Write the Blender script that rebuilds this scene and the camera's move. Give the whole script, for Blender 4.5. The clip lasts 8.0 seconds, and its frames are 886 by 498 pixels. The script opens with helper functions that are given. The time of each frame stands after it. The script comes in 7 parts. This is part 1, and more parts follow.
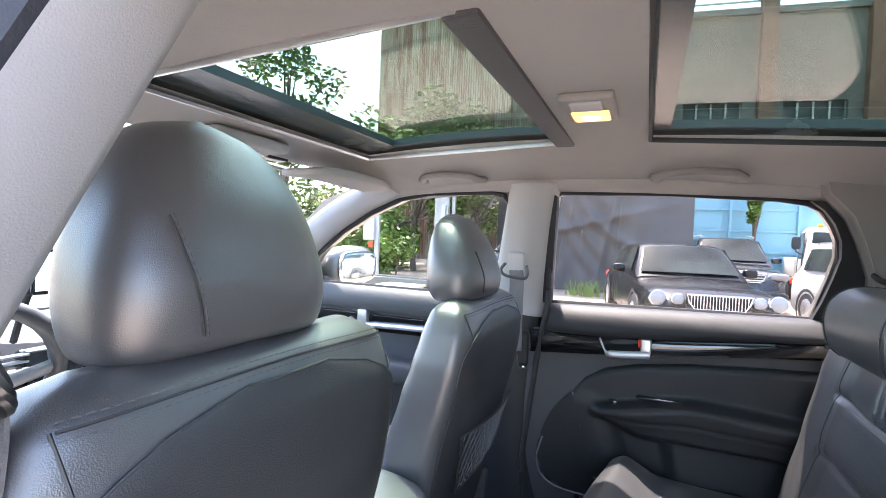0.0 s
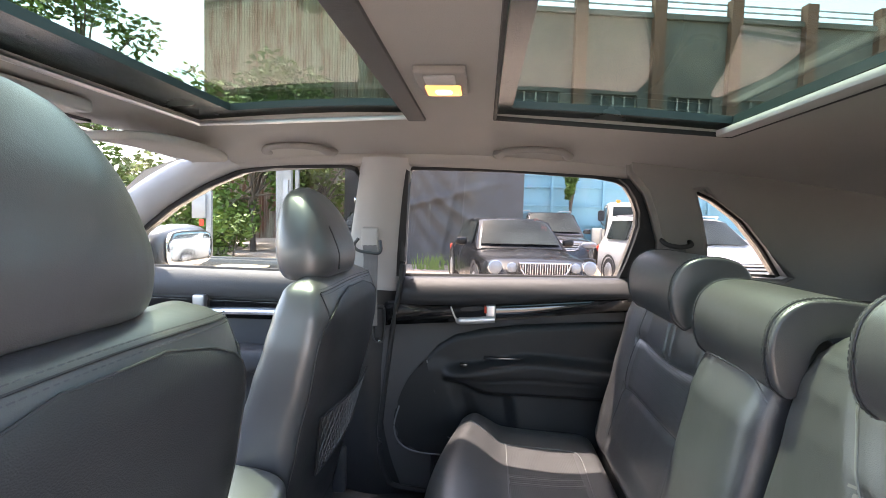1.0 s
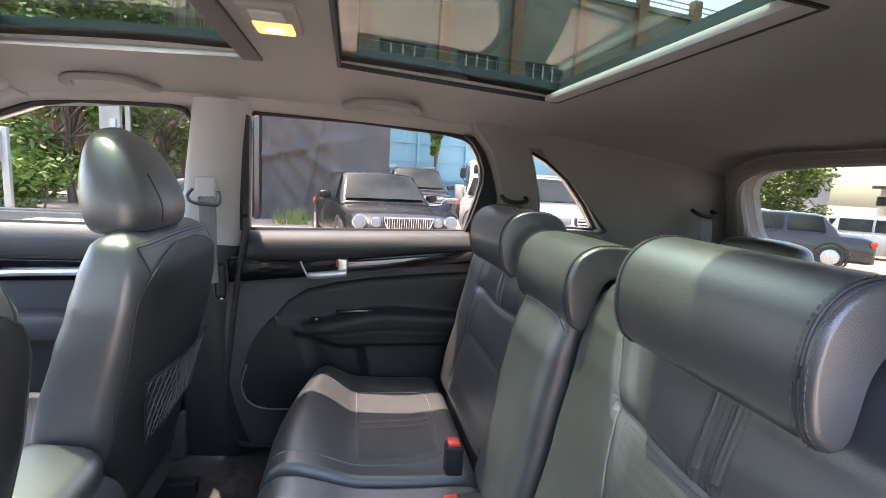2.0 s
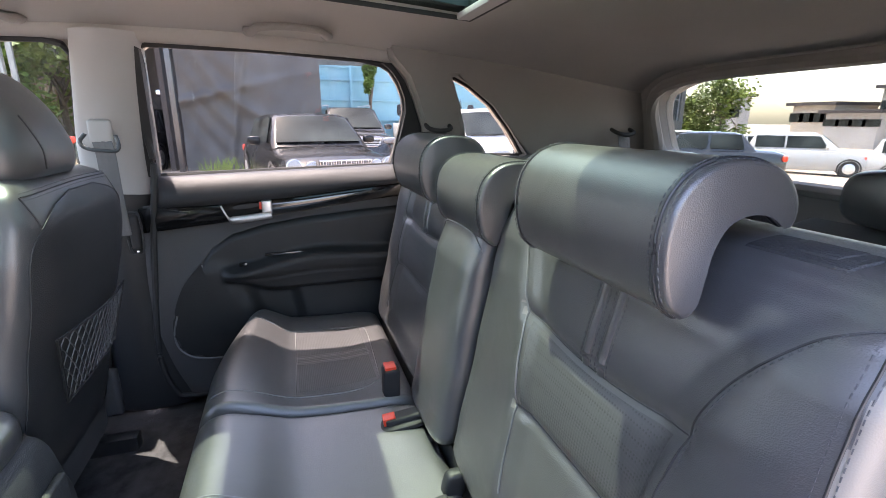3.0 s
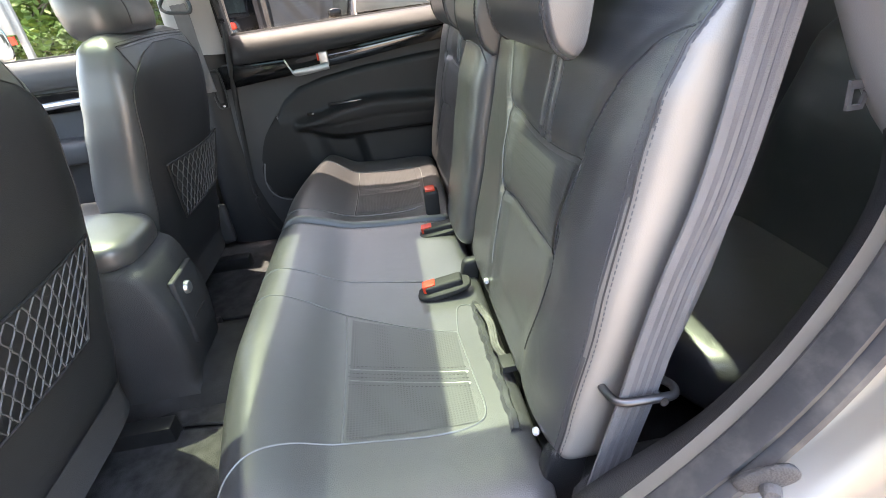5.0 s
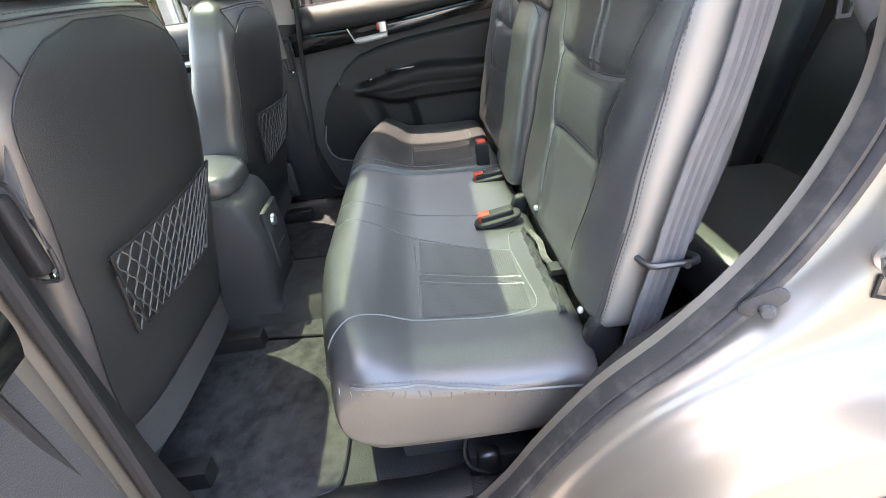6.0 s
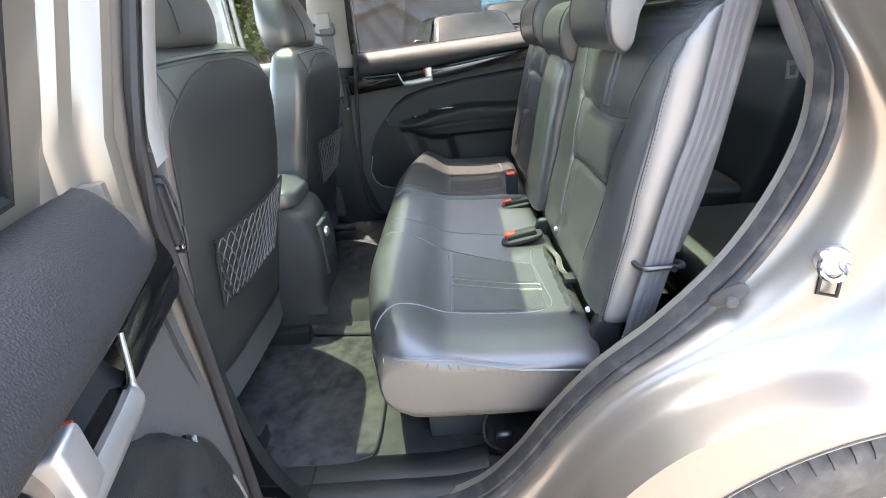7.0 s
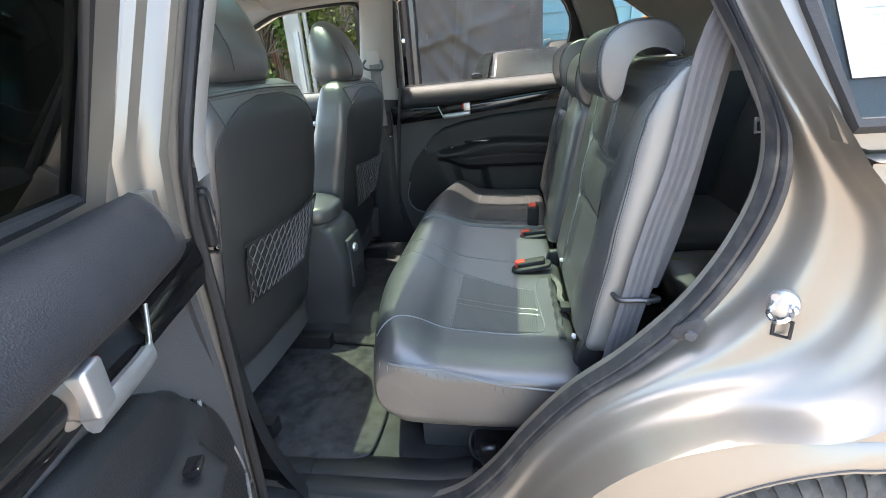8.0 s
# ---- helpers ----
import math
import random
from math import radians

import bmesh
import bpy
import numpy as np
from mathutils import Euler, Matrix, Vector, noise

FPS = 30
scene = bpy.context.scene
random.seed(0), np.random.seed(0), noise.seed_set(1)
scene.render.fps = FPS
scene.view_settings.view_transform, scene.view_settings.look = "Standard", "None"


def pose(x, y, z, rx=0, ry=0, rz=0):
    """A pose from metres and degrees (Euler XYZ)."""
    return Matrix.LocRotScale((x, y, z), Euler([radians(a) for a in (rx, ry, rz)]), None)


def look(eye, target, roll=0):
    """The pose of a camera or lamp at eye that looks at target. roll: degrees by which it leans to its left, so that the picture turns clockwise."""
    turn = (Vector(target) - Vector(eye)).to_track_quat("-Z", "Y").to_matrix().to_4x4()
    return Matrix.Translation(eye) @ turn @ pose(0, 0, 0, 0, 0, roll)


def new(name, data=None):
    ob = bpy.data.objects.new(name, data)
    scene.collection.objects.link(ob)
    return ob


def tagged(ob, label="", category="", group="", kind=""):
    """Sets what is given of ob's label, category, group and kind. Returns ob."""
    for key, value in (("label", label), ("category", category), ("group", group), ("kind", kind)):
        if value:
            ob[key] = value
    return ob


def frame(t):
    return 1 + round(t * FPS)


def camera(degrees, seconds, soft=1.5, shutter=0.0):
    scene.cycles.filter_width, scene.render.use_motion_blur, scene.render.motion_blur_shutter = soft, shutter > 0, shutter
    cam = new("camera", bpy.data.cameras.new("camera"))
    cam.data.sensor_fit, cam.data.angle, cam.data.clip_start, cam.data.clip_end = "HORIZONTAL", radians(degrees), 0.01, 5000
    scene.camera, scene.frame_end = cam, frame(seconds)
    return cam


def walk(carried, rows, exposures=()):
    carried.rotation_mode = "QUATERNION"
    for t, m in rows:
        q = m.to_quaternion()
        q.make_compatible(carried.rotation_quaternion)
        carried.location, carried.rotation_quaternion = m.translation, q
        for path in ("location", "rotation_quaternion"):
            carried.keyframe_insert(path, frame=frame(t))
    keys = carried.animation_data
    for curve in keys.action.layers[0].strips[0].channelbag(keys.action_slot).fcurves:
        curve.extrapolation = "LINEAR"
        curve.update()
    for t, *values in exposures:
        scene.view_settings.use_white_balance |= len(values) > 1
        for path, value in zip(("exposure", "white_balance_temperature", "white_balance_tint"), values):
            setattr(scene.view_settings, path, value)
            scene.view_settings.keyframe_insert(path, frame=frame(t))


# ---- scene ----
cam = camera(86.6, 8.0, 0.8)
PATH = [
    (0, (0.312, -0.781, 1.372), (-0.485, 1.054, 1.329), 2.4),
    (0.5, (0.292, -0.775, 1.376), (-0.21, 1.159, 1.311), 1.8),
    (1, (0.292, -0.772, 1.366), (0.119, 1.217, 1.246), 1.6),
    (1.5, (0.31, -0.77, 1.363), (0.453, 1.217, 1.183), 2.1),
    (1.7, (0.324, -0.776, 1.369), (0.582, 1.194, 1.139), 2.8),
    (2.8, (0.383, -0.796, 1.342), (0.953, 1.068, 0.892), 1.0),
    (3, (0.392, -0.805, 1.34), (0.991, 1.029, 0.813), 0.2),
    (3.5, (0.39, -0.805, 1.314), (1.019, 0.961, 0.62), -1.5),
    (4, (0.431, -0.861, 1.303), (0.952, 0.892, 0.493), -3.7),
    (4.5, (0.491, -0.949, 1.282), (0.804, 0.816, 0.396), -5.6),
    (5, (0.506, -1.0, 1.26), (0.64, 0.737, 0.279), -6.9),
    (5.2, (0.5, -1.021, 1.25), (0.586, 0.698, 0.232), -7.3),
    (6.3, (0.415, -1.241, 1.225), (0.394, 0.496, 0.234), -7.7),
    (6.5, (0.415, -1.275, 1.231), (0.379, 0.482, 0.277), -7.3),
    (7, (0.412, -1.348, 1.247), (0.313, 0.459, 0.397), -6.3),
    (7.5, (0.422, -1.406, 1.261), (0.234, 0.433, 0.499), -5.1),
    (8, (0.513, -1.429, 1.263), (0.215, 0.41, 0.536), -4.3),
]
walk(cam, [(t, look(eye, target, roll)) for t, eye, target, roll in PATH], [(0.0, 3.68, 6400, 18), (0.7, 3.48, 6800, 18), (1.5, 3.25, 6950, 19), (3.0, 3.42, 6750, 21), (3.5, 3.55, 6700, 21), (4.5, 3.66, 7250, 17), (5.2, 3.64, 7500, 16), (6.5, 3.68, 7300, 13), (7.0, 3.64, 7150, 12), (8.0, 3.14, 6850, 8)])

# ---- light ----
SUN = Vector((-0.172, 0.265, 0.89)).normalized()
world = bpy.data.worlds.new("sky")
scene.world = world
world.use_nodes = True
wn = world.node_tree.nodes
sky = wn.new("ShaderNodeTexSky")
sky.sky_type = "NISHITA"
sky.sun_disc = False
sky.sun_elevation = math.asin(SUN.z)
sky.sun_rotation = math.atan2(SUN.x, SUN.y)
sky.air_density, sky.dust_density = 1.2, 2.5
world.node_tree.links.new(sky.outputs[0], wn["Background"].inputs[0])
wn["Background"].inputs[1].default_value = 0.15
sun = new("sun", bpy.data.lights.new("sun", "SUN"))
sun.data.energy, sun.data.angle, sun.data.color = 2.35, radians(0.6), (1.0, 0.95, 0.87)
sun.matrix_world = look((0, 0, 30), Vector((0, 0, 30)) - SUN)


# ---- materials ----
def mat(name, color, rough=0.5, metal=0.0, vary=0.12, scale=6.0, bump=0.0, bscale=200.0, coat=0.0, kind="noise", spec=0.5, dirt=None, dscale=2.0, damount=0.0, wrinkle=0.0, crough=0.06):
    """Principled surface with large and fine variation and a fine relief."""
    m = bpy.data.materials.new(name)
    m.use_nodes = True
    nt = m.node_tree
    b = nt.nodes["Principled BSDF"]
    tc = nt.nodes.new("ShaderNodeTexCoord")
    n1 = nt.nodes.new("ShaderNodeTexNoise")
    n1.inputs["Scale"].default_value, n1.inputs["Detail"].default_value = scale, 6
    nt.links.new(tc.outputs["Object"], n1.inputs["Vector"])
    ramp = nt.nodes.new("ShaderNodeValToRGB")
    c = Vector(color)
    ramp.color_ramp.elements[0].position, ramp.color_ramp.elements[1].position = 0.3, 0.7
    ramp.color_ramp.elements[0].color = (*(c * (1 - vary)), 1)
    ramp.color_ramp.elements[1].color = (*(c * (1 + vary)), 1)
    nt.links.new(n1.outputs[0], ramp.inputs[0])
    out = ramp.outputs[0]
    if dirt:
        n3 = nt.nodes.new("ShaderNodeTexNoise")
        n3.inputs["Scale"].default_value, n3.inputs["Detail"].default_value = dscale, 8
        nt.links.new(tc.outputs["Object"], n3.inputs["Vector"])
        r3 = nt.nodes.new("ShaderNodeValToRGB")
        r3.color_ramp.elements[0].position, r3.color_ramp.elements[1].position = 0.48, 0.72
        r3.color_ramp.elements[1].color = (damount, damount, damount, 1)
        nt.links.new(n3.outputs[0], r3.inputs[0])
        mx = nt.nodes.new("ShaderNodeMixRGB")
        mx.inputs[2].default_value = (*dirt, 1)
        nt.links.new(r3.outputs[0], mx.inputs[0])
        nt.links.new(out, mx.inputs[1])
        out = mx.outputs[0]
    nt.links.new(out, b.inputs["Base Color"])
    b.inputs["Roughness"].default_value, b.inputs["Metallic"].default_value = rough, metal
    b.inputs["Specular IOR Level"].default_value = spec
    b.inputs["Coat Weight"].default_value = coat
    b.inputs["Coat Roughness"].default_value = crough
    rr = nt.nodes.new("ShaderNodeMapRange")
    rr.inputs["To Min"].default_value, rr.inputs["To Max"].default_value = max(0.02, rough - 0.08), min(1, rough + 0.08)
    nt.links.new(n1.outputs[0], rr.inputs[0])
    nt.links.new(rr.outputs[0], b.inputs["Roughness"])
    if bump:
        if kind == "voronoi":
            t2 = nt.nodes.new("ShaderNodeTexVoronoi")
        elif kind == "holes":
            t2 = nt.nodes.new("ShaderNodeTexVoronoi")
            t2.inputs["Randomness"].default_value = 0.15
        else:
            t2 = nt.nodes.new("ShaderNodeTexNoise")
            t2.inputs["Detail"].default_value = 4
        t2.inputs["Scale"].default_value = bscale
        nt.links.new(tc.outputs["Object"], t2.inputs["Vector"])
        bp = nt.nodes.new("ShaderNodeBump")
        bp.inputs["Strength"].default_value, bp.inputs["Distance"].default_value = bump, 0.002
        nt.links.new(t2.outputs[0], bp.inputs["Height"])
        nt.links.new(bp.outputs[0], b.inputs["Normal"])
        if kind == "holes":
            hr = nt.nodes.new("ShaderNodeValToRGB")
            hr.color_ramp.elements[0].position, hr.color_ramp.elements[1].position = 0.22, 0.34
            hr.color_ramp.elements[0].color, hr.color_ramp.elements[1].color = (0.55, 0.55, 0.55, 1), (1, 1, 1, 1)
            nt.links.new(t2.outputs[0], hr.inputs[0])
            mh = nt.nodes.new("ShaderNodeMixRGB")
            mh.blend_type, mh.inputs[0].default_value = "MULTIPLY", 1.0
            nt.links.new(out, mh.inputs[1])
            nt.links.new(hr.outputs[0], mh.inputs[2])
            nt.links.new(mh.outputs[0], b.inputs["Base Color"])
        if wrinkle:
            n4 = nt.nodes.new("ShaderNodeTexNoise")
            n4.inputs["Scale"].default_value, n4.inputs["Detail"].default_value = 16, 3
            n4.inputs["Distortion"].default_value = 1.2
            nt.links.new(tc.outputs["Object"], n4.inputs["Vector"])
            b2 = nt.nodes.new("ShaderNodeBump")
            b2.inputs["Strength"].default_value, b2.inputs["Distance"].default_value = wrinkle, 0.012
            nt.links.new(n4.outputs[0], b2.inputs["Height"])
            nt.links.new(b2.outputs[0], bp.inputs["Normal"])
    return m


def glass(name, tint, gloss=1.0):
    m = bpy.data.materials.new(name)
    m.use_nodes = True
    nt = m.node_tree
    nt.nodes.remove(nt.nodes["Principled BSDF"])
    tr, gl = nt.nodes.new("ShaderNodeBsdfTransparent"), nt.nodes.new("ShaderNodeBsdfGlossy")
    tr.inputs[0].default_value = (*tint, 1)
    gl.inputs["Roughness"].default_value = 0.01
    gl.inputs[0].default_value = (gloss, gloss, gloss, 1)
    lw, mx = nt.nodes.new("ShaderNodeLayerWeight"), nt.nodes.new("ShaderNodeMixShader")
    lw.inputs[0].default_value = 0.5
    pw, ad = nt.nodes.new("ShaderNodeMath"), nt.nodes.new("ShaderNodeMath")
    pw.operation, pw.inputs[1].default_value = "POWER", 5.0
    ad.operation, ad.inputs[1].default_value, ad.inputs[2].default_value = "MULTIPLY_ADD", 0.9, 0.035
    nt.links.new(lw.outputs["Facing"], pw.inputs[0])
    nt.links.new(pw.outputs[0], ad.inputs[0])
    nt.links.new(ad.outputs[0], mx.inputs[0])
    nt.links.new(tr.outputs[0], mx.inputs[1])
    nt.links.new(gl.outputs[0], mx.inputs[2])
    nt.links.new(mx.outputs[0], nt.nodes["Material Output"].inputs[0])
    return m


def emit(name, color, strength):
    m = bpy.data.materials.new(name)
    m.use_nodes = True
    b = m.node_tree.nodes["Principled BSDF"]
    b.inputs["Base Color"].default_value = (*color, 1)
    b.inputs["Emission Color"].default_value = (*color, 1)
    b.inputs["Emission Strength"].default_value = strength
    return m


LEATHER = mat("leather", (0.074, 0.074, 0.078), 0.33, vary=0.16, scale=5, bump=0.17, bscale=820, kind="voronoi", spec=1.0, wrinkle=0.08, coat=0.55, crough=0.34)
# cushion end below its top seam: paler and browner than the leather
CUSHION_SIDE = mat("brown_grey_cushion_side", (0.135, 0.124, 0.110), 0.38, vary=0.12, scale=6, bump=0.12, bscale=700, kind="voronoi", spec=0.8, wrinkle=0.10)
LEATHER_PERF = mat("perforated_leather", (0.074, 0.074, 0.078), 0.40, vary=0.10, scale=5, bump=0.17, bscale=230, kind="holes", spec=0.8)
PALE_FLANK = mat("pale_grey_flank", (0.245, 0.232, 0.215), 0.42, vary=0.10, scale=6, bump=0.10, bscale=700, kind="voronoi", spec=0.8, wrinkle=0.04)
VINYL = mat("black_vinyl", (0.034, 0.035, 0.038), 0.42, vary=0.12, scale=4, bump=0.2, bscale=600, kind="voronoi", spec=0.7, wrinkle=0.05)
TRIM_BLACK = mat("black_plastic", (0.021, 0.022, 0.024), 0.45, vary=0.12, scale=5, bump=0.22, bscale=600, kind="voronoi", spec=0.45, dirt=(0.06, 0.06, 0.06), dscale=9, damount=0.12)
SEAL = mat("seal_rubber", (0.035, 0.036, 0.040), 0.55, vary=0.15, scale=14, bump=0.2, bscale=300, dirt=(0.20, 0.19, 0.17), dscale=30, damount=0.35)
THREAD = mat("thread", (0.105, 0.108, 0.115), 0.7, vary=0.2, scale=90)
PIPING = mat("piping", (0.19, 0.193, 0.195), 0.4, vary=0.1, scale=30)
HEADLINER = mat("headliner_cloth", (0.43, 0.41, 0.39), 0.95, vary=0.05, scale=3, bump=0.5, bscale=900, spec=0.1)
TRIM_LIGHT = mat("light_grey_plastic", (0.43, 0.43, 0.435), 0.55, vary=0.04, scale=4, bump=0.2, bscale=700, spec=0.35)
TRIM_DARK = mat("dark_plastic", (0.052, 0.053, 0.057), 0.5, vary=0.10, scale=5, bump=0.35, bscale=500, kind="voronoi", spec=0.4, dirt=(0.12, 0.12, 0.12), dscale=9, damount=0.12)
TRIM_MID = mat("grey_plastic", (0.084, 0.084, 0.088), 0.6, vary=0.08, scale=5, bump=0.35, bscale=500, kind="voronoi", spec=0.35)
TRIM_WARM = mat("warm_grey_plastic", (0.30, 0.285, 0.272), 0.65, vary=0.06, scale=4, bump=0.3, bscale=600, spec=0.3)
GLOSS_BLACK = mat("piano_black", (0.008, 0.008, 0.009), 0.06, vary=0.2, scale=8, spec=0.6, coat=0.5)
TYRE = mat("tyre_rubber", (0.062, 0.060, 0.057), 0.8, vary=0.25, scale=18, bump=0.4, bscale=200, dirt=(0.20, 0.185, 0.16), dscale=25, damount=0.35)
RUBBER = mat("rubber", (0.022, 0.022, 0.024), 0.65, vary=0.2, scale=20, bump=0.3, bscale=300)
FRIT = mat("dark_teal_glass_border", (0.030, 0.046, 0.046), 0.25, vary=0.15, scale=4)
CHROME = mat("chrome", (0.75, 0.76, 0.78), 0.12, metal=1.0, vary=0.04, scale=12)
SATIN = mat("satin_silver", (0.62, 0.63, 0.65), 0.33, metal=0.85, vary=0.05, scale=12)
STEEL = mat("dark_steel", (0.12, 0.12, 0.125), 0.35, metal=0.9, vary=0.1, scale=20)
CARPET = mat("carpet", (0.065, 0.063, 0.064), 1.0, vary=0.25, scale=14, bump=1.0, bscale=900, spec=0.05, dirt=(0.13, 0.12, 0.115), dscale=5, damount=0.35)
MATCLOTH = mat("mat_pile", (0.066, 0.063, 0.066), 1.0, vary=0.40, scale=30, bump=1.0, bscale=700, spec=0.05, dirt=(0.13, 0.12, 0.115), dscale=9, damount=0.5)
WEB_DARK = mat("dark_belt_weave", (0.135, 0.133, 0.142), 0.65, vary=0.12, scale=40, bump=0.8, bscale=900)
WEB = mat("belt_webbing", (0.175, 0.173, 0.180), 0.6, vary=0.1, scale=30, bump=0.8, bscale=900)
PAINT = mat("bronze_silver_paint", (0.250, 0.229, 0.202), 0.38, metal=0.50, vary=0.04, scale=3, bump=0.05, bscale=900, coat=0.45, crough=0.16, dirt=(0.33, 0.29, 0.24), dscale=3, damount=0.25)
RED = mat("red_plastic", (0.75, 0.06, 0.025), 0.35, vary=0.06, scale=30)
WHITE = mat("white_plastic", (0.8, 0.8, 0.8), 0.4, vary=0.03, scale=20)
SEAM = mat("seam_crease", (0.042, 0.043, 0.046), 0.5, vary=0.1, scale=30)
NET = mat("net_cord", (0.120, 0.123, 0.130), 0.6, vary=0.2, scale=60)
GLASS = glass("clear_glass", (0.80, 0.83, 0.81))
SIDEGLASS = glass("tinted_side_glass", (0.76, 0.75, 0.735))
PRIVACY = glass("privacy_glass", (0.62, 0.64, 0.62))
ROOFGLASS = glass("green_roof_glass", (0.52, 0.605, 0.53), 0.42)


# ---- building blocks ----
def part(name, bm, material, parent, label="", smooth=True, angle=40):
    """Links a bmesh, built in the place's coordinates, as one mesh under a thing or a part."""
    me = bpy.data.meshes.new(name)
    off = Vector((0, 0, 0))
    p = parent
    while p is not None:
        off += p.location
        p = p.parent
    bmesh.ops.translate(bm, verts=bm.verts, vec=-off)
    bmesh.ops.recalc_face_normals(bm, faces=bm.faces)
    if smooth:
        lim = radians(angle)
        for f in bm.faces:
            f.smooth = True
        for e in bm.edges:
            if len(e.link_faces) == 2 and e.calc_face_angle(0) > lim:
                e.smooth = False
    bm.to_mesh(me)
    bm.free()
    me.materials.append(material)
    ob = new(name, me)
    ob.parent = parent
    if label:
        tagged(ob, label)
    return ob


def thing(name, label, category, loc=(0, 0, 0), group="", kind=""):
    ob = new(name)
    ob.empty_display_size = 0.1
    ob.location = loc
    return tagged(ob, label, category, group, kind)


def solid(name, bm, material, label, category, group="", kind="", smooth=True):
    return tagged(part(name, bm, material, None, "", smooth), label, category, group, kind)


def box(lo, hi, r=0.0, seg=2, bm=None):
    own = bmesh.new()
    m = Matrix.Translation((Vector(lo) + Vector(hi)) / 2) @ Matrix.Diagonal((*(Vector(hi) - Vector(lo)), 1))
    bmesh.ops.create_cube(own, size=1, matrix=m)
    if r:
        bmesh.ops.bevel(own, geom=own.edges[:], offset=r, segments=seg, profile=0.6, affect="EDGES")
    if bm is None:
        return own
    merge(bm, own)
    return bm


def merge(bm, other):
    me = bpy.data.meshes.new("scratch")
    other.to_mesh(me)
    other.free()
    bm.from_mesh(me)
    bpy.data.meshes.remove(me)
    return bm


def skin(rows, closed=False, caps=False, bm=None):
    """A sheet through rows of points; closed: each row is a ring."""
    bm = bm or bmesh.new()
    vs = [[bm.verts.new(p) for p in row] for row in rows]
    n = len(rows[0])
    for a, b in zip(vs, vs[1:]):
        for i in range(n if closed else n - 1):
            j = (i + 1) % n
            bm.faces.new((a[i], a[j], b[j], b[i]))
    if caps and closed:
        bm.faces.new(vs[0][::-1])
        bm.faces.new(vs[-1])
    return bm


def smoothline(pts, n=6, closed=False):
    """Catmull-Rom line through points."""
    P = [Vector(p) for p in pts]
    out = []
    m = len(P)
    for i in range(m if closed else m - 1):
        if closed:
            a, b, c, d = P[i - 1], P[i], P[(i + 1) % m], P[(i + 2) % m]
        else:
            a, b, c, d = P[max(i - 1, 0)], P[i], P[i + 1], P[min(i + 2, m - 1)]
        for k in range(n):
            t = k / n
            out.append(0.5 * (2 * b + (c - a) * t + (2 * a - 5 * b + 4 * c - d) * t * t + (3 * b - a - 3 * c + d) * t ** 3))
    if not closed:
        out.append(P[-1].copy())
    return out


def tube(pts, r, sides=8, n=5, closed=False, flat=1.0, up=(0, 0, 1), bm=None, smoothed=True):
    """A cord along a line; flat squeezes it across up."""
    L = smoothline(pts, n, closed) if smoothed else [Vector(p) for p in pts]
    rows = []
    m = len(L)
    for i, p in enumerate(L):
        d = (L[(i + 1) % m] - L[i - 1]) if closed else (L[min(i + 1, m - 1)] - L[max(i - 1, 0)])
        d.normalize()
        u = Vector(up)
        s = d.cross(u)
        if s.length < 1e-3:
            s = d.cross(Vector((1, 0, 0)))
        s.normalize()
        w = s.cross(d)
        rr = r(i / max(1, m - 1)) if callable(r) else r
        rows.append([p + (s * math.cos(a) + w * math.sin(a) * flat) * rr for a in (2 * math.pi * k / sides for k in range(sides))])
    if closed:
        rows.append(rows[0])
        b = bm or bmesh.new()
        skin(rows, True, False, b)
        bmesh.ops.remove_doubles(b, verts=b.verts, dist=1e-6)
        return b
    return skin(rows, True, True, bm)


def pad(c, h, k=4.0, n=10, warp=None, bm=None):
    """A rounded block about c with half sizes h; k: how square it is; warp moves its unit points."""
    own = bmesh.new()
    bmesh.ops.create_cube(own, size=2)
    bmesh.ops.subdivide_edges(own, edges=own.edges[:], cuts=n - 1, use_grid_fill=True)
    c, h = Vector(c), Vector(h)
    for v in own.verts:
        p = Vector([math.copysign(math.sin(abs(q) * math.pi / 2) ** 1.0 if abs(q) < 1 else 1.0, q) for q in v.co])
        s = (abs(p.x) ** k + abs(p.y) ** k + abs(p.z) ** k) ** (-1 / k)
        q = p * s
        if warp:
            q = Vector(warp(q.x, q.y, q.z))
        v.co = c + Vector((q.x * h.x, q.y * h.y, q.z * h.z))
    if bm is None:
        return own
    return merge(bm, own)


def slab(outline, y0, y1, holes=(), plane="xz", bm=None, tilt=None):
    """A flat plate with holes: outlines in two axes, its thickness along the third."""
    own = bmesh.new()

    def place(u, w, d):
        if plane == "xz":
            p = Vector((u, d, w))
        elif plane == "xy":
            p = Vector((u, w, d))
        else:
            p = Vector((d, u, w))
        return tilt(p) if tilt else p
    loops = [outline, *holes]
    edges, rims = [], []
    for lp in loops:
        vs = [own.verts.new(place(u, w, y0)) for u, w in lp]
        es = [own.edges.new((vs[i], vs[(i + 1) % len(vs)])) for i in range(len(vs))]
        edges += es
        rims.append(vs)
    res = bmesh.ops.triangle_fill(own, edges=edges, use_beauty=True)
    faces = [g for g in res["geom"] if isinstance(g, bmesh.types.BMFace)]
    back = {}
    for lp, vs in zip(loops, rims):
        for (u, w), v in zip(lp, vs):
            back[v] = own.verts.new(place(u, w, y1))
    for f in faces:
        own.faces.new([back[v] for v in reversed(f.verts)])
    for vs in rims:
        for i in range(len(vs)):
            a, b = vs[i], vs[(i + 1) % len(vs)]
            own.faces.new((a, b, back[b], back[a]))
    if bm is None:
        return own
    return merge(bm, own)


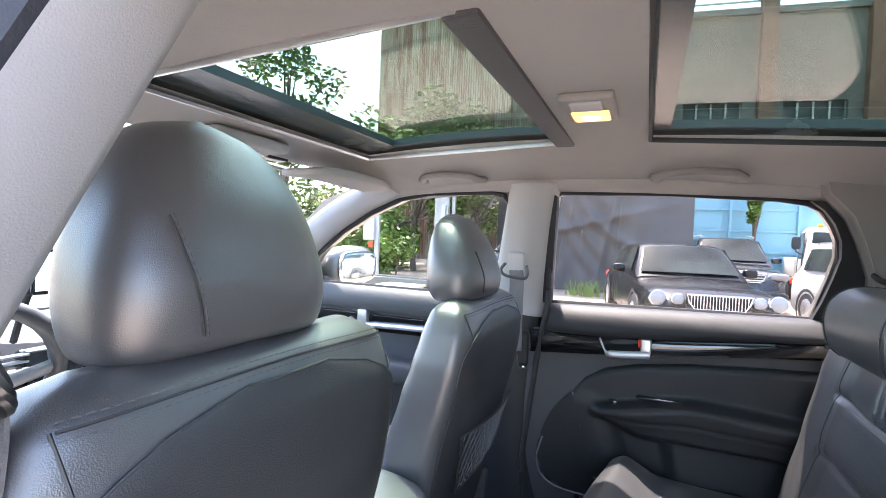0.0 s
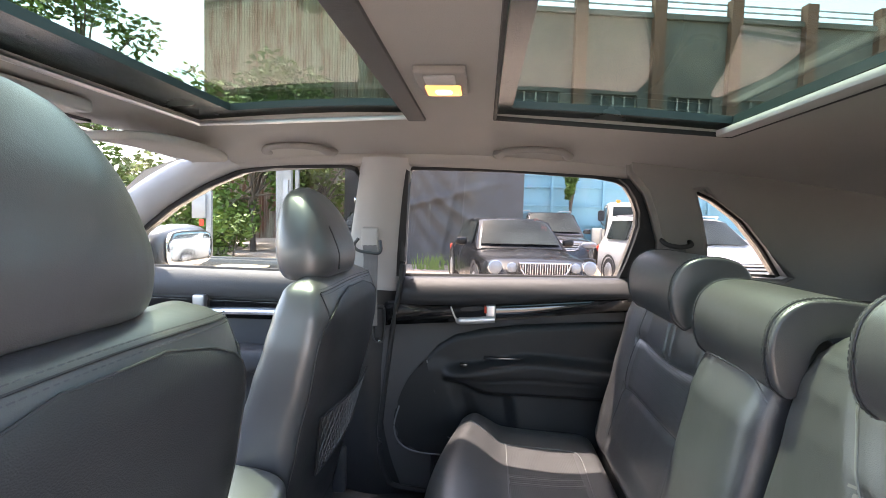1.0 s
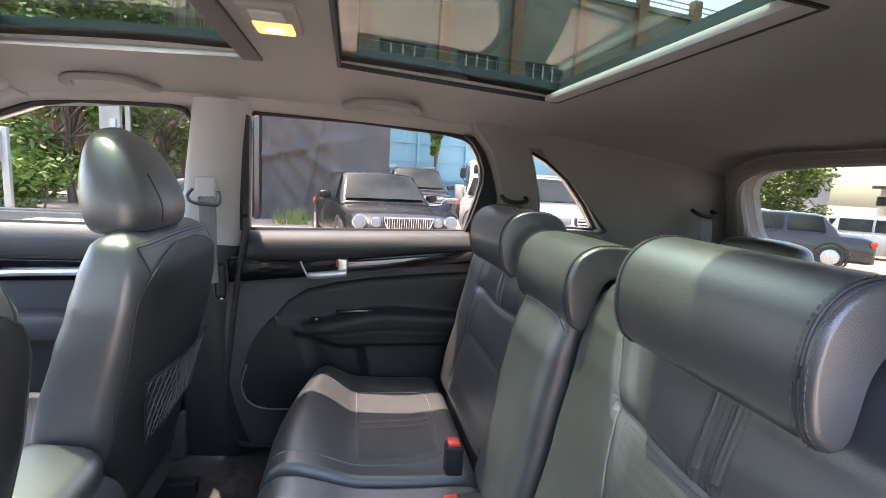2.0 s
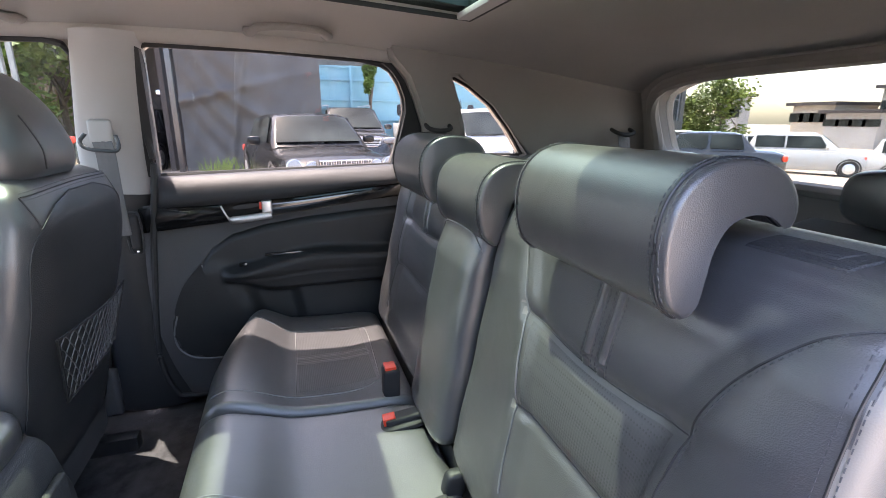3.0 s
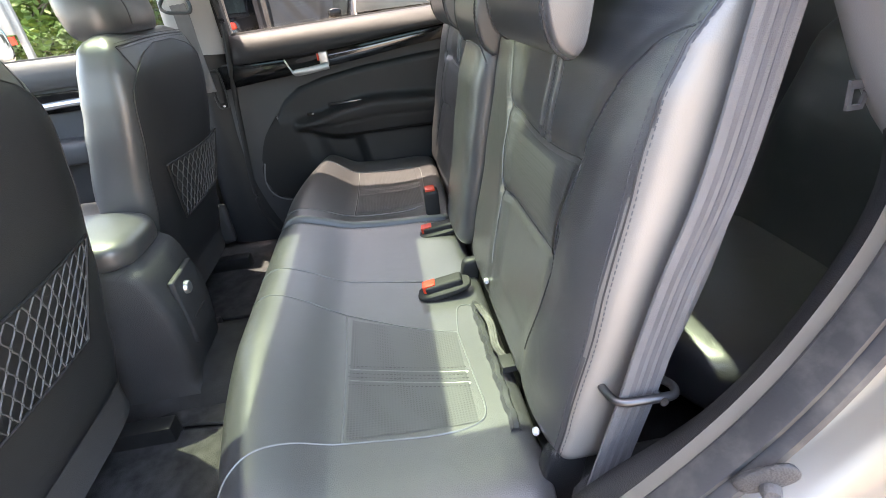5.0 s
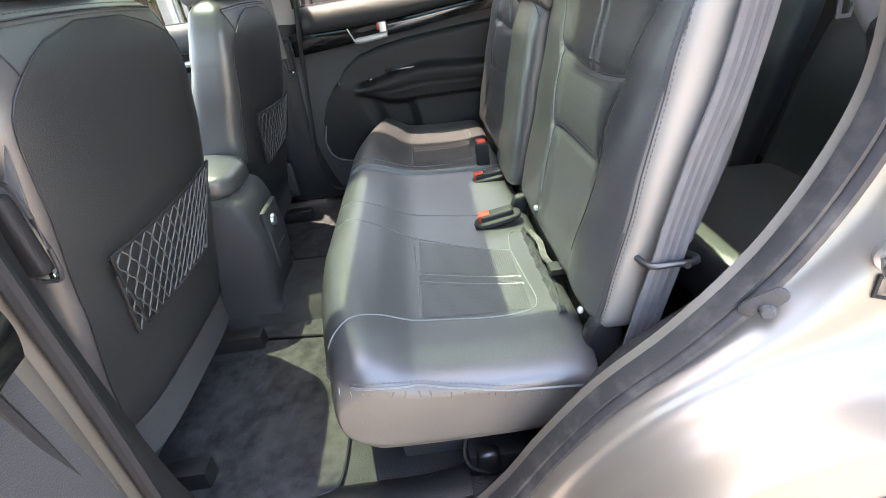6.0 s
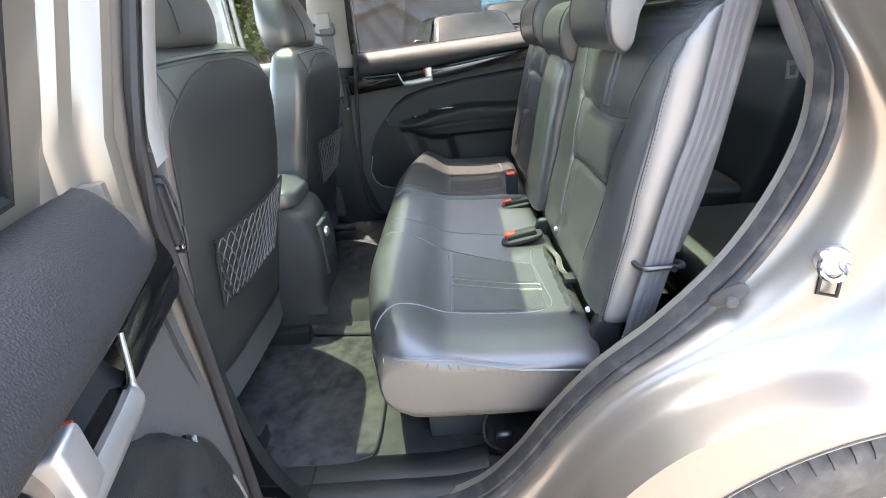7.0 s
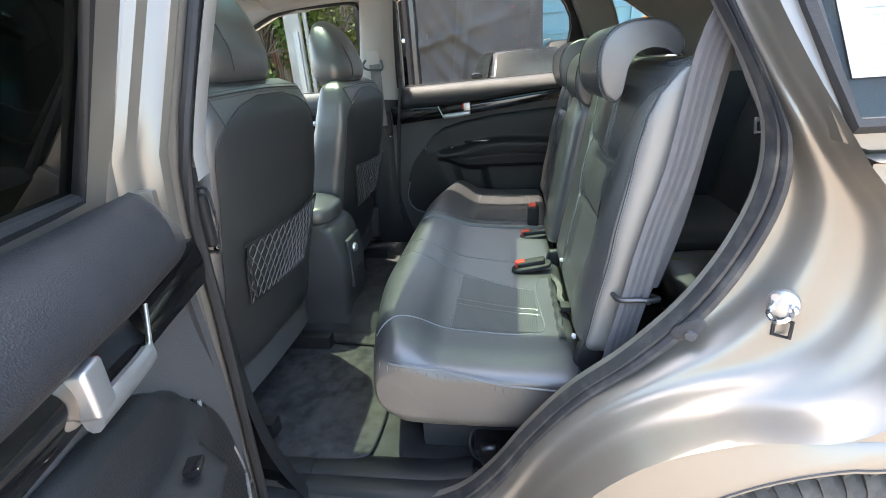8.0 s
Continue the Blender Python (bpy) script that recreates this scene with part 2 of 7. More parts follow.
def revolve(profile, origin, axis="y", n=32, bm=None):
    """Turns a profile of (radius, along) about an axis through origin."""
    o = Vector(origin)
    rows = []
    for k in range(n + 1):
        a = 2 * math.pi * k / n
        row = []
        for r, d in profile:
            if axis == "y":
                row.append(o + Vector((r * math.cos(a), d, r * math.sin(a))))
            elif axis == "z":
                row.append(o + Vector((r * math.cos(a), r * math.sin(a), d)))
            else:
                row.append(o + Vector((d, r * math.cos(a), r * math.sin(a))))
        rows.append(row)
    b = skin(rows, False, False, bm)
    bmesh.ops.remove_doubles(b, verts=b.verts, dist=1e-5)
    return b


def stitches(line, length=0.0042, gap=0.0026, r=0.0006, lift=(0, 0, 0), bm=None):
    """A row of short threads along a line."""
    bm = bm or bmesh.new()
    L = [Vector(p) + Vector(lift) for p in line]
    seg, pos, step = 0, 0.0, length + gap
    while seg < len(L) - 1:
        d = L[seg + 1] - L[seg]
        if d.length < 1e-6 or pos > d.length:
            pos -= d.length
            seg += 1
            continue
        a = L[seg] + d.normalized() * pos
        u = d.normalized()
        s = u.cross(Vector((0.3, 0.2, 1))).normalized() * r
        w = u.cross(s).normalized() * r
        b = a + u * length
        v0 = [bm.verts.new(q) for q in (a + s, a + w, a - s, a - w)]
        v1 = [bm.verts.new(q) for q in (b + s, b + w, b - s, b - w)]
        for i in range(4):
            bm.faces.new((v0[i], v0[(i + 1) % 4], v1[(i + 1) % 4], v1[i]))
        pos += step
    return bm


# ---- car shell ----
def smooth01(v):
    v = max(0.0, min(1.0, v))
    return v * v * (3 - 2 * v)


def side_y(z):
    """Half width of the cabin wall at a height."""
    return 0.785 - 0.40 * max(0.0, z - 1.17)


def lean(sign, extra=0.0):
    def f(p):
        return Vector((p.x, sign * (side_y(p.z) + extra + p.y), p.z))
    return f


def roof_z(x, y):
    z = 1.605 - 0.075 * max(0.0, x - 0.25) ** 1.4 - 0.09 * max(0.0, -x) ** 1.6
    a = abs(y)
    if a > 0.34:
        z -= 0.080 * ((a - 0.34) / 0.32) ** 2.6
    return z


ROOF_FRONT = (-0.41, 0.118, -0.335, 0.335)
ROOF_REAR = (0.307, 0.83, -0.335, 0.335)


def sheet_with_holes(xs, ys, zf, thick, holes):
    bm = bmesh.new()
    lo = [[bm.verts.new((x, y, zf(x, y))) for y in ys] for x in xs]
    hi = [[bm.verts.new((x, y, zf(x, y) + thick)) for y in ys] for x in xs]

    def hole(i, j):
        cx, cy = (xs[i] + xs[i + 1]) / 2, (ys[j] + ys[j + 1]) / 2
        return any(a < cx < b and c < cy < d for a, b, c, d in holes)
    nx, ny = len(xs) - 1, len(ys) - 1
    for i in range(nx):
        for j in range(ny):
            if hole(i, j):
                continue
            bm.faces.new((lo[i][j], lo[i][j + 1], lo[i + 1][j + 1], lo[i + 1][j]))
            bm.faces.new((hi[i][j], hi[i + 1][j], hi[i + 1][j + 1], hi[i][j + 1]))
            for di, dj, p, q in ((-1, 0, (i, j), (i, j + 1)), (1, 0, (i + 1, j), (i + 1, j + 1)), (0, -1, (i, j), (i + 1, j)), (0, 1, (i, j + 1), (i + 1, j + 1))):
                a, b = i + di, j + dj
                if not (0 <= a < nx and 0 <= b < ny) or hole(a, b):
                    bm.faces.new((lo[p[0]][p[1]], lo[q[0]][q[1]], hi[q[0]][q[1]], hi[p[0]][p[1]]))
    return bm


def lines(a, b, n, extra=()):
    v = sorted(set([round(a + (b - a) * i / n, 4) for i in range(n + 1)] + list(extra)))
    keep = [v[0]]
    for q in v[1:]:
        if q - keep[-1] > 0.004 or q in extra:
            if q in extra and q - keep[-1] < 0.004 and keep[-1] not in extra:
                keep[-1] = q
            else:
                keep.append(q)
    return keep


XS = lines(-0.60, 1.72, 48, (-0.41, 0.118, 0.307, 0.83))
YS = lines(-0.66, 0.66, 44, (-0.335, 0.335))
ceiling = solid("ceiling", sheet_with_holes(XS, YS, roof_z, 0.012, (ROOF_FRONT, ROOF_REAR)), HEADLINER, "grey woven cloth headliner with two sunroof openings", "ceiling", kind="structure")

suv = thing("suv_body", "bronze silver family car body with its rear door open", "car")
GL_F = (-0.50, 0.16, -0.45, 0.45)
GL_R = (0.24, 0.93, -0.45, 0.45)
skin_z = lambda x, y: roof_z(x, y) + 0.045 + (0.03 * (abs(y) / 0.6) ** 3)
part("roof_skin", sheet_with_holes(lines(-0.62, 1.74, 28, (-0.50, 0.16, 0.24, 0.93)), lines(-0.64, 0.64, 20, (-0.45, 0.45)), skin_z, 0.004, (GL_F, GL_R)), PAINT, suv)


def pane_sheet(x0, x1, y0, y1, dz, t=0.005):
    xs, ys = lines(x0, x1, 10), lines(y0, y1, 10)
    return sheet_with_holes(xs, ys, lambda x, y: roof_z(x, y * 0.7) + dz, t, ())


part("sunroof_glass", pane_sheet(-0.49, 0.13, -0.44, 0.44, 0.036), ROOFGLASS, suv, "green tinted glass panel over the front seats")
part("sunroof_glass", pane_sheet(0.25, 0.92, -0.44, 0.44, 0.036), ROOFGLASS, suv, "green tinted glass panel over the rear seats")


def ring_frame(x0, x1, y0, y1, w, z0, z1, bm=None, wf=0.1, wr=0.1):
    """A rectangular rim standing in the roof opening."""
    bm = bm or bmesh.new()
    for a, b, c, d in ((x0, x1, y0, y0 + w), (x0, x1, y1 - w, y1), (x0, x0 + wf, y0 + w, y1 - w), (x1 - wr, x1, y0 + w, y1 - w)):
        xs, ys = lines(a, b, 8), lines(c, d, 8)
        merge(bm, sheet_with_holes(xs, ys, lambda x, y: roof_z(x, y * 0.6) + z0, z1 - z0, ()))
    return bm


for a, b, c, d in (ROOF_FRONT, ROOF_REAR):
    part("sunroof_frame", ring_frame(a - 0.07, b + 0.045, c - 0.08, d + 0.08, 0.120, 0.018, 0.034, None, 0.17 if a < 0 else 0.108, 0.075 if a < 0 else 0.065), FRIT, suv, "black inner sunroof frame")
    bm = bmesh.new()
    rim = [(a, c), (b, c), (b, d), (a, d)]
    tube([(x, y, roof_z(x, y) + 0.002) for x, y in rim], 0.006, 6, closed=True, bm=bm, smoothed=False)
    part("opening_trim", bm, SATIN if a < 0 else RUBBER, suv)
# cross rail behind the front pane, with its guide shoe
part("cross_rail", box((0.104, -0.335, 1.598), (0.146, 0.345, 1.612), 0.004), TRIM_MID, suv)
part("roller_blind", box((0.795, -0.335, 1.568), (0.835, 0.335, 1.583), 0.005), TRIM_LIGHT, suv, "pale roller blind edge at the rear of the roof glass")
part("wind_deflector", tube([(-0.36, -0.33, 1.612), (-0.37, 0, 1.617), (-0.36, 0.33, 1.612)], 0.008, 6), TRIM_MID, suv)

# side walls above the belt, one upright plate a side with three window openings
F_WIN = [(-0.155, 1.178), (-0.135, 1.30), (-0.09, 1.49), (-0.105, 1.515), (-0.14, 1.525), (-0.36, 1.522), (-0.47, 1.503), (-0.60, 1.455), (-0.74, 1.385), (-0.88, 1.295), (-0.94, 1.235), (-0.955, 1.190), (-0.94, 1.178)]
R_WIN = [(0.027, 1.180), (0.720, 1.196), (0.736, 1.250), (0.748, 1.310), (0.756, 1.365), (0.750, 1.408), (0.730, 1.450), (0.704, 1.483), (0.675, 1.498), (0.61, 1.509), (0.36, 1.522), (0.075, 1.524), (0.058, 1.514)]
Q_WIN = [(0.975, 1.225), (1.19, 1.218), (1.202, 1.226), (1.128, 1.312), (1.045, 1.392), (0.960, 1.447), (0.905, 1.470), (0.886, 1.468), (0.918, 1.40), (0.945, 1.32)]
NEAR_OPEN = [(-0.06, 1.10), (-0.02, 1.13), (0.020, 1.35), (0.045, 1.50), (0.06, 1.545), (0.20, 1.555), (0.55, 1.55), (0.63, 1.548), (0.735, 1.485), (0.783, 1.39), (0.830, 1.27), (0.866, 1.19), (0.884, 1.150), (0.912, 1.140)]
Q_NEAR = [(0.890, 1.168), (1.20, 1.168), (1.215, 1.25), (1.10, 1.36), (0.98, 1.430), (0.845, 1.470), (0.800, 1.472), (0.813, 1.40), (0.848, 1.295)]
WALL = [(-1.10, 1.12), (1.70, 1.12), (1.74, 1.30), (1.70, 1.575), (-0.55, 1.575), (-0.80, 1.50), (-1.00, 1.36), (-1.15, 1.22)]
bm = slab(WALL, 0.0, 0.05, (F_WIN, R_WIN, Q_WIN), tilt=lean(1))
part("side_wall", bm, PAINT, suv, "painted outer side above the belt line")
WALL_N = [(-1.10, 1.10)] + NEAR_OPEN + [(1.70, 1.140), (1.74, 1.30), (1.70, 1.575), (-0.55, 1.575), (-0.80, 1.50), (-1.00, 1.36), (-1.15, 1.22)]
part("side_wall", slab(WALL_N, 0.0, 0.05, (F_WIN, Q_NEAR), tilt=lean(-1)), PAINT, suv, "painted outer side above the belt line")
for s in (1, -1):
    low = [(-1.70, 0.30), (-0.09, 0.30), (-0.09, 1.12), (-1.10, 1.12), (-1.70, 1.05)]
    part("front_side_panel", slab(low, 0.0, 0.10, tilt=lambda p, s=s: Vector((p.x, s * (0.785 + p.y), p.z))), PAINT, suv)
part("rear_side_panel", slab([(-0.02, 0.30), (0.60, 0.30), (0.60, 0.78), (1.45, 0.78), (1.45, 0.35), (1.74, 0.35), (1.74, 1.12), (-0.02, 1.12)], 0.0, 0.10, tilt=lambda p: Vector((p.x, 0.785 + p.y, p.z))), PAINT, suv)
part("near_quarter_inner", slab([(0.93, 0.76), (1.74, 0.45), (1.74, 1.12), (0.93, 1.12)], 0.0, 0.02, tilt=lambda p: Vector((p.x, -0.775 + p.y, p.z))), TRIM_DARK, suv)

# window panes of the far side and the near front
for nm, w, g in (("front_window", F_WIN, GLASS), ("rear_window", R_WIN, SIDEGLASS), ("quarter_window", Q_WIN, SIDEGLASS)):
    o = part(nm, slab([(x + 0.0, z) for x, z in w], 0.028, 0.032, tilt=lean(1)), g, suv, "clear side window pane" if g is GLASS else "lightly tinted side window pane")
    bm = bmesh.new()
    tube([lean(1)(Vector((x, -0.002, z))) for x, z in w], 0.009, 6, closed=True, bm=bm, smoothed=False)
    part("window_seal", bm, RUBBER, suv)
for nm, w in (("front_window", F_WIN), ("quarter_window", Q_NEAR)):
    part(nm, slab(w, 0.038, 0.042, tilt=lean(-1)), PRIVACY if w is Q_NEAR else GLASS, suv)
part("window_seal", tube([lean(-1)(Vector((x, 0.052, z))) for x, z in Q_NEAR], 0.010, 6, closed=True, smoothed=False), RUBBER, suv, "black rubber window seal")

# black inner window frame of the far rear door
part("rear_window_frame", slab([(0.672, 1.501), (0.700, 1.500), (0.742, 1.455), (0.772, 1.400), (0.806, 1.320), (0.818, 1.235), (0.818, 1.19), (0.716, 1.19), (0.733, 1.250), (0.745, 1.310), (0.753, 1.365), (0.747, 1.406), (0.727, 1.448), (0.701, 1.480)], -0.030, -0.002, tilt=lean(1)), RUBBER, suv, "black window frame")
part("rear_window_frame", slab([(0.006, 1.180), (0.034, 1.180), (0.064, 1.510), (0.042, 1.522)], -0.036, -0.002, tilt=lean(1)), RUBBER, suv, "black window frame")

# inner pillar trims, far side and near side
def strip_trim(name, a, b, s, material, depth=0.03, bulge=0.02, label="", n=12, inset=0.0):
    """A rounded trim between two lines of (x, z), on the wall of side s."""
    A, B = smoothline([(x, 0, z) for x, z in a], 5), smoothline([(x, 0, z) for x, z in b], 5)
    rows = []
    for p, q in zip(A, B):
        row = []
        for k in range(n + 1):
            u = k / n
            x, z = p.x + (q.x - p.x) * u, p.z + (q.z - p.z) * u
            e = min(u, 1 - u) * 2
            y = side_y(z) - inset - depth * min(1, e * 5) ** 0.5 - bulge * math.sin(math.pi * u)
            row.append((x, s * y, z))
        rows.append(row)
    bm = skin(rows)
    return part(name, bm, material, suv, label)


def pillar_trims(s):
    e = 0.022 if s < 0 else 0.0
    strip_trim("b_pillar_upper_trim", [(-0.165, 1.15), (-0.15, 1.27), (-0.115, 1.42), (-0.085, 1.545)], [(0.02 + e, 1.125), (0.03 + e, 1.25), (0.052 + e, 1.42), (0.075 + e, 1.545)], s, TRIM_LIGHT, 0.03 + e, 0.035, "light grey centre pillar trim")
    strip_trim("b_pillar_lower_trim", [(-0.20, 0.46), (-0.17, 0.75), (-0.165, 1.0), (-0.165, 1.153)], [(0.10, 0.46), (0.03, 0.62), (0.01, 0.95), (0.02, 1.13)], s, TRIM_BLACK, 0.035, 0.045, "dark lower centre pillar trim")
    strip_trim("a_pillar_trim", [(-1.16, 1.20), (-1.02, 1.33), (-0.84, 1.45), (-0.66, 1.535), (-0.52, 1.56)], [(-0.955, 1.185), (-0.90, 1.28), (-0.75, 1.385), (-0.60, 1.462), (-0.46, 1.515)], s, TRIM_LIGHT, 0.03, 0.02, "light grey front pillar trim")
    strip_trim("roof_side_trim", [(-0.46, 1.51), (-0.2, 1.525), (0.2, 1.522), (0.6, 1.508), (0.72, 1.50)], [(-0.46, 1.565), (-0.2, 1.57), (0.2, 1.57), (0.6, 1.56), (0.72, 1.555)], s, HEADLINER, 0.02, 0.012, "", inset=0.0)


pillar_trims(1)
pillar_trims(-1)
# rear corner trim of the far side: between rear window, quarter window and tailgate
bm = slab([(0.818, 1.15), (1.72, 1.15), (1.72, 1.60), (0.66, 1.60), (0.69, 1.512), (0.744, 1.460), (0.774, 1.402), (0.808, 1.322), (0.818, 1.235)], -0.055, -0.003, (Q_WIN,), tilt=lean(1))
bmesh.ops.bevel(bm, geom=[e for e in bm.edges if len(e.link_faces) == 2 and e.calc_face_angle(0) > 1.0], offset=0.012, segments=3, affect="EDGES")
part("rear_pillar_trim", bm, TRIM_WARM, suv, "warm grey moulded trim round the small rear side window")
bm = slab([(0.92, 1.12), (1.72, 1.12), (1.72, 1.60), (0.76, 1.60), (0.83, 1.46), (0.87, 1.30), (0.915, 1.17)], -0.045, -0.003, (Q_NEAR,), tilt=lean(-1))
part("rear_pillar_trim", bm, TRIM_WARM, suv)

# tailgate with its window
TG = [(-0.72, 0.35), (0.72, 0.35), (0.78, 1.12), (0.72, 1.35), (0.62, 1.57), (-0.62, 1.57), (-0.72, 1.35), (-0.78, 1.12)]
TW = []
for k in range(48):
    c, q = math.cos(2 * math.pi * k / 48), math.sin(2 * math.pi * k / 48)
    f = (abs(c) ** 4.5 + abs(q) ** 4.5) ** (-1 / 4.5)
    TW.append(((0.60 - 0.03 * q * f) * c * f, 1.318 + 0.150 * q * f))
tgt = lambda p: Vector((p.x + 1.80 - 0.55 * max(0, p.z - 1.15), p.y, p.z))
part("tailgate", slab(TG, -0.06, 0.02, (TW,), plane="yz", tilt=tgt), TRIM_WARM, suv, "warm grey lined tailgate")
part("rear_screen", slab(TW, -0.01, -0.006, plane="yz", tilt=tgt), PRIVACY, suv)
bm = bmesh.new()
tube([tgt(Vector((-0.058, y * 1.015, 1.318 + (z - 1.318) * 1.05))) for y, z in TW], 0.020, 8, closed=True, bm=bm, smoothed=False)
part("rear_screen_rim", bm, TRIM_WARM, suv, "warm grey rounded rim of the rear screen")

# windscreen, bonnet and front closing
part("windscreen", skin([[(-0.60 - 0.05 * (1 - (y / 0.62) ** 2), y, 1.590 - 0.055 * (abs(y) / 0.62) ** 3) for y in (-0.62, -0.4, -0.2, 0, 0.2, 0.4, 0.62)], [(-1.55 - 0.10 * (1 - (y / 0.62) ** 2), y * 1.16, 1.10) for y in (-0.62, -0.4, -0.2, 0, 0.2, 0.4, 0.62)]]), GLASS, suv)
part("bonnet", box((-2.65, -0.85, 0.5), (-1.72, 0.85, 1.04), 0.1, 4), PAINT, suv)
part("bulkhead", box((-1.76, -0.83, 0.35), (-1.70, 0.83, 1.06)), TRIM_DARK, suv)

# floor and sills
floor = solid("floor", box((-1.75, -0.76, 0.36), (1.80, 0.78, 0.445)), CARPET, "dark grey carpeted cabin floor", "floor", kind="structure")
part("tunnel", skin([[(x, -0.17, 0.44), (x, -0.13, 0.50), (x, -0.06, 0.53), (x, 0.06, 0.53), (x, 0.13, 0.50), (x, 0.17, 0.44)] for x in (-1.7, -0.5, 0.0, 0.22)]), CARPET, suv)

# ---- near door opening: jamb, sill and quarter panel ----
EDGE = smoothline([(-0.06, 0, 0.47), (0.10, 0, 0.452), (0.30, 0, 0.452), (0.395, 0, 0.485), (0.465, 0, 0.555), (0.527, 0, 0.645), (0.60, 0, 0.735), (0.69, 0, 0.815), (0.775, 0, 0.915), (0.828, 0, 1.02), (0.846, 0, 1.11), (0.828, 0, 1.205), (0.785, 0, 1.305), (0.735, 0, 1.405), (0.68, 0, 1.48), (0.60, 0, 1.515)], 5)


OUT = smoothline([(-0.06, 0, 0.42), (0.10, 0, 0.40), (0.30, 0, 0.40), (0.44, 0, 0.41), (0.52, 0, 0.52), (0.59, 0, 0.645), (0.68, 0, 0.735), (0.80, 0, 0.785), (0.92, 0, 0.797), (1.00, 0, 0.87), (1.005, 0, 1.00), (0.905, 0, 1.125), (0.828, 0, 1.27), (0.780, 0, 1.39), (0.745, 0, 1.485), (0.64, 0, 1.56)], 5)


def edge_out(i):
    return (OUT[i] - EDGE[i]).normalized()


def tuck(z):
    return 0.40 * max(0.0, z - 1.17)


JAMB = [(0.0, 0.735), (0.02, 0.746), (0.05, 0.752), (0.09, 0.755), (0.15, 0.757), (0.20, 0.759), (0.25, 0.764), (0.29, 0.773), (0.33, 0.788), (0.37, 0.799), (0.41, 0.804), (0.47, 0.807), (0.55, 0.809), (0.62, 0.813), (0.68, 0.822), (0.72, 0.834), (0.76, 0.845), (0.81, 0.852), (0.86, 0.858), (0.90, 0.871), (0.94, 0.893), (0.97, 0.910), (1.0, 0.918), (1.01, 0.905)]


def jamb_rows(profile):
    rows = []
    for d, y in profile:
        row = []
        for p, q in zip(EDGE, OUT):
            v = p + (q - p) * d
            high = min(1.0, max(0.0, (p.z - 1.0) / 0.25))
            yy = 0.742 + (y - 0.742) * (1 - 0.42 * high)
            row.append((v.x, -(yy - tuck(v.z)), v.z))
        rows.append(row)
    return rows


part("door_jamb", skin(jamb_rows(JAMB)), PAINT, suv, "bronze silver painted door jamb")
def edge_rows(profile, i0=0, i1=None):
    """Rows along the opening's edge: offset outwards from the edge, distance from the middle."""
    return [[(p.x + edge_out(i).x * o, -(y - tuck(p.z)), p.z + edge_out(i).z * o) for i, p in list(enumerate(EDGE))[i0:i1]] for o, y in profile]


part("door_seal", skin(edge_rows([(0.029, 0.764), (0.027, 0.779), (0.022, 0.785), (0.015, 0.784), (0.011, 0.778), (0.009, 0.772), (0.007, 0.776), (0.002, 0.776), (-0.001, 0.768), (-0.001, 0.750)])), SEAL, suv, "dusty dark rubber door seal with two ridges")
LIP = [(-0.001, 0.752), (0.004, 0.745), (0.014, 0.736), (0.026, 0.724), (0.038, 0.710), (0.050, 0.694), (0.070, 0.676), (0.11, 0.664)]
up = next(i for i, p in enumerate(EDGE) if p.z > 1.165)
part("opening_trim", skin(edge_rows(LIP, 12, up + 1)), TRIM_DARK, suv, "broad smooth dark trim inside the door opening")
part("opening_trim", skin(edge_rows([(o, y + 0.002) for o, y in LIP], up - 1)), TRIM_LIGHT, suv, "light grey upper trim inside the door opening")
# outer skin behind the opening, wheel arch strip
WHEEL = Vector((1.00, 0, 0.365))
ARCH_R = 0.398
outer = []
for p, q in zip(EDGE, OUT):
    if q.x < 0.9 or q.z > 1.157 or p.z < 0.85:
        continue
    row = []
    for k in range(13):
        u = k / 12
        x = q.x + (1.80 - q.x) * u
        z = q.z + u * 0.12 * (1.1 - q.z)
        row.append((x, -(0.918 - 0.42 * 0.176 * min(1.0, max(0.0, (p.z - 1.0) / 0.25)) * (1 - u) - tuck(z)), z))
    outer.append(row)
for dz, y in ((0.004, 0.895), (0.020, 0.865), (0.024, 0.832)):
    outer.append([(x, -min(-yy, y), z + dz) for x, yy, z in outer[-1]] if dz < 0.015 else [(x, -y, z + 0.003) for x, yy, z in outer[-1]])
part("quarter_panel", skin(outer), PAINT, suv, "bronze silver painted rear wing")
lip = []
for p in OUT[12:41]:
    v = (p - WHEEL).normalized()
    row = [(p.x, -0.900, p.z), (p.x - v.x * 0.002, -0.915, p.z - v.z * 0.002)]
    for r, y in ((0.418, 0.926), (0.405, 0.930), (ARCH_R, 0.928), (ARCH_R - 0.006, 0.912), (ARCH_R - 0.008, 0.70)):
        row.append((WHEEL.x + v.x * r, -y, WHEEL.z + v.z * r))
    lip.append(row)
for k in range(20):
    a = radians(99 - k * 5.0)
    c, s_ = math.cos(a), math.sin(a)
    lip.append([(WHEEL.x + c * r, -y, WHEEL.z + s_ * r) for r, y in ((0.440, 0.905), (0.438, 0.916), (0.432, 0.922), (0.405, 0.932), (ARCH_R, 0.930), (ARCH_R - 0.006, 0.915), (ARCH_R - 0.008, 0.70))])
part("arch_groove", tube([Vector(r[3]) + Vector((0, 0.0004, 0)) for r in lip], 0.0016, 6, smoothed=False), TRIM_DARK, suv, "fine dark groove along the wheel arch")
part("wheel_arch_lip", skin(lip), PAINT, suv, "bronze silver wheel arch edge")
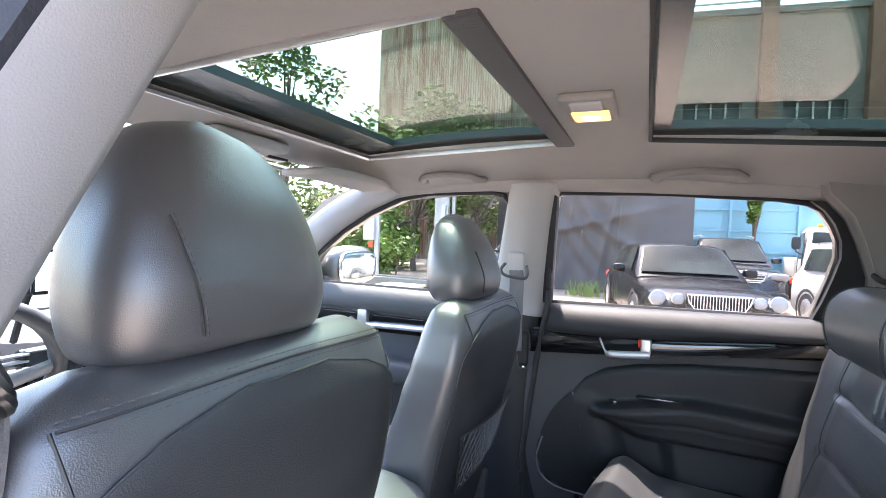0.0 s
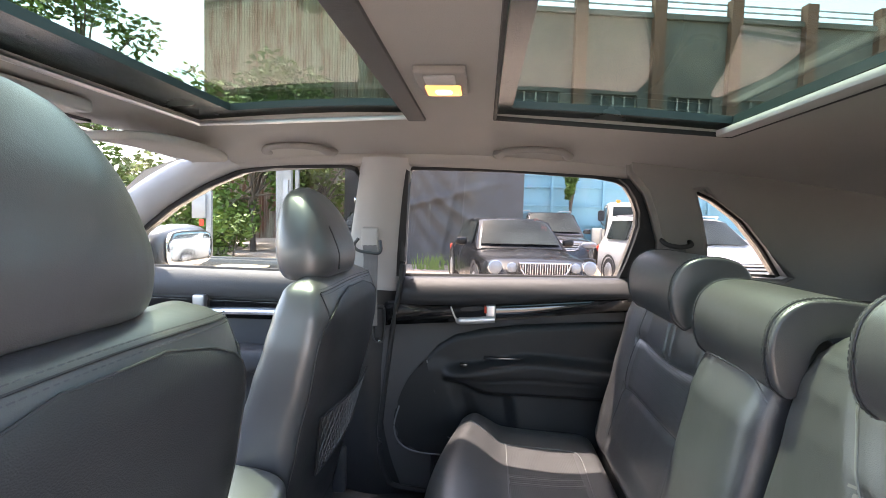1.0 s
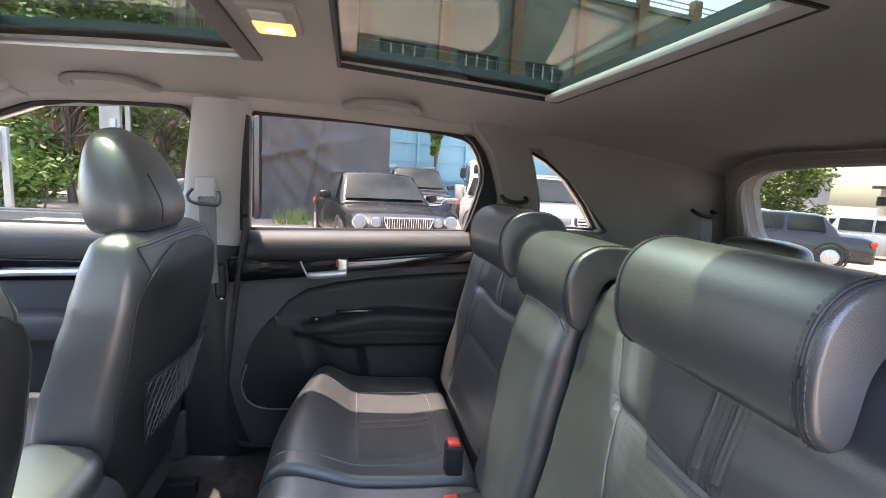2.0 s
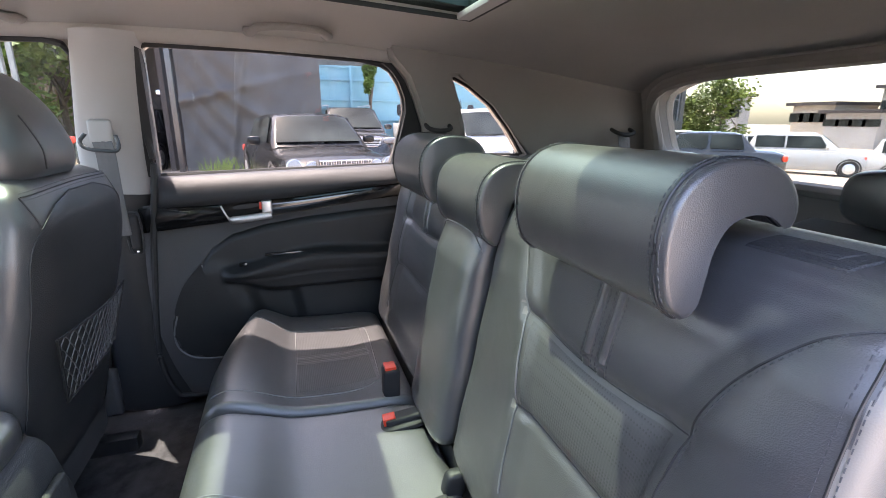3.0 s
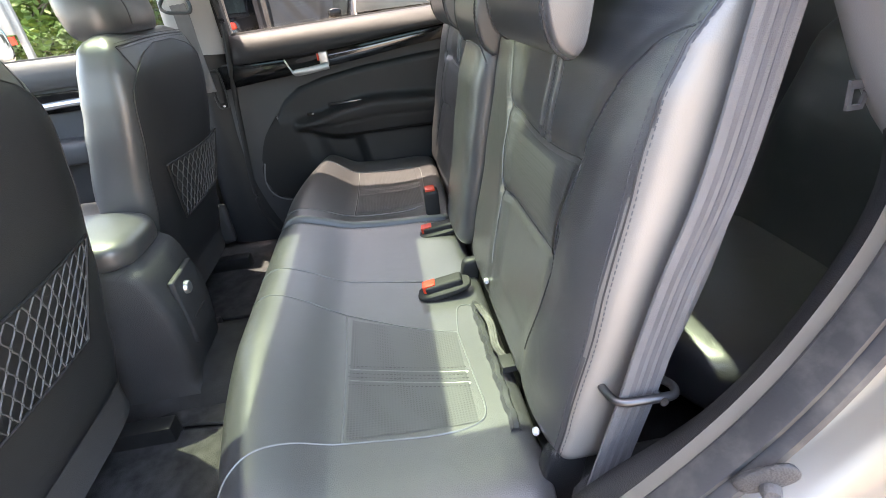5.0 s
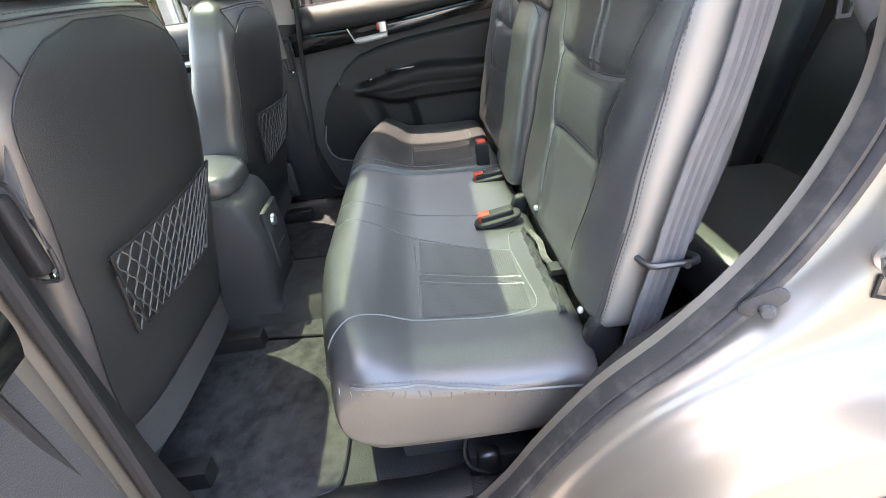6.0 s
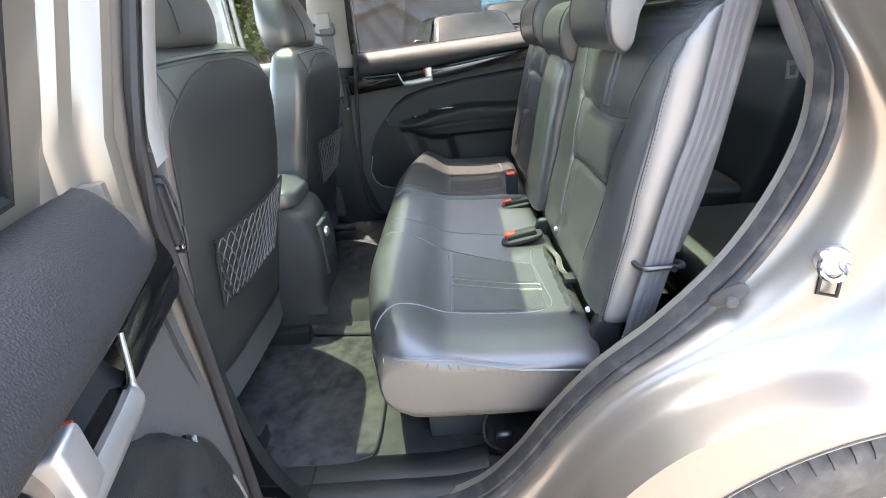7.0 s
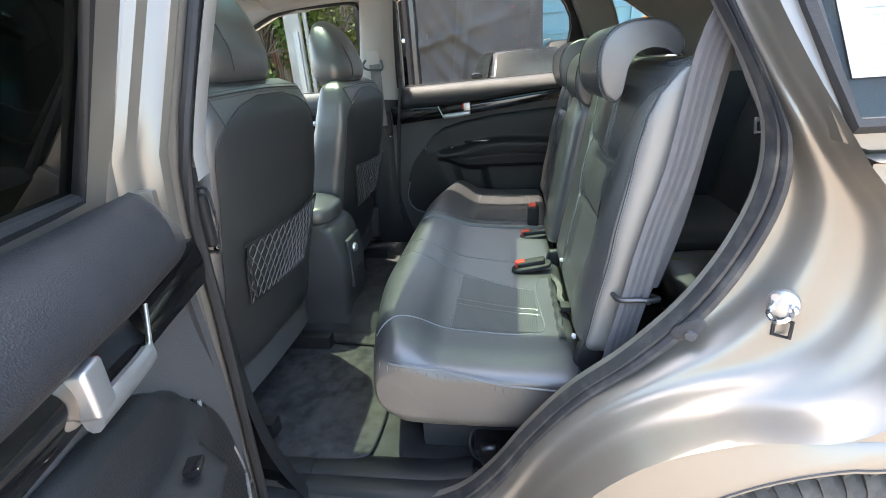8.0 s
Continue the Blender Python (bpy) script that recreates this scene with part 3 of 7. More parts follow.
part("wheel_arch_liner", skin([[(WHEEL.x + math.cos(radians(165 - k * 8)) * r, -y, WHEEL.z + math.sin(radians(165 - k * 8)) * r) for r, y in ((ARCH_R - 0.010, 0.90), (ARCH_R - 0.010, 0.62), (0.1, 0.62))] for k in range(20)]), RUBBER, suv)
# painted inner face of the centre pillar, beside the opening
rows = []
for k in range(16):
    z = 0.42 + 1.13 * k / 15
    sh = 0.11 * max(0, z - 1.05) - 0.03 * max(0, 0.9 - z)
    rows.append([(x + sh, -(y - tuck(z)), z) for x, y in ((-0.10, 0.925), (-0.055, 0.925), (-0.045, 0.915), (-0.048, 0.895), (-0.040, 0.885), (-0.020, 0.880), (-0.012, 0.868), (-0.014, 0.845), (-0.004, 0.830), (0.006, 0.824), (0.008, 0.810), (0.002, 0.800), (0.004, 0.790), (0.008, 0.780), (0.008, 0.770))])
part("b_pillar_jamb", skin(rows), PAINT, suv, "painted centre pillar with pressed steps")
part("pillar_seal", tube([(0.016 + 0.11 * max(0, z - 1.05) - 0.03 * max(0, 0.9 - z), -(0.785 - tuck(z)), z) for z in [0.46 + 1.06 * k / 14 for k in range(15)]], 0.009, 8, smoothed=False), RUBBER, suv, "black rubber pillar seal")
# sill plate
SILL = [(-0.640, 0.448), (-0.655, 0.456), (-0.672, 0.461), (-0.700, 0.462), (-0.708, 0.458), (-0.714, 0.462), (-0.738, 0.461), (-0.752, 0.455), (-0.760, 0.440), (-0.762, 0.425)]
for x0, x1 in ((-0.10, 0.066), (0.069, 0.42)):
    part("sill_plate", skin([[(x0 + (x1 - x0) * i / 10, y, z + 0.020 * smooth01((x0 + (x1 - x0) * i / 10 - 0.33) / 0.12)) for y, z in SILL] for i in range(11)]), TRIM_BLACK, suv, "dark plastic sill plate")
part("sill", box((-0.12, -0.90, 0.28), (0.46, -0.765, 0.435), 0.03, 4), PAINT, suv)

wheel = thing("car_wheel", "rear wheel with a dusty worn black tyre", "wheel", (WHEEL.x, -0.80, WHEEL.z))
prof = [(0.235, -0.10), (0.30, -0.115), (0.343, -0.108), (0.360, -0.090), (0.366, -0.06), (0.368, 0.0), (0.366, 0.06), (0.360, 0.09), (0.335, 0.108), (0.30, 0.115), (0.235, 0.10)]
tyre = part("tyre", revolve(prof, (WHEEL.x, -0.80, WHEEL.z), "y", 72), TYRE, wheel, "black rubber tyre with tread blocks")
bm = bmesh.new()
for k in range(72):
    a = 2 * math.pi * k / 72
    for yy, tw in ((-0.085, 0.018), (-0.055, -0.012), (-0.02, 0.014)):
        c = Vector((0, yy, 0.3695))
        own = box((-0.0115, yy - 0.013, 0.360 - 0.08 * max(0, -yy - 0.06)), (0.0115, yy + 0.013, 0.3755 - 0.16 * max(0, -yy - 0.06)), 0.002, 1)
        bmesh.ops.rotate(own, verts=own.verts, cent=c, matrix=Matrix.Rotation(tw * 25, 3, "Z"))
        bmesh.ops.rotate(own, verts=own.verts, cent=(0, 0, 0), matrix=Matrix.Rotation(a + tw, 3, "Y"))
        bmesh.ops.translate(own, verts=own.verts, vec=(WHEEL.x, -0.80, WHEEL.z))
        merge(bm, own)
# lugs that run over the shoulder on to the sidewall
for k in range(84):
    a = 2 * math.pi * k / 84
    own = bmesh.new()
    wid = 0.0105 if k % 2 else 0.0085
    skin([[(-wid, y, r), (wid * 0.8, y + 0.004, r)] for y, r in ((-0.064, 0.3725), (-0.080, 0.3705), (-0.092, 0.3655), (-0.102, 0.357), (-0.109, 0.346), (-0.1115, 0.336))] , bm=own)
    g = bmesh.ops.extrude_face_region(own, geom=own.faces[:])
    bmesh.ops.translate(own, verts=[v for v in g["geom"] if isinstance(v, bmesh.types.BMVert)], vec=(0, 0.004, -0.009))
    bmesh.ops.rotate(own, verts=own.verts, cent=(0, 0, 0), matrix=Matrix.Rotation(a, 3, "Y"))
    bmesh.ops.translate(own, verts=own.verts, vec=(WHEEL.x, -0.80, WHEEL.z))
    merge(bm, own)
tread = part("tread", bm, TYRE, tyre)
tread["kind"] = "stuff"
part("rim", revolve([(0.235, -0.10), (0.225, -0.09), (0.215, -0.03), (0.06, -0.07), (0.0, -0.075)], (WHEEL.x, -0.80, WHEEL.z), "y", 40), SATIN, wheel)


# ---- seats ----
from mathutils.bvhtree import BVHTree

def interp(table, v):
    """Smooth reading of a table of (v, values...)."""
    for a, b in zip(table, table[1:]):
        if v <= b[0]:
            t = (v - a[0]) / (b[0] - a[0])
            t = max(0.0, t)
            t = t * t * (3 - 2 * t) * 0.35 + t * 0.65
            return [p + (q - p) * t for p, q in zip(a[1:], b[1:])]
    return list(table[-1][1:])


class Back:
    """An upholstered backrest. table rows: height, front x, rear x, left y, right y; k: squareness; relief(y, z) pushes its front face in."""

    def __init__(self, table, k=5.0, relief=None):
        self.table, self.k, self.relief = table, k, relief

    def at(self, y, z, lift=0.0):
        """Point of the front face at a place across and a height."""
        xf, xr, y0, y1 = interp(self.table, z)
        cx, a, cy, b = (xf + xr) / 2, (xr - xf) / 2, (y0 + y1) / 2, (y1 - y0) / 2
        u = max(-0.998, min(0.998, (y - cy) / b))
        f = (1 - abs(u) ** self.k) ** (1 / self.k)
        x = cx - a * f - lift
        if self.relief:
            x += self.relief(cy + b * u, z) * min(1, f * 1.5)
        return Vector((x, cy + b * u, z))

    def ring(self, z, n, shrink=0.0):
        xf, xr, y0, y1 = interp(self.table, z)
        cx, a, cy, b = (xf + xr) / 2, (xr - xf) / 2 - shrink, (y0 + y1) / 2, (y1 - y0) / 2 - shrink
        pts = []
        for i in range(n):
            t = 2 * math.pi * i / n
            c, s = math.cos(t), math.sin(t)
            # even spread over the square outline
            m = max(abs(c), abs(s))
            c, s = c / m, s / m
            r = (abs(c) ** self.k + abs(s) ** self.k) ** (-1 / self.k)
            u, w = s * r, c * r
            x = cx - a * w
            if self.relief and w > 0:
                x += self.relief(cy + b * u, z) * min(1, w * 1.5)
            pts.append((x, cy + b * u, z))
        return pts

    def mesh(self, n=96, rows=44, round_top=0.05, round_bottom=0.03, crowd=1.0):
        z0, z1 = self.table[0][0], self.table[-1][0]
        out = []
        for k in range(rows + 1):
            v = 1 - (1 - k / rows) ** crowd
            z = z0 + (z1 - z0) * v
            sh = 0.0
            if z1 - z < round_top:
                q = 1 - (z1 - z) / round_top
                sh = round_top * 0.7 * (1 - math.sqrt(max(0, 1 - q * q)))
            if z - z0 < round_bottom:
                q = 1 - (z - z0) / round_bottom
                sh = max(sh, round_bottom * 0.8 * (1 - math.sqrt(max(0, 1 - q * q))))
            out.append(self.ring(z, n, sh))
        return skin(out, True, True)

    def line(self, pts, n=8, lift=0.0):
        return [self.at(p.y, p.z, lift) for p in smoothline([(0, y, z) for y, z in pts], n)]


def seam(bm, line, r=0.0016):
    return tube(line, r, 5, bm=bm, smoothed=False)


def second_material(ob, material, test):
    """Gives the faces whose centre passes the test a second material."""
    ob.data.materials.append(material)
    off, p = Vector((0, 0, 0)), ob
    while p is not None:
        off += p.location
        p = p.parent
    for f in ob.data.polygons:
        if test(f.center + off):
            f.material_index = 1


rear_seat = thing("rear_seat", "dark grey leather rear bench with three headrests", "car seat", (0.40, 0.0, 0.45))


def comma_headrest(name, y0, y1, x, z, sc, parent, label, tail=1.0):
    """A hooked headrest that hangs over the top of a backrest."""
    prof = [(-0.060, -0.105), (-0.078, -0.085), (-0.088, -0.04), (-0.082, 0.005), (-0.060, 0.034), (-0.025, 0.048), (0.02, 0.047), (0.055, 0.034), (0.075, 0.010), (0.078, -0.012), (0.068, -0.022), (0.045, -0.008), (0.014, -0.004), (-0.014, -0.014), (-0.030, -0.040), (-0.036, -0.072), (-0.041, -0.098), (-0.050, -0.108)]
    loop = smoothline([(px * sc * (tail if px > 0 else 1), 0, pz * sc) for px, pz in prof], 4, closed=True)
    c = sum(loop, Vector()) / len(loop)
    rows = []
    e = 0.016
    steps = [(0, 0.72), (0.05, 0.86), (0.2, 0.945), (0.5, 0.985), (1.0, 1.0)]
    ys = [(y0 + e * t, s) for t, s in steps] + [(y0 + (y1 - y0) * q, 1.0) for q in (0.25, 0.5, 0.75)] + [(y1 - e * t, s) for t, s in reversed(steps)]
    for y, s in ys:
        rows.append([Vector((x, y, z)) + Vector((p.x, 0, p.z)) * 1.0 + (Vector((c.x, 0, c.z)) - Vector((p.x, 0, p.z))) * (1 - s) * 0.32 for p in loop])
    hr = part(name, skin(rows, True, True), LEATHER, parent, label)
    st = bmesh.new()
    for y, d in ((y0 + e * 0.7, 1), (y1 - e * 0.7, -1)):
        ln = [Vector((x, y, z)) + Vector((p.x, 0, p.z)) * 1.008 for p in loop]
        part("headrest_seam", tube(ln, 0.0014, 5, closed=True, smoothed=False), SEAM, hr)
        for off in (0.005, -0.005):
            stitches([q + Vector((0, d * off, 0)) + (q - Vector((x + c.x, y, z + c.z))).normalized() * (0.0005 if d * off > 0 else -0.0008) for q in ln + ln[:1]], bm=st)
    part("stitching", st, THREAD, hr)["kind"] = "stuff"
    return hr


def soft(u, w):
    return math.exp(-(u / w) ** 2)


def across(line, z):
    """Place across of a seam of (y, z) points at a height."""
    pts = sorted((q[1], q[0]) for q in line)
    if z <= pts[0][0]:
        return pts[0][1]
    return interp(pts, z)[0]


def outer_back(table, side, bolster, inner, edge, ribs, seam_mid, seam_low, label):
    """An outer backrest: a dished middle panel between two raised bolsters, with two cross seams. Seams are (y, z) points."""
    def top_seam(y):
        a, b, sag = seam_mid
        v = (y - a) / (b - a)
        return 1.077 - sag * 4 * v * (1 - v)

    def relief(y, z):
        yi, yo = across(inner, z), across(bolster, z)
        # distance inside the middle panel, from either seam
        d = min((y - yi) * side, (yo - y) * side)
        r = 0.011 * smooth01((d + 0.012) / 0.05) * smooth01((z - 0.76) / 0.05)
        r += 0.003 * soft((y - yi), 0.009) + 0.002 * soft((y - yo), 0.011) * (1 if z < 1.16 else 0.4)
        if d > -0.004:
            r += 0.0055 * soft(z - top_seam(y), 0.010) + 0.0050 * soft(z - seam_low, 0.010)
            r -= 0.004 * soft(z - (top_seam(y) + seam_low) / 2, 0.05)
        # outer bolster swells towards the traveller
        r -= 0.012 * soft((y - (yo + side * 0.065)), 0.05) * soft(z - 0.96, 0.20)
        return r

    B = Back(table, 6.0, relief)
    ob = part("backrest", B.mesh(300, 140, 0.030 if side > 0 else 0.006, 0.03, 1.0 if side > 0 else 1.6), LEATHER, rear_seat, label, angle=60)
    # the flank towards the door takes a paler, warmer grey than the leather
    ob.data.materials.append(PALE_FLANK)
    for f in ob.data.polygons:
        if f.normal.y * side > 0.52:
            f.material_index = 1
    bm, st, pp = bmesh.new(), bmesh.new(), bmesh.new()
    seam(bm, B.line(bolster, 8, 0.0002), 0.0011)
    seam(bm, B.line(edge, 8, 0.0002), 0.0012)
    seam(pp, B.line(inner, 8, 0.0012), 0.0016)
    for d in (0.0035, -0.0065):
        stitches(B.line([(y + d * side, z) for y, z in edge], 8, 0.0004), bm=st)
    stitches(B.line([(y + 0.006 * side, z + 0.003) for y, z in bolster], 8, 0.0004), 0.004, 0.003, bm=st)
    a, b, sag = seam_mid
    seam(bm, B.line([(a + (b - a) * k / 8, top_seam(a + (b - a) * k / 8)) for k in range(9)], 4, -0.0002), 0.0011)
    la, lb = across(inner, seam_low), across(bolster, seam_low)
    seam(bm, B.line([(la + (lb - la) * k / 6, seam_low) for k in range(7)], 4, -0.0002), 0.0011)
    for y in ribs:
        rb = bmesh.new()
        tube(B.line([(y - side * 0.004, 1.063), (y, 1.12), (y + side * 0.004, 1.20)], 8, -0.0040), 0.0078, 10, bm=rb, smoothed=False)
        part("rib", rb, LEATHER, ob, "padded upright rib")
        for e in (-0.010, 0.010):
            stitches(B.line([(y + e - side * 0.004, 1.063), (y + e, 1.12), (y + e + side * 0.004, 1.20)], 8, 0.0003), bm=st)
    part("seam", bm, SEAM, ob)
    part("piping", pp, PIPING, ob, "pale piping seam")
    part("stitching", st, THREAD, ob)["kind"] = "stuff"
    # perforated middle panel, set just proud of the leather
    rows = []
    for k in range(25):
        v = k / 24
        row = []
        for j in range(41):
            w = 0.05 + 0.90 * j / 40
            z = seam_low + 0.006 + v * 0.11
            y = across(inner, z) + (across(bolster, z) - across(inner, z)) * w
            z = seam_low + 0.006 + v * (top_seam(y) - seam_low - 0.012)
            row.append(B.at(y, z, 0.0010))
        rows.append(row)
    part("perforated_panel", skin(rows), LEATHER_PERF, ob, "perforated leather middle panel")
    return B


near_table = [(0.735, 0.628, 0.716, -0.655, -0.092), (0.80, 0.640, 0.746, -0.655, -0.090), (0.95, 0.672, 0.790, -0.655, -0.088), (1.10, 0.700, 0.815, -0.655, -0.090), (1.16, 0.712, 0.820, -0.654, -0.092), (1.20, 0.726, 0.830, -0.652, -0.104), (1.214, 0.735, 0.831, -0.650, -0.113), (1.227, 0.746, 0.832, -0.649, -0.122), (1.235, 0.756, 0.832, -0.648, -0.130), (1.241, 0.769, 0.832, -0.646, -0.139), (1.2452, 0.784, 0.831, -0.644, -0.148), (1.248, 0.800, 0.828, -0.641, -0.160)]
BACK_N = outer_back(near_table, -1,
                    [(-0.506, 0.800), (-0.522, 0.88), (-0.529, 0.945), (-0.530, 1.0), (-0.539, 1.072), (-0.546, 1.105), (-0.560, 1.138), (-0.582, 1.170), (-0.604, 1.195), (-0.626, 1.209), (-0.636, 1.212)],
                    [(-0.196, 1.252), (-0.202, 1.21), (-0.216, 1.16), (-0.246, 1.076), (-0.264, 1.0), (-0.273, 0.945), (-0.280, 0.87), (-0.290, 0.815)],
                    [(-0.644, 0.75), (-0.644, 0.9), (-0.642, 1.1), (-0.641, 1.2), (-0.640, 1.227), (-0.638, 1.238), (-0.635, 1.2445), (-0.631, 1.2475)],
                    (-0.384, -0.412), (-0.249, -0.538, 0.015), 0.946, "dark grey leather outer backrest with double stitching")
far_table = [(0.735, 0.628, 0.735, 0.138, 0.648), (0.80, 0.640, 0.768, 0.138, 0.650), (0.95, 0.672, 0.815, 0.138, 0.650), (1.10, 0.700, 0.838, 0.138, 0.642), (1.18, 0.718, 0.844, 0.146, 0.622), (1.255, 0.742, 0.836, 0.170, 0.575)]
BACK_F = outer_back(far_table, 1,
                    [(0.500, 0.800), (0.490, 0.88), (0.481, 0.946), (0.476, 1.0), (0.475, 1.078), (0.470, 1.13), (0.455, 1.19), (0.430, 1.235)],
                    [(0.178, 1.225), (0.158, 1.15), (0.152, 1.076), (0.150, 0.946), (0.152, 0.80)],
                    [(0.640, 0.75), (0.640, 0.95), (0.632, 1.1), (0.610, 1.19), (0.570, 1.245)],
                    (0.30, 0.33), (0.155, 0.475, 0.012), 0.940, "dark grey leather outer backrest")
tb = [(0.735, 0.606, 0.70, -0.088, 0.132), (0.80, 0.619, 0.73, -0.088, 0.132), (0.95, 0.645, 0.77, -0.086, 0.130), (1.08, 0.668, 0.80, -0.085, 0.128), (1.155, 0.694, 0.805, -0.082, 0.124), (1.215, 0.728, 0.808, -0.078, 0.118)]
BACK_C = Back(tb, 4.0)
ob = part("backrest", BACK_C.mesh(120, 60, 0.03), LEATHER, rear_seat, "narrow leather centre backrest")
bm = bmesh.new()
seam(bm, BACK_C.line([(0.126, 0.75), (0.125, 0.95), (0.122, 1.08), (0.112, 1.128), (0.085, 1.145), (0.02, 1.150), (-0.05, 1.146), (-0.078, 1.120)], 8, 0.0006), 0.0018)
part("piping", bm, PIPING, ob, "pale piping seam")
comma_headrest("headrest", -0.525, -0.262, 0.738, 1.271, 0.84, rear_seat, "hooked dark leather headrest")
comma_headrest("headrest", 0.195, 0.485, 0.750, 1.262, 0.94, rear_seat, "hooked dark leather headrest")
comma_headrest("headrest", -0.112, 0.130, 0.757, 1.232, 0.88, rear_seat, "low hooked leather centre headrest", 1.7)


def cushion(name, y0, y1, label, near_round=0.06, far_round=0.02, dish=0.0):
    rows = []
    steps = [(y0 + near_round * (1 - math.cos(a)), math.sin(a)) for a in [math.pi / 2 * k / 30 for k in range(30)]]
    steps += [(y0 + near_round + (y1 - far_round - y0 - near_round) * k / 60, 1.0) for k in range(61)]
    steps += [(y1 - far_round * (1 - math.sin(a)), math.cos(a)) for a in [math.pi / 2 * k / 14 for k in range(1, 15)]]
    for y, s in steps:
        v = (y - y0) / (y1 - y0)
        # ends closed by shrinking sections
        dip = dish * math.sin(math.pi * v) ** 0.6
        sec = [(0.300, 0.56), (0.215, 0.575), (0.178, 0.62), (0.170, 0.69), (0.180, 0.742), (0.205, 0.770), (0.24, 0.777), (0.29, 0.765 - dip * 0.3), (0.36, 0.745 - dip), (0.44, 0.736 - dip), (0.52, 0.732 - dip), (0.585, 0.728 - dip * 0.6), (0.625, 0.716), (0.640, 0.69), (0.640, 0.60), (0.60, 0.56)]
        cz, cx = 0.66, 0.40
        top = 0.030 * (1 - s)
        row = []
        for x, z in smooth_closed(sec):
            off = abs(y + 0.01) - 0.30
            back = 0.055 * min(1, max(0, off) / 0.34) ** 1.6 * max(0, min(1, (0.36 - x) / 0.15))
            row.append((cx + (x - cx) * (0.93 + 0.07 * s) + back, y, cz + (z - cz) * (0.45 + 0.55 * s)))
        rows.append(row)
    return part(name, skin(rows, True, True), LEATHER, rear_seat, label)


def smooth_closed(sec):
    return [(p.x, p.z) for p in smoothline([(x, 0, z) for x, z in sec], 9, closed=True)]


END_Z = lambda x: interp([(0.15, 0.742), (0.22, 0.740), (0.30, 0.730), (0.36, 0.719), (0.42, 0.708), (0.50, 0.693), (0.62, 0.682)], x)[0]
cu_near = cushion("seat_cushion", -0.695, 0.118, "dark grey leather double seat cushion", 0.09, 0.02, 0.018)
second_material(cu_near, CUSHION_SIDE, lambda c: c.y < -0.605 and c.z < END_Z(c.x))
cu_far = cushion("seat_cushion", 0.128, 0.715, "dark grey leather single seat cushion", 0.02, 0.09, 0.022)


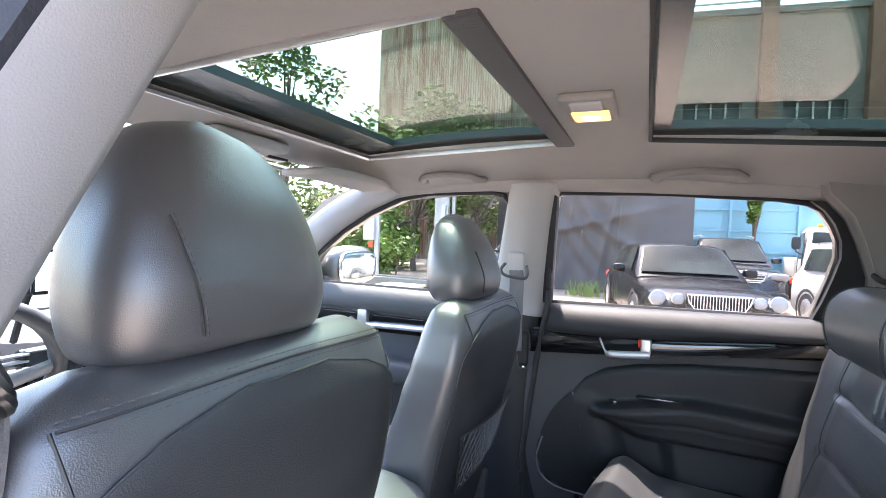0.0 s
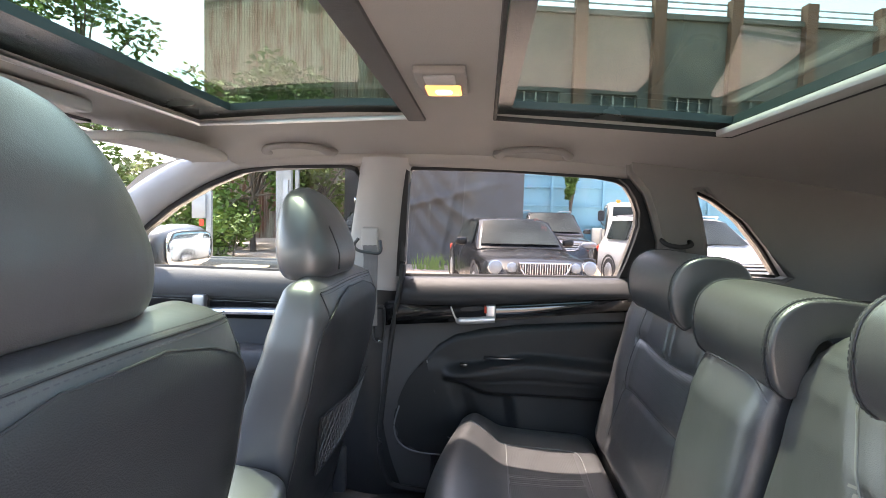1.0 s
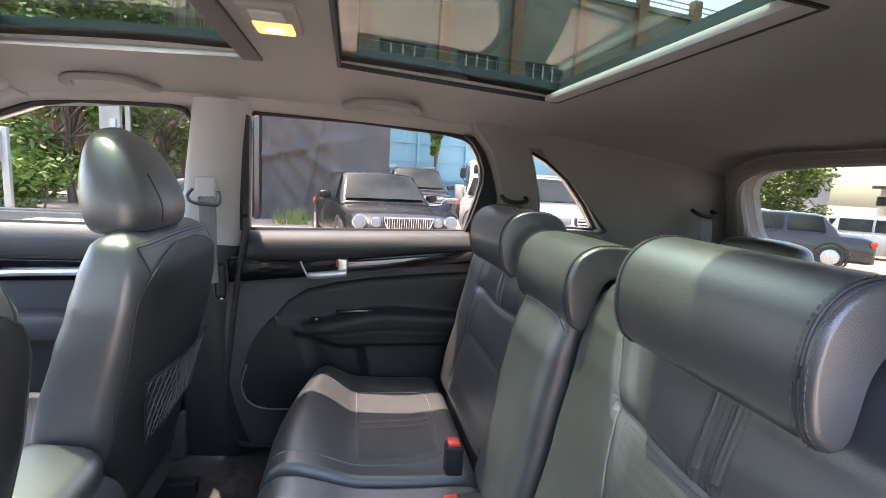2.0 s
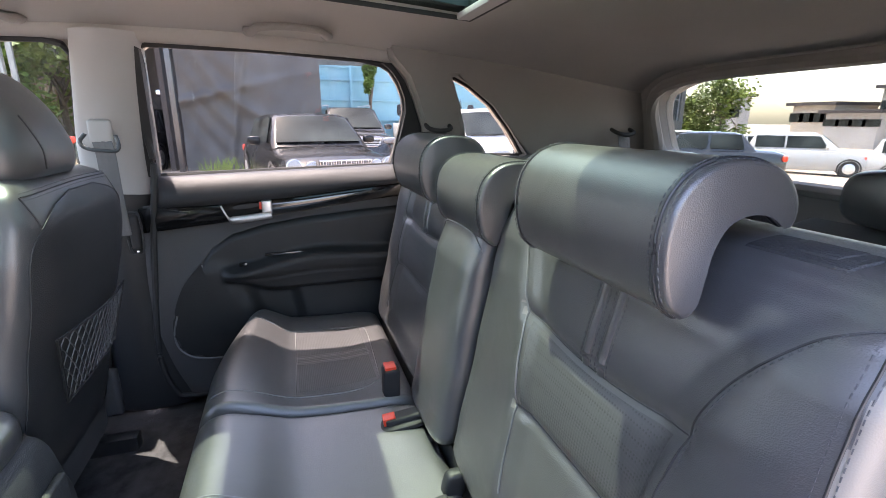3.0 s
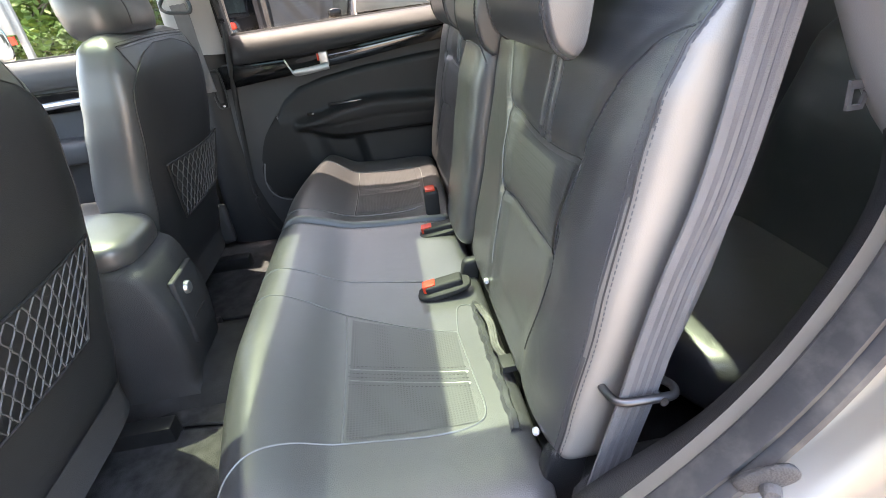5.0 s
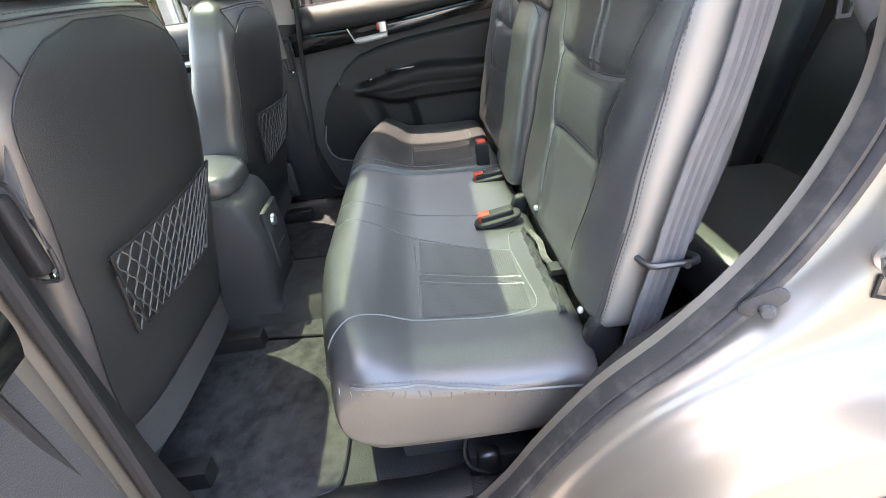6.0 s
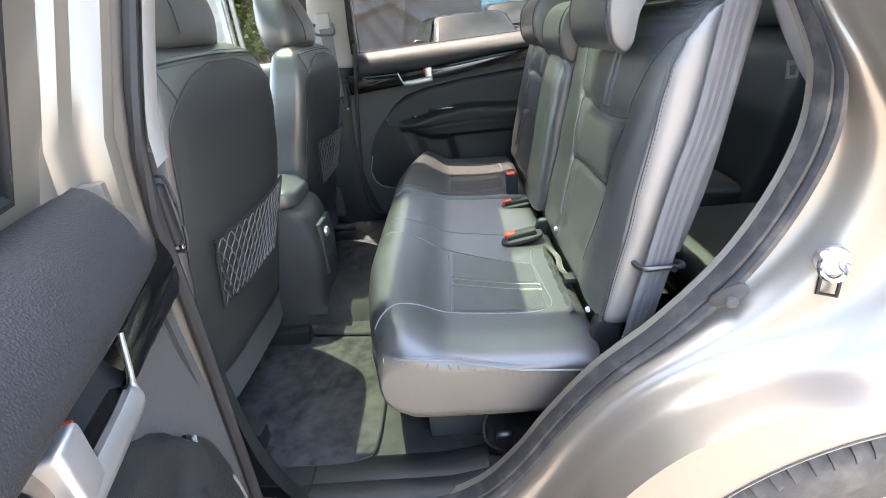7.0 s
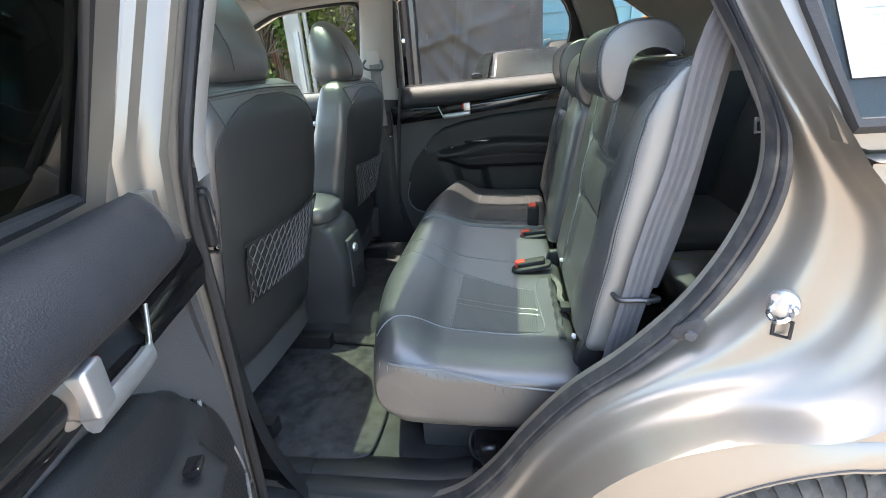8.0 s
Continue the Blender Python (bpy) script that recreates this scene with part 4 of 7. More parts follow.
def front_seat(cy, label, sgn):
    """sgn 1: its door lies towards +y."""
    seat = thing("front_seat", label, "car seat", (-0.30, cy, 0.45), group="front seats")
    w = 0.255
    tb = [(0.60, -0.27, -0.122, cy - w + 0.03, cy + w - 0.03), (0.72, -0.245, -0.094, cy - w + 0.01, cy + w - 0.01), (0.90, -0.205, -0.052, cy - w, cy + w), (1.05, -0.165, -0.020, cy - w, cy + w - 0.004), (1.13, -0.142, -0.007, cy - w + 0.004, cy + w - 0.012), (1.19, -0.128, -0.004, cy - w + 0.016, cy + w - 0.024), (1.235, -0.115, -0.016, cy - w + 0.034, cy + w - 0.044), (1.262, -0.105, -0.034, cy - w + 0.060, cy + w - 0.075)]

    def rel(y, z):
        return 0.035 * soft((y - cy) / w, 0.55) - 0.01
    B = Back(tb, 4.2, rel)
    back = part("backrest", B.mesh(96, 60, 0.030, 0.03), LEATHER, seat, "dark leather backrest")
    # stitched seams over the shoulders
    sb, st = bmesh.new(), bmesh.new()

    def rear(y, z, lift=0.0):
        xf, xr, y0, y1 = interp(tb, z)
        u = max(-0.99, min(0.99, (y - (y0 + y1) / 2) / ((y1 - y0) / 2)))
        return Vector(((xf + xr) / 2 + (xr - xf) / 2 * (1 - abs(u) ** 4.2) ** (1 / 4.2) + lift, y, z))
    yoke = [rear(cy + (w - 0.055) * q, 1.238 + 0.006 * (1 - q * q), 0.0006) for q in [k / 20 - 1 for k in range(41)]]
    seam(sb, yoke, 0.0013)
    for dz in (0.006, -0.006):
        stitches([p + Vector((0.0006 - dz * 0.35, 0, dz)) for p in yoke], 0.005, 0.0035, 0.0009, bm=st)
    for q in (-1, 1):
        seam(sb, [rear(cy + q * (w - 0.052 - 0.012 * k / 8), 1.238 - 0.085 * k / 8, 0.0006) for k in range(9)], 0.0013)
    part("shoulder_seam", sb, SEAM, back)
    part("stitching", st, THREAD, back)["kind"] = "stuff"
    # hard back shell
    rows = []
    for k in range(41):
        v = k / 40
        z = 0.56 + v * 0.672
        ww = w * 0.91 * (1 - 0.10 * (1 - v) ** 3) * math.sqrt(1 - (max(0, v - 0.82) / 0.18) ** 2.3 * 0.94)
        xr = interp(tb, max(z, 0.60))[1]
        xf_, xr, y0_, y1_ = interp(tb, max(z, 0.60))
        hb = (y1_ - y0_) / 2
        rows.append([((xf_ + xr) / 2 + (xr - xf_) / 2 * (1 - min(0.98, ww * abs(q) / hb) ** 4.2) ** (1 / 4.2) + 0.006 - 0.003 * abs(q) ** 6, cy + ww * q, z) for q in [j / 10 - 1 for j in range(21)]])
    shell = part("back_shell", skin(rows), VINYL, seat, "black vinyl back cover")
    part("lower_panel", skin([[(r[0] + 0.004, r[1] * 1.0, r[2]) for r in row] for row in rows[0:6]]), TRIM_MID, seat, "grey lower back panel")
    # seam round the shell
    bm = bmesh.new()
    loop = [r[0] for r in rows] + rows[-1][1:] + [r[-1] for r in reversed(rows)][1:]
    tube([Vector(p) + Vector((0.0005, 0, 0)) for p in loop], 0.0013, 6, bm=bm, smoothed=False)
    part("shell_edge", bm, SEAM, seat)
    # pocket net: frame and diagonal cords
    def netp(a, b):
        """a from 0 to 1 across, b from 0 to 1 upwards."""
        out, inn = 0.190 - 0.026 * (1 - b), -0.186 + 0.070 * (1 - b)
        y = cy + sgn * (out + (inn - out) * a)
        z = 0.792 + 0.006 * (1 - a) * (1 - b) + (0.163 - 0.01 * (1 - a)) * b
        return Vector((-0.030 - 0.036 * (1 - b) + 0.012 * math.sin(math.pi * a) * (0.4 + b), y, z))
    bm = bmesh.new()
    n, m = 25, 7
    for d in range(n + 1):
        L = []
        for k in range(m * 4 + 1):
            w = 0.5 - 0.5 * math.cos(math.pi * k / 4)
            L.append(netp(min(1, max(0, (d + (0.46 if d % 2 else -0.46) * (2 * w - 1)) / n)), k / (m * 4)))
        tube(L, 0.0014, 4, bm=bm, smoothed=False)
    net = part("pocket_net", bm, NET, seat, "diamond pocket net of pale cord")
    bm = bmesh.new()
    tube([netp(k / 10, 1) for k in range(11)], 0.003, 6, bm=bm, smoothed=False)
    tube([netp(0, k / 5) for k in range(6)] + [netp(k / 10, 0) for k in range(1, 11)] + [netp(1, k / 5) for k in range(1, 6)], 0.0032, 6, bm=bm, smoothed=False)
    part("net_border", bm, RUBBER, net)
    # headrest: wide square base, domed top
    hy = cy - 0.025
    HT = [(1.260, 0.104, -0.138, -0.056), (1.265, 0.122, -0.150, -0.040), (1.281, 0.132, -0.160, -0.029), (1.32, 0.136, -0.168, -0.026), (1.36, 0.130, -0.170, -0.036), (1.405, 0.116, -0.168, -0.053), (1.443, 0.096, -0.163, -0.076), (1.468, 0.072, -0.155, -0.098), (1.480, 0.045, -0.145, -0.118), (1.484, 0.015, -0.134, -0.126)]
    if sgn > 0:
        HT = [(1.256 + (z - 1.260) * 0.90, b * 1.02, c, d) for z, b, c, d in HT]
    rows = []
    for z, hwid, xf, xr in HT:
        z0 = z
        cx, a = (xf + xr) / 2, (xr - xf) / 2
        row = []
        for i in range(40):
            t = 2 * math.pi * i / 40
            c, q = math.cos(t), math.sin(t)
            r = (abs(c) ** 2.8 + abs(q) ** 2.8) ** (-1 / 2.8)
            row.append((cx + a * c * r, hy + hwid * q * r, z0 - 0.006 * abs(q * r) ** 2))
        rows.append(row)
    fine = []
    for j in range(40):
        col = smoothline([r[j] for r in rows], 3)
        fine.append(col)
    rows = [[fine[j][i] for j in range(40)] for i in range(len(fine[0]))]
    hr = part("headrest", skin(rows, True, True), LEATHER, seat, "large domed leather headrest")
    bm, st = bmesh.new(), bmesh.new()
    ln = [Vector((xr + 0.0010, hy - 0.064 - 0.24 * (z - 1.27), z)) for z, hwid, xf, xr in HT[2:5]] + [Vector((HT[4][3] - 0.006, hy - 0.092, HT[4][0] + 0.022))]
    seam(bm, smoothline(ln, 6), 0.0012)
    stitches([p + Vector((0.0004, 0.004, 0)) for p in smoothline(ln, 6)], 0.004, 0.003, 0.0009, bm=st)
    part("headrest_seam", bm, RUBBER, hr)
    base = [Vector((p[0] + 0.001 * (1 if p[0] > -0.1 else -1), p[1], p[2] + 0.004)) for p in rows[4]]
    stitches(base, 0.005, 0.003, 0.0009, bm=st)
    part("stitching", st, THREAD, hr)["kind"] = "stuff"
    for dy in (-0.05, 0.05):
        part("headrest_post", tube([(-0.095, cy - 0.02 + dy, 1.20), (-0.095, cy - 0.02 + dy, 1.26)], 0.006, 8, smoothed=False), CHROME, seat)
    # cushion and base
    part("seat_cushion", pad((-0.44, cy, 0.69), (0.28, 0.245, 0.085), 4.5, 12, lambda x, y, z: (x, y, z * (1 - 0.10 * (1 - y * y)) + 0.12 * (-x))), LEATHER, seat)
    part("seat_base", box((-0.66, cy - 0.20, 0.50), (-0.16, cy + 0.20, 0.63), 0.02), TRIM_DARK, seat)
    for dy in (-0.19, 0.19):
        part("seat_rail", box((-0.70, cy + dy - 0.02, 0.445), (-0.06, cy + dy + 0.02, 0.50), 0.004), STEEL, seat)
    # side shield
    part("side_shield", box((-0.62, cy + sgn * 0.225, 0.54), (-0.10, cy + sgn * 0.255, 0.68), 0.012, 3), TRIM_DARK, seat)
    return seat


def sink_top(ob, drop):
    """Lowers the upper part of a seat."""
    off, p = Vector((0, 0, 0)), ob
    while p is not None:
        off += p.location
        p = p.parent
    for v in (ob.data.vertices if ob.type == "MESH" else ()):
        v.co.z -= drop * smooth01((v.co.z + off.z - 0.92) / 0.22)
    for c in ob.children:
        sink_top(c, drop)


front_seat(-0.405, "dark leather driver seat with a net pocket behind", -1)
sink_top(front_seat(0.335, "dark leather passenger seat with a net pocket behind", 1), 0.022)


# ---- doors ----
def sheet_xz(xs, zs, f, thick, s):
    """A moulded sheet on a side wall: depth f(x, z) inwards from the wall, side s."""
    rows = []
    for z in zs:
        rows.append([(x, s * (0.752 - f(x, z)), z) for x in xs])
    bm = skin(rows)
    g = bmesh.ops.extrude_face_region(bm, geom=bm.faces[:])
    vs = [v for v in g["geom"] if isinstance(v, bmesh.types.BMVert)]
    bmesh.ops.translate(bm, verts=vs, vec=(0, s * thick, 0))
    return bm


def patch(outline, d, s, thick=0.012, r=0.004):
    """A raised plate of given outline on the side wall, at depth d inwards."""
    bm = slab(outline, 0.752 - d, 0.752 - d + thick, tilt=lambda p: Vector((p.x, s * p.y, p.z)))
    if r:
        es = [e for e in bm.edges if len(e.link_faces) == 2 and e.calc_face_angle(0) > 1.0]
        bmesh.ops.bevel(bm, geom=es, offset=r, segments=2, affect="EDGES")
    return bm


def curve2(pts, n=5, closed=False):
    return [(p.x, p.z) for p in smoothline([(x, 0, z) for x, z in pts], n, closed)]


def wall_tube(pts, d, r, s, sides=6, closed=False, smoothed=True, n=5, flat=1.0):
    return tube([(x, s * (0.752 - d), z) for x, z in pts], r, sides, n, closed, flat, smoothed=smoothed)


SATIN_DULL = mat("dull_silver_edge", (0.22, 0.22, 0.23), 0.4, metal=0.3, vary=0.1, scale=20)
ROLL = mat("soft_door_top", (0.030, 0.031, 0.035), 0.48, vary=0.1, scale=5, bump=0.28, bscale=560, kind="voronoi", spec=0.3, dirt=(0.045, 0.045, 0.045), dscale=8, damount=0.15)


ARCH_TOP = [(0.120, 0.915), (0.129, 0.930), (0.158, 0.964), (0.217, 1.000), (0.314, 1.024), (0.447, 1.042), (0.658, 1.058), (0.76, 1.064)]
STRIP_LOW = [(-0.03, 1.024), (0.02, 1.029), (0.15, 1.040), (0.336, 1.058), (0.68, 1.096), (0.78, 1.106)]
STRIP_TOP = [(-0.03, 1.096), (0.03, 1.097), (0.20, 1.100), (0.336, 1.109), (0.692, 1.142), (0.78, 1.152)]


def table_at(tbl, x):
    return interp(tbl, max(tbl[0][0], x))[0]


def armrest_depth(x, z):
    """How far the armrest moulding stands in from the door's wall."""
    top = table_at(ARCH_TOP, x)
    # soft rim under the arch
    d = 0.036 + 0.008 * smooth01((top - z) / 0.014)
    # arm pad: starts at a rounded front end and runs back
    g = smooth01((x - 0.172) / 0.05) ** 0.6
    za = 0.912 + 0.045 * smooth01((x - 0.17) / 0.30) - 0.012 * smooth01((x - 0.45) / 0.25)
    zn = za - 0.030
    zb = 0.866 - 0.036 * smooth01((x - 0.18) / 0.16)
    shelf = smooth01((za - z) / 0.032)
    under = smooth01((z - zb + 0.012) / 0.018)
    nose = 0.052 - 0.018 * smooth01((zn - z) / (zn - zb))
    d += nose * g * shelf * under
    # crease along the arm's face
    d -= 0.004 * g * soft(z - (0.55 * zn + 0.45 * zb), 0.004)
    # pocket hollow below the arm
    hollow = smooth01((zb - 0.008 - z) / 0.02) * smooth01((x - 0.215 - (0.87 - z) * 0.30) / 0.045) * smooth01((0.405 + (0.82 - z) * 0.20 - x) / 0.045)
    d -= 0.026 * hollow
    # leg of the arch, rounded towards the speaker
    leg = smooth01((0.215 + (0.90 - z) * 0.32 - x) / 0.05) * smooth01((zb + 0.07 - z) / 0.05)
    d += 0.012 * leg
    return d


R_FRONT = min(x for x, z in R_WIN)


def rear_door(s, label, hinge, glassmat):
    door = thing("rear_door", label, "car door", hinge, group="rear doors")
    # inner lining
    def lining(x, z):
        d = 0.019 + 0.010 * soft(z - 0.80, 0.18)
        d += 0.005 * math.exp(-max(0, x - 0.05) / 0.1)
        # falls back behind the armrest moulding
        if x > 0.14 and z < table_at(ARCH_TOP, x) - 0.018:
            d = 0.0
        return d
    xs = [-0.03 + 0.80 * i / 80 for i in range(81)]
    part("door_lining", sheet_xz(xs, [0.48 + 0.62 * i / 62 for i in range(63)], lining, 0.012, s), TRIM_MID, door, "grey grained lower door lining")
    # upper roll under the window
    rows = []
    for i in range(33):
        x = 0.028 + 0.752 * i / 32
        lift = 0.022 * (i / 32)
        end = 1 - 0.35 * math.exp(-(i / 32) / 0.02)
        low = table_at(STRIP_TOP, x) - 0.004
        ring = []
        for dd, z in ((-0.01, 1.176), (0.006, 1.181), (0.024, 1.176), (0.042, 1.164), (0.055, 1.150), (0.064, 1.134), (0.067, 1.120), (0.065, 1.108), (0.058, 1.100), (0.02, 1.096), (-0.01, 1.096)):
            z = z + lift
            if dd > 0.05 or z < 1.14:
                z = low + (z - 1.096 - lift) * (1.150 + lift - low) / 0.054
            ring.append((x, s * (0.752 - dd * end), z))
        rows.append(ring)
    part("upper_roll", skin(rows, True, True), ROLL, door, "soft dark grained door top")
    # gloss strip in two lengths either side of the handle, and a sill below it
    def strip(x0a, x0b, x1a, x1b, lo=0.0, hi=1.0):
        """Rows from its left edge (low, top) to its right edge; convex across."""
        rows = []
        for i in range(25):
            u = i / 24
            row = []
            for j in range(9):
                v = lo + (hi - lo) * j / 8
                x = (x0a + (x0b - x0a) * v) * (1 - u) + (x1a + (x1b - x1a) * v) * u
                zl, zt = table_at(STRIP_LOW, x), table_at(STRIP_TOP, x)
                row.append((x, s * (0.752 - 0.044 - 0.009 * math.sin(math.pi * (0.08 + 0.84 * v))), zl + (zt - zl) * v))
            rows.append([(row[0][0], s * 0.722, row[0][2])] + row + [(row[-1][0], s * 0.722, row[-1][2])])
        return skin(rows)
    part("trim_strip", strip(-0.02, -0.02, 0.216, 0.192), GLOSS_BLACK, door, "gloss black trim strip")
    part("trim_strip", strip(0.336, 0.336, 0.77, 0.77), GLOSS_BLACK, door, "gloss black trim strip")
    part("trim_strip", strip(0.216, 0.210, 0.336, 0.336, 0.0, 0.28), GLOSS_BLACK, door, "gloss black trim strip")
    # hollow handle cup
    rows = []
    for i in range(13):
        x = 0.188 + 0.152 * i / 12
        zl, zt = table_at(STRIP_LOW, x) + 0.012, table_at(STRIP_TOP, x) + 0.004
        rows.append([(x, s * (0.752 - 0.046 + 0.030 * math.sin(math.pi * j / 10) * (math.sin(math.pi * (0.06 + 0.88 * i / 12)) ** 0.5)), zl + (zt - zl) * j / 10) for j in range(11)])
    part("handle_cup", skin(rows), RUBBER, door, "black hollow handle cup")
    part("pull_bar", wall_tube([(0.194, 1.096), (0.205, 1.070), (0.214, 1.056), (0.230, 1.052), (0.28, 1.056), (0.333, 1.062)], 0.056, lambda t: 0.0020 + 0.0062 * smooth01((t - 0.30) / 0.25), s, 10, flat=1.4), SATIN, door, "satin silver blade-shaped pull bar")
    lev = part("door_handle", box((0.306, min(s * 0.694, s * 0.716), 1.062), (0.336, max(s * 0.688, s * 0.716), 1.106), 0.005, 3), SATIN, door, "satin silver inside handle")
    part("lock_mark", box((0.300, min(s * 0.694, s * 0.71), 1.080), (0.307, max(s * 0.694, s * 0.71), 1.102), 0.001), RED, lev, "red lock mark")
    # dark armrest moulding: one sculpted sheet under the arch
    rows = []
    for i in range(81):
        x = 0.120 + 0.64 * i / 80
        top = table_at(ARCH_TOP, x)
        low = 0.600
        row = [(x, s * (0.752 - 0.024), top + 0.004)]
        for j in range(73):
            v = j / 72
            z = top + (low - top) * v
            # the left edge leans along the speaker's pale line
            xx = x + max(0.0, 1 - i / 30) * max(0.0, 0.915 - z) * 0.32
            row.append((xx, s * (0.752 - armrest_depth(xx, z)), z))
        rows.append(row)
    ar = part("armrest_moulding", skin(rows), TRIM_BLACK, door, "dark sculpted armrest moulding with a door pocket", angle=70)
    part("armrest_slot", box((0.303, min(s * 0.690, s * 0.704), 0.934), (0.42, max(s * 0.690, s * 0.704), 0.942), 0.002), GLOSS_BLACK, ar, "thin black slot lid")
    part("switch_key", box((0.228, min(s * 0.672, s * 0.690), 0.912), (0.252, max(s * 0.672, s * 0.690), 0.922), 0.003), GLOSS_BLACK, ar, "black window switch")
    # speaker
    spk = curve2([(0.118, 0.914), (0.066, 0.853), (0.032, 0.772), (0.022, 0.700), (0.050, 0.635), (0.115, 0.612)], 6) + [(0.225, 0.612), (0.196, 0.70), (0.150, 0.82)]
    sp = part("speaker_cover", patch(spk, 0.040, s, 0.012, 0.004), TRIM_BLACK, door, "dark perforated speaker cover")
    part("speaker_rim", wall_tube([(0.034, 0.760), (0.019, 0.700), (0.026, 0.655), (0.050, 0.626), (0.085, 0.611), (0.14, 0.606), (0.22, 0.606)], 0.040, 0.0028, s, 6), SATIN_DULL, sp, "pale speaker rim")
    part("speaker_edge", wall_tube([(0.121, 0.918), (0.138, 0.865), (0.165, 0.79), (0.20, 0.70)], 0.047, 0.0026, s, 6), SATIN_DULL, sp, "pale speaker edge line")
    bm = bmesh.new()
    for i in range(16):
        for j in range(22):
            x, z = 0.030 + i * 0.0105 + (j % 2) * 0.005, 0.632 + j * 0.0125
            if z > 0.905 - max(0, 0.115 - x) * 1.25 - 0.02 or x > 0.118 + (0.905 - z) * 0.34 - 0.012 or x < 0.030 + 0.30 * max(0, z - 0.75):
                continue
            bmesh.ops.create_circle(bm, cap_ends=True, segments=6, radius=0.0024, matrix=Matrix.Translation((x, s * (0.752 - 0.0406), z)) @ Matrix.Rotation(math.pi / 2, 4, "X"))
    part("speaker_holes", bm, RUBBER, sp)["kind"] = "stuff"
    # edge seal
    seal_line = [(0.034, 1.16), (0.014, 1.03), (-0.006, 0.86), (-0.018, 0.70), (-0.024, 0.60), (0.0, 0.52), (0.06, 0.488), (0.40, 0.48)]
    bm = wall_tube(seal_line, 0.022, 0.010, s, 8) if s < 0 else wall_tube([(0.030, 1.36), (0.030, 1.30), (0.036, 1.235), (0.030, 1.163), (0.010, 1.035), (-0.010, 0.863), (-0.026, 0.70), (-0.024, 0.60), (0.0, 0.52), (0.06, 0.488), (0.40, 0.48)], 0.046, 0.009, s, 8)
    part("door_edge_seal", bm, RUBBER, door)
    # outer skin, rim and window frame
    part("outer_skin", slab([(-0.035, 0.40), (0.50, 0.40), (0.60, 0.72), (0.80, 0.95), (0.84, 1.17), (-0.035, 1.17)], 0.86, 0.90, tilt=lambda p: Vector((p.x, s * p.y, p.z))), PAINT, door, "bronze silver outer skin")
    part("hinge_edge", box((-0.040, min(s * 0.74, s * 0.862), 0.46), (-0.022, max(s * 0.74, s * 0.862), 1.17), 0.004), PAINT, door)
    big = [(-0.025, 1.16), (0.80, 1.16), (0.80, 1.24), (0.77, 1.40), (0.735, 1.50), (0.69, 1.53), (0.60, 1.54), (0.06, 1.552), (0.02, 1.54), (0.005, 1.45)]
    if s < 0:
        hole = [(0.040 + (x - R_FRONT) * (0.80 - 0.040) / (0.80 - R_FRONT), z) for x, z in R_WIN]
        part("window_frame", slab(big, 0.03, 0.075, (hole,), tilt=lean(s)), PAINT, door, "bronze silver window frame")
        part("window_frame_lining", slab(big, 0.012, 0.03, (hole,), tilt=lean(s)), PAINT, door)
        part("window_seal", tube([lean(s)(Vector((x, 0.022, z))) for x, z in hole], 0.011, 8, closed=True, smoothed=False), RUBBER, door, "black rubber window seal")
        part("window_pane", slab(hole, 0.026, 0.030, tilt=lean(s)), glassmat, door, "dark tinted window pane")
    return door


rear_door(1, "closed rear door with dark lining and gloss black strip", (-0.03, 0.90, 0.80), GLASS)
DOORGLASS = glass("dark_door_glass", (0.07, 0.078, 0.072))
near_door = rear_door(-1, "open rear door with dark lining and silver handle", (-0.084, -0.829, 0.80), DOORGLASS)
near_door.rotation_euler = (0, 0, radians(-70))
near_door.location.z -= 0.040


def front_door(s, label):
    door = thing("front_door", label, "car door", (-1.05, s * 0.80, 0.80), group="front doors")
    part("door_lining", box((-1.16, min(s * 0.72, s * 0.755), 0.46), (-0.18, max(s * 0.72, s * 0.755), 1.12), 0.01), TRIM_DARK, door, "dark grained door lining")
    rows = []
    for i in range(20):
        x = -1.15 + 0.99 * i / 19
        rows.append([(x, s * (0.752 - dd), z) for dd, z in ((-0.01, 1.178), (0.012, 1.182), (0.034, 1.177), (0.052, 1.160), (0.060, 1.135), (0.056, 1.110), (0.044, 1.095), (-0.01, 1.090))])
    part("upper_roll", skin(rows, True, True), TRIM_MID, door, "soft grey door top")
    part("trim_strip", patch([(-1.10, 1.085), (-0.19, 1.085), (-0.19, 1.030), (-1.10, 1.010)], 0.046, s, 0.02, 0.005), GLOSS_BLACK, door, "gloss black trim strip")
    part("pull_bar", wall_tube([(-0.70, 1.062), (-0.66, 1.045), (-0.50, 1.05), (-0.30, 1.055)], 0.055, 0.011, s, 8), SATIN, door, "satin silver pull bar")
    part("door_handle", box((-0.66, min(s * 0.685, s * 0.715), 1.05), (-0.62, max(s * 0.685, s * 0.715), 1.10), 0.006, 3), SATIN, door, "satin silver inside handle")
    part("armrest", pad((-0.55, s * 0.69, 0.90), (0.36, 0.055, 0.04), 4, 8), TRIM_DARK, door, "padded dark armrest")
    part("switch_plate", box((-0.85, min(s * 0.65, s * 0.70), 0.935), (-0.62, max(s * 0.65, s * 0.70), 0.943), 0.003), SATIN, door, "silver switch plate")
    return door


front_door(1, "closed front passenger door with gloss black strip")
front_door(-1, "closed driver door with gloss black strip")


# ---- cabin fittings ----
def quad_surface(f, nu, nv):
    return skin([[f(i / nu, j / nv) for i in range(nu + 1)] for j in range(nv + 1)])


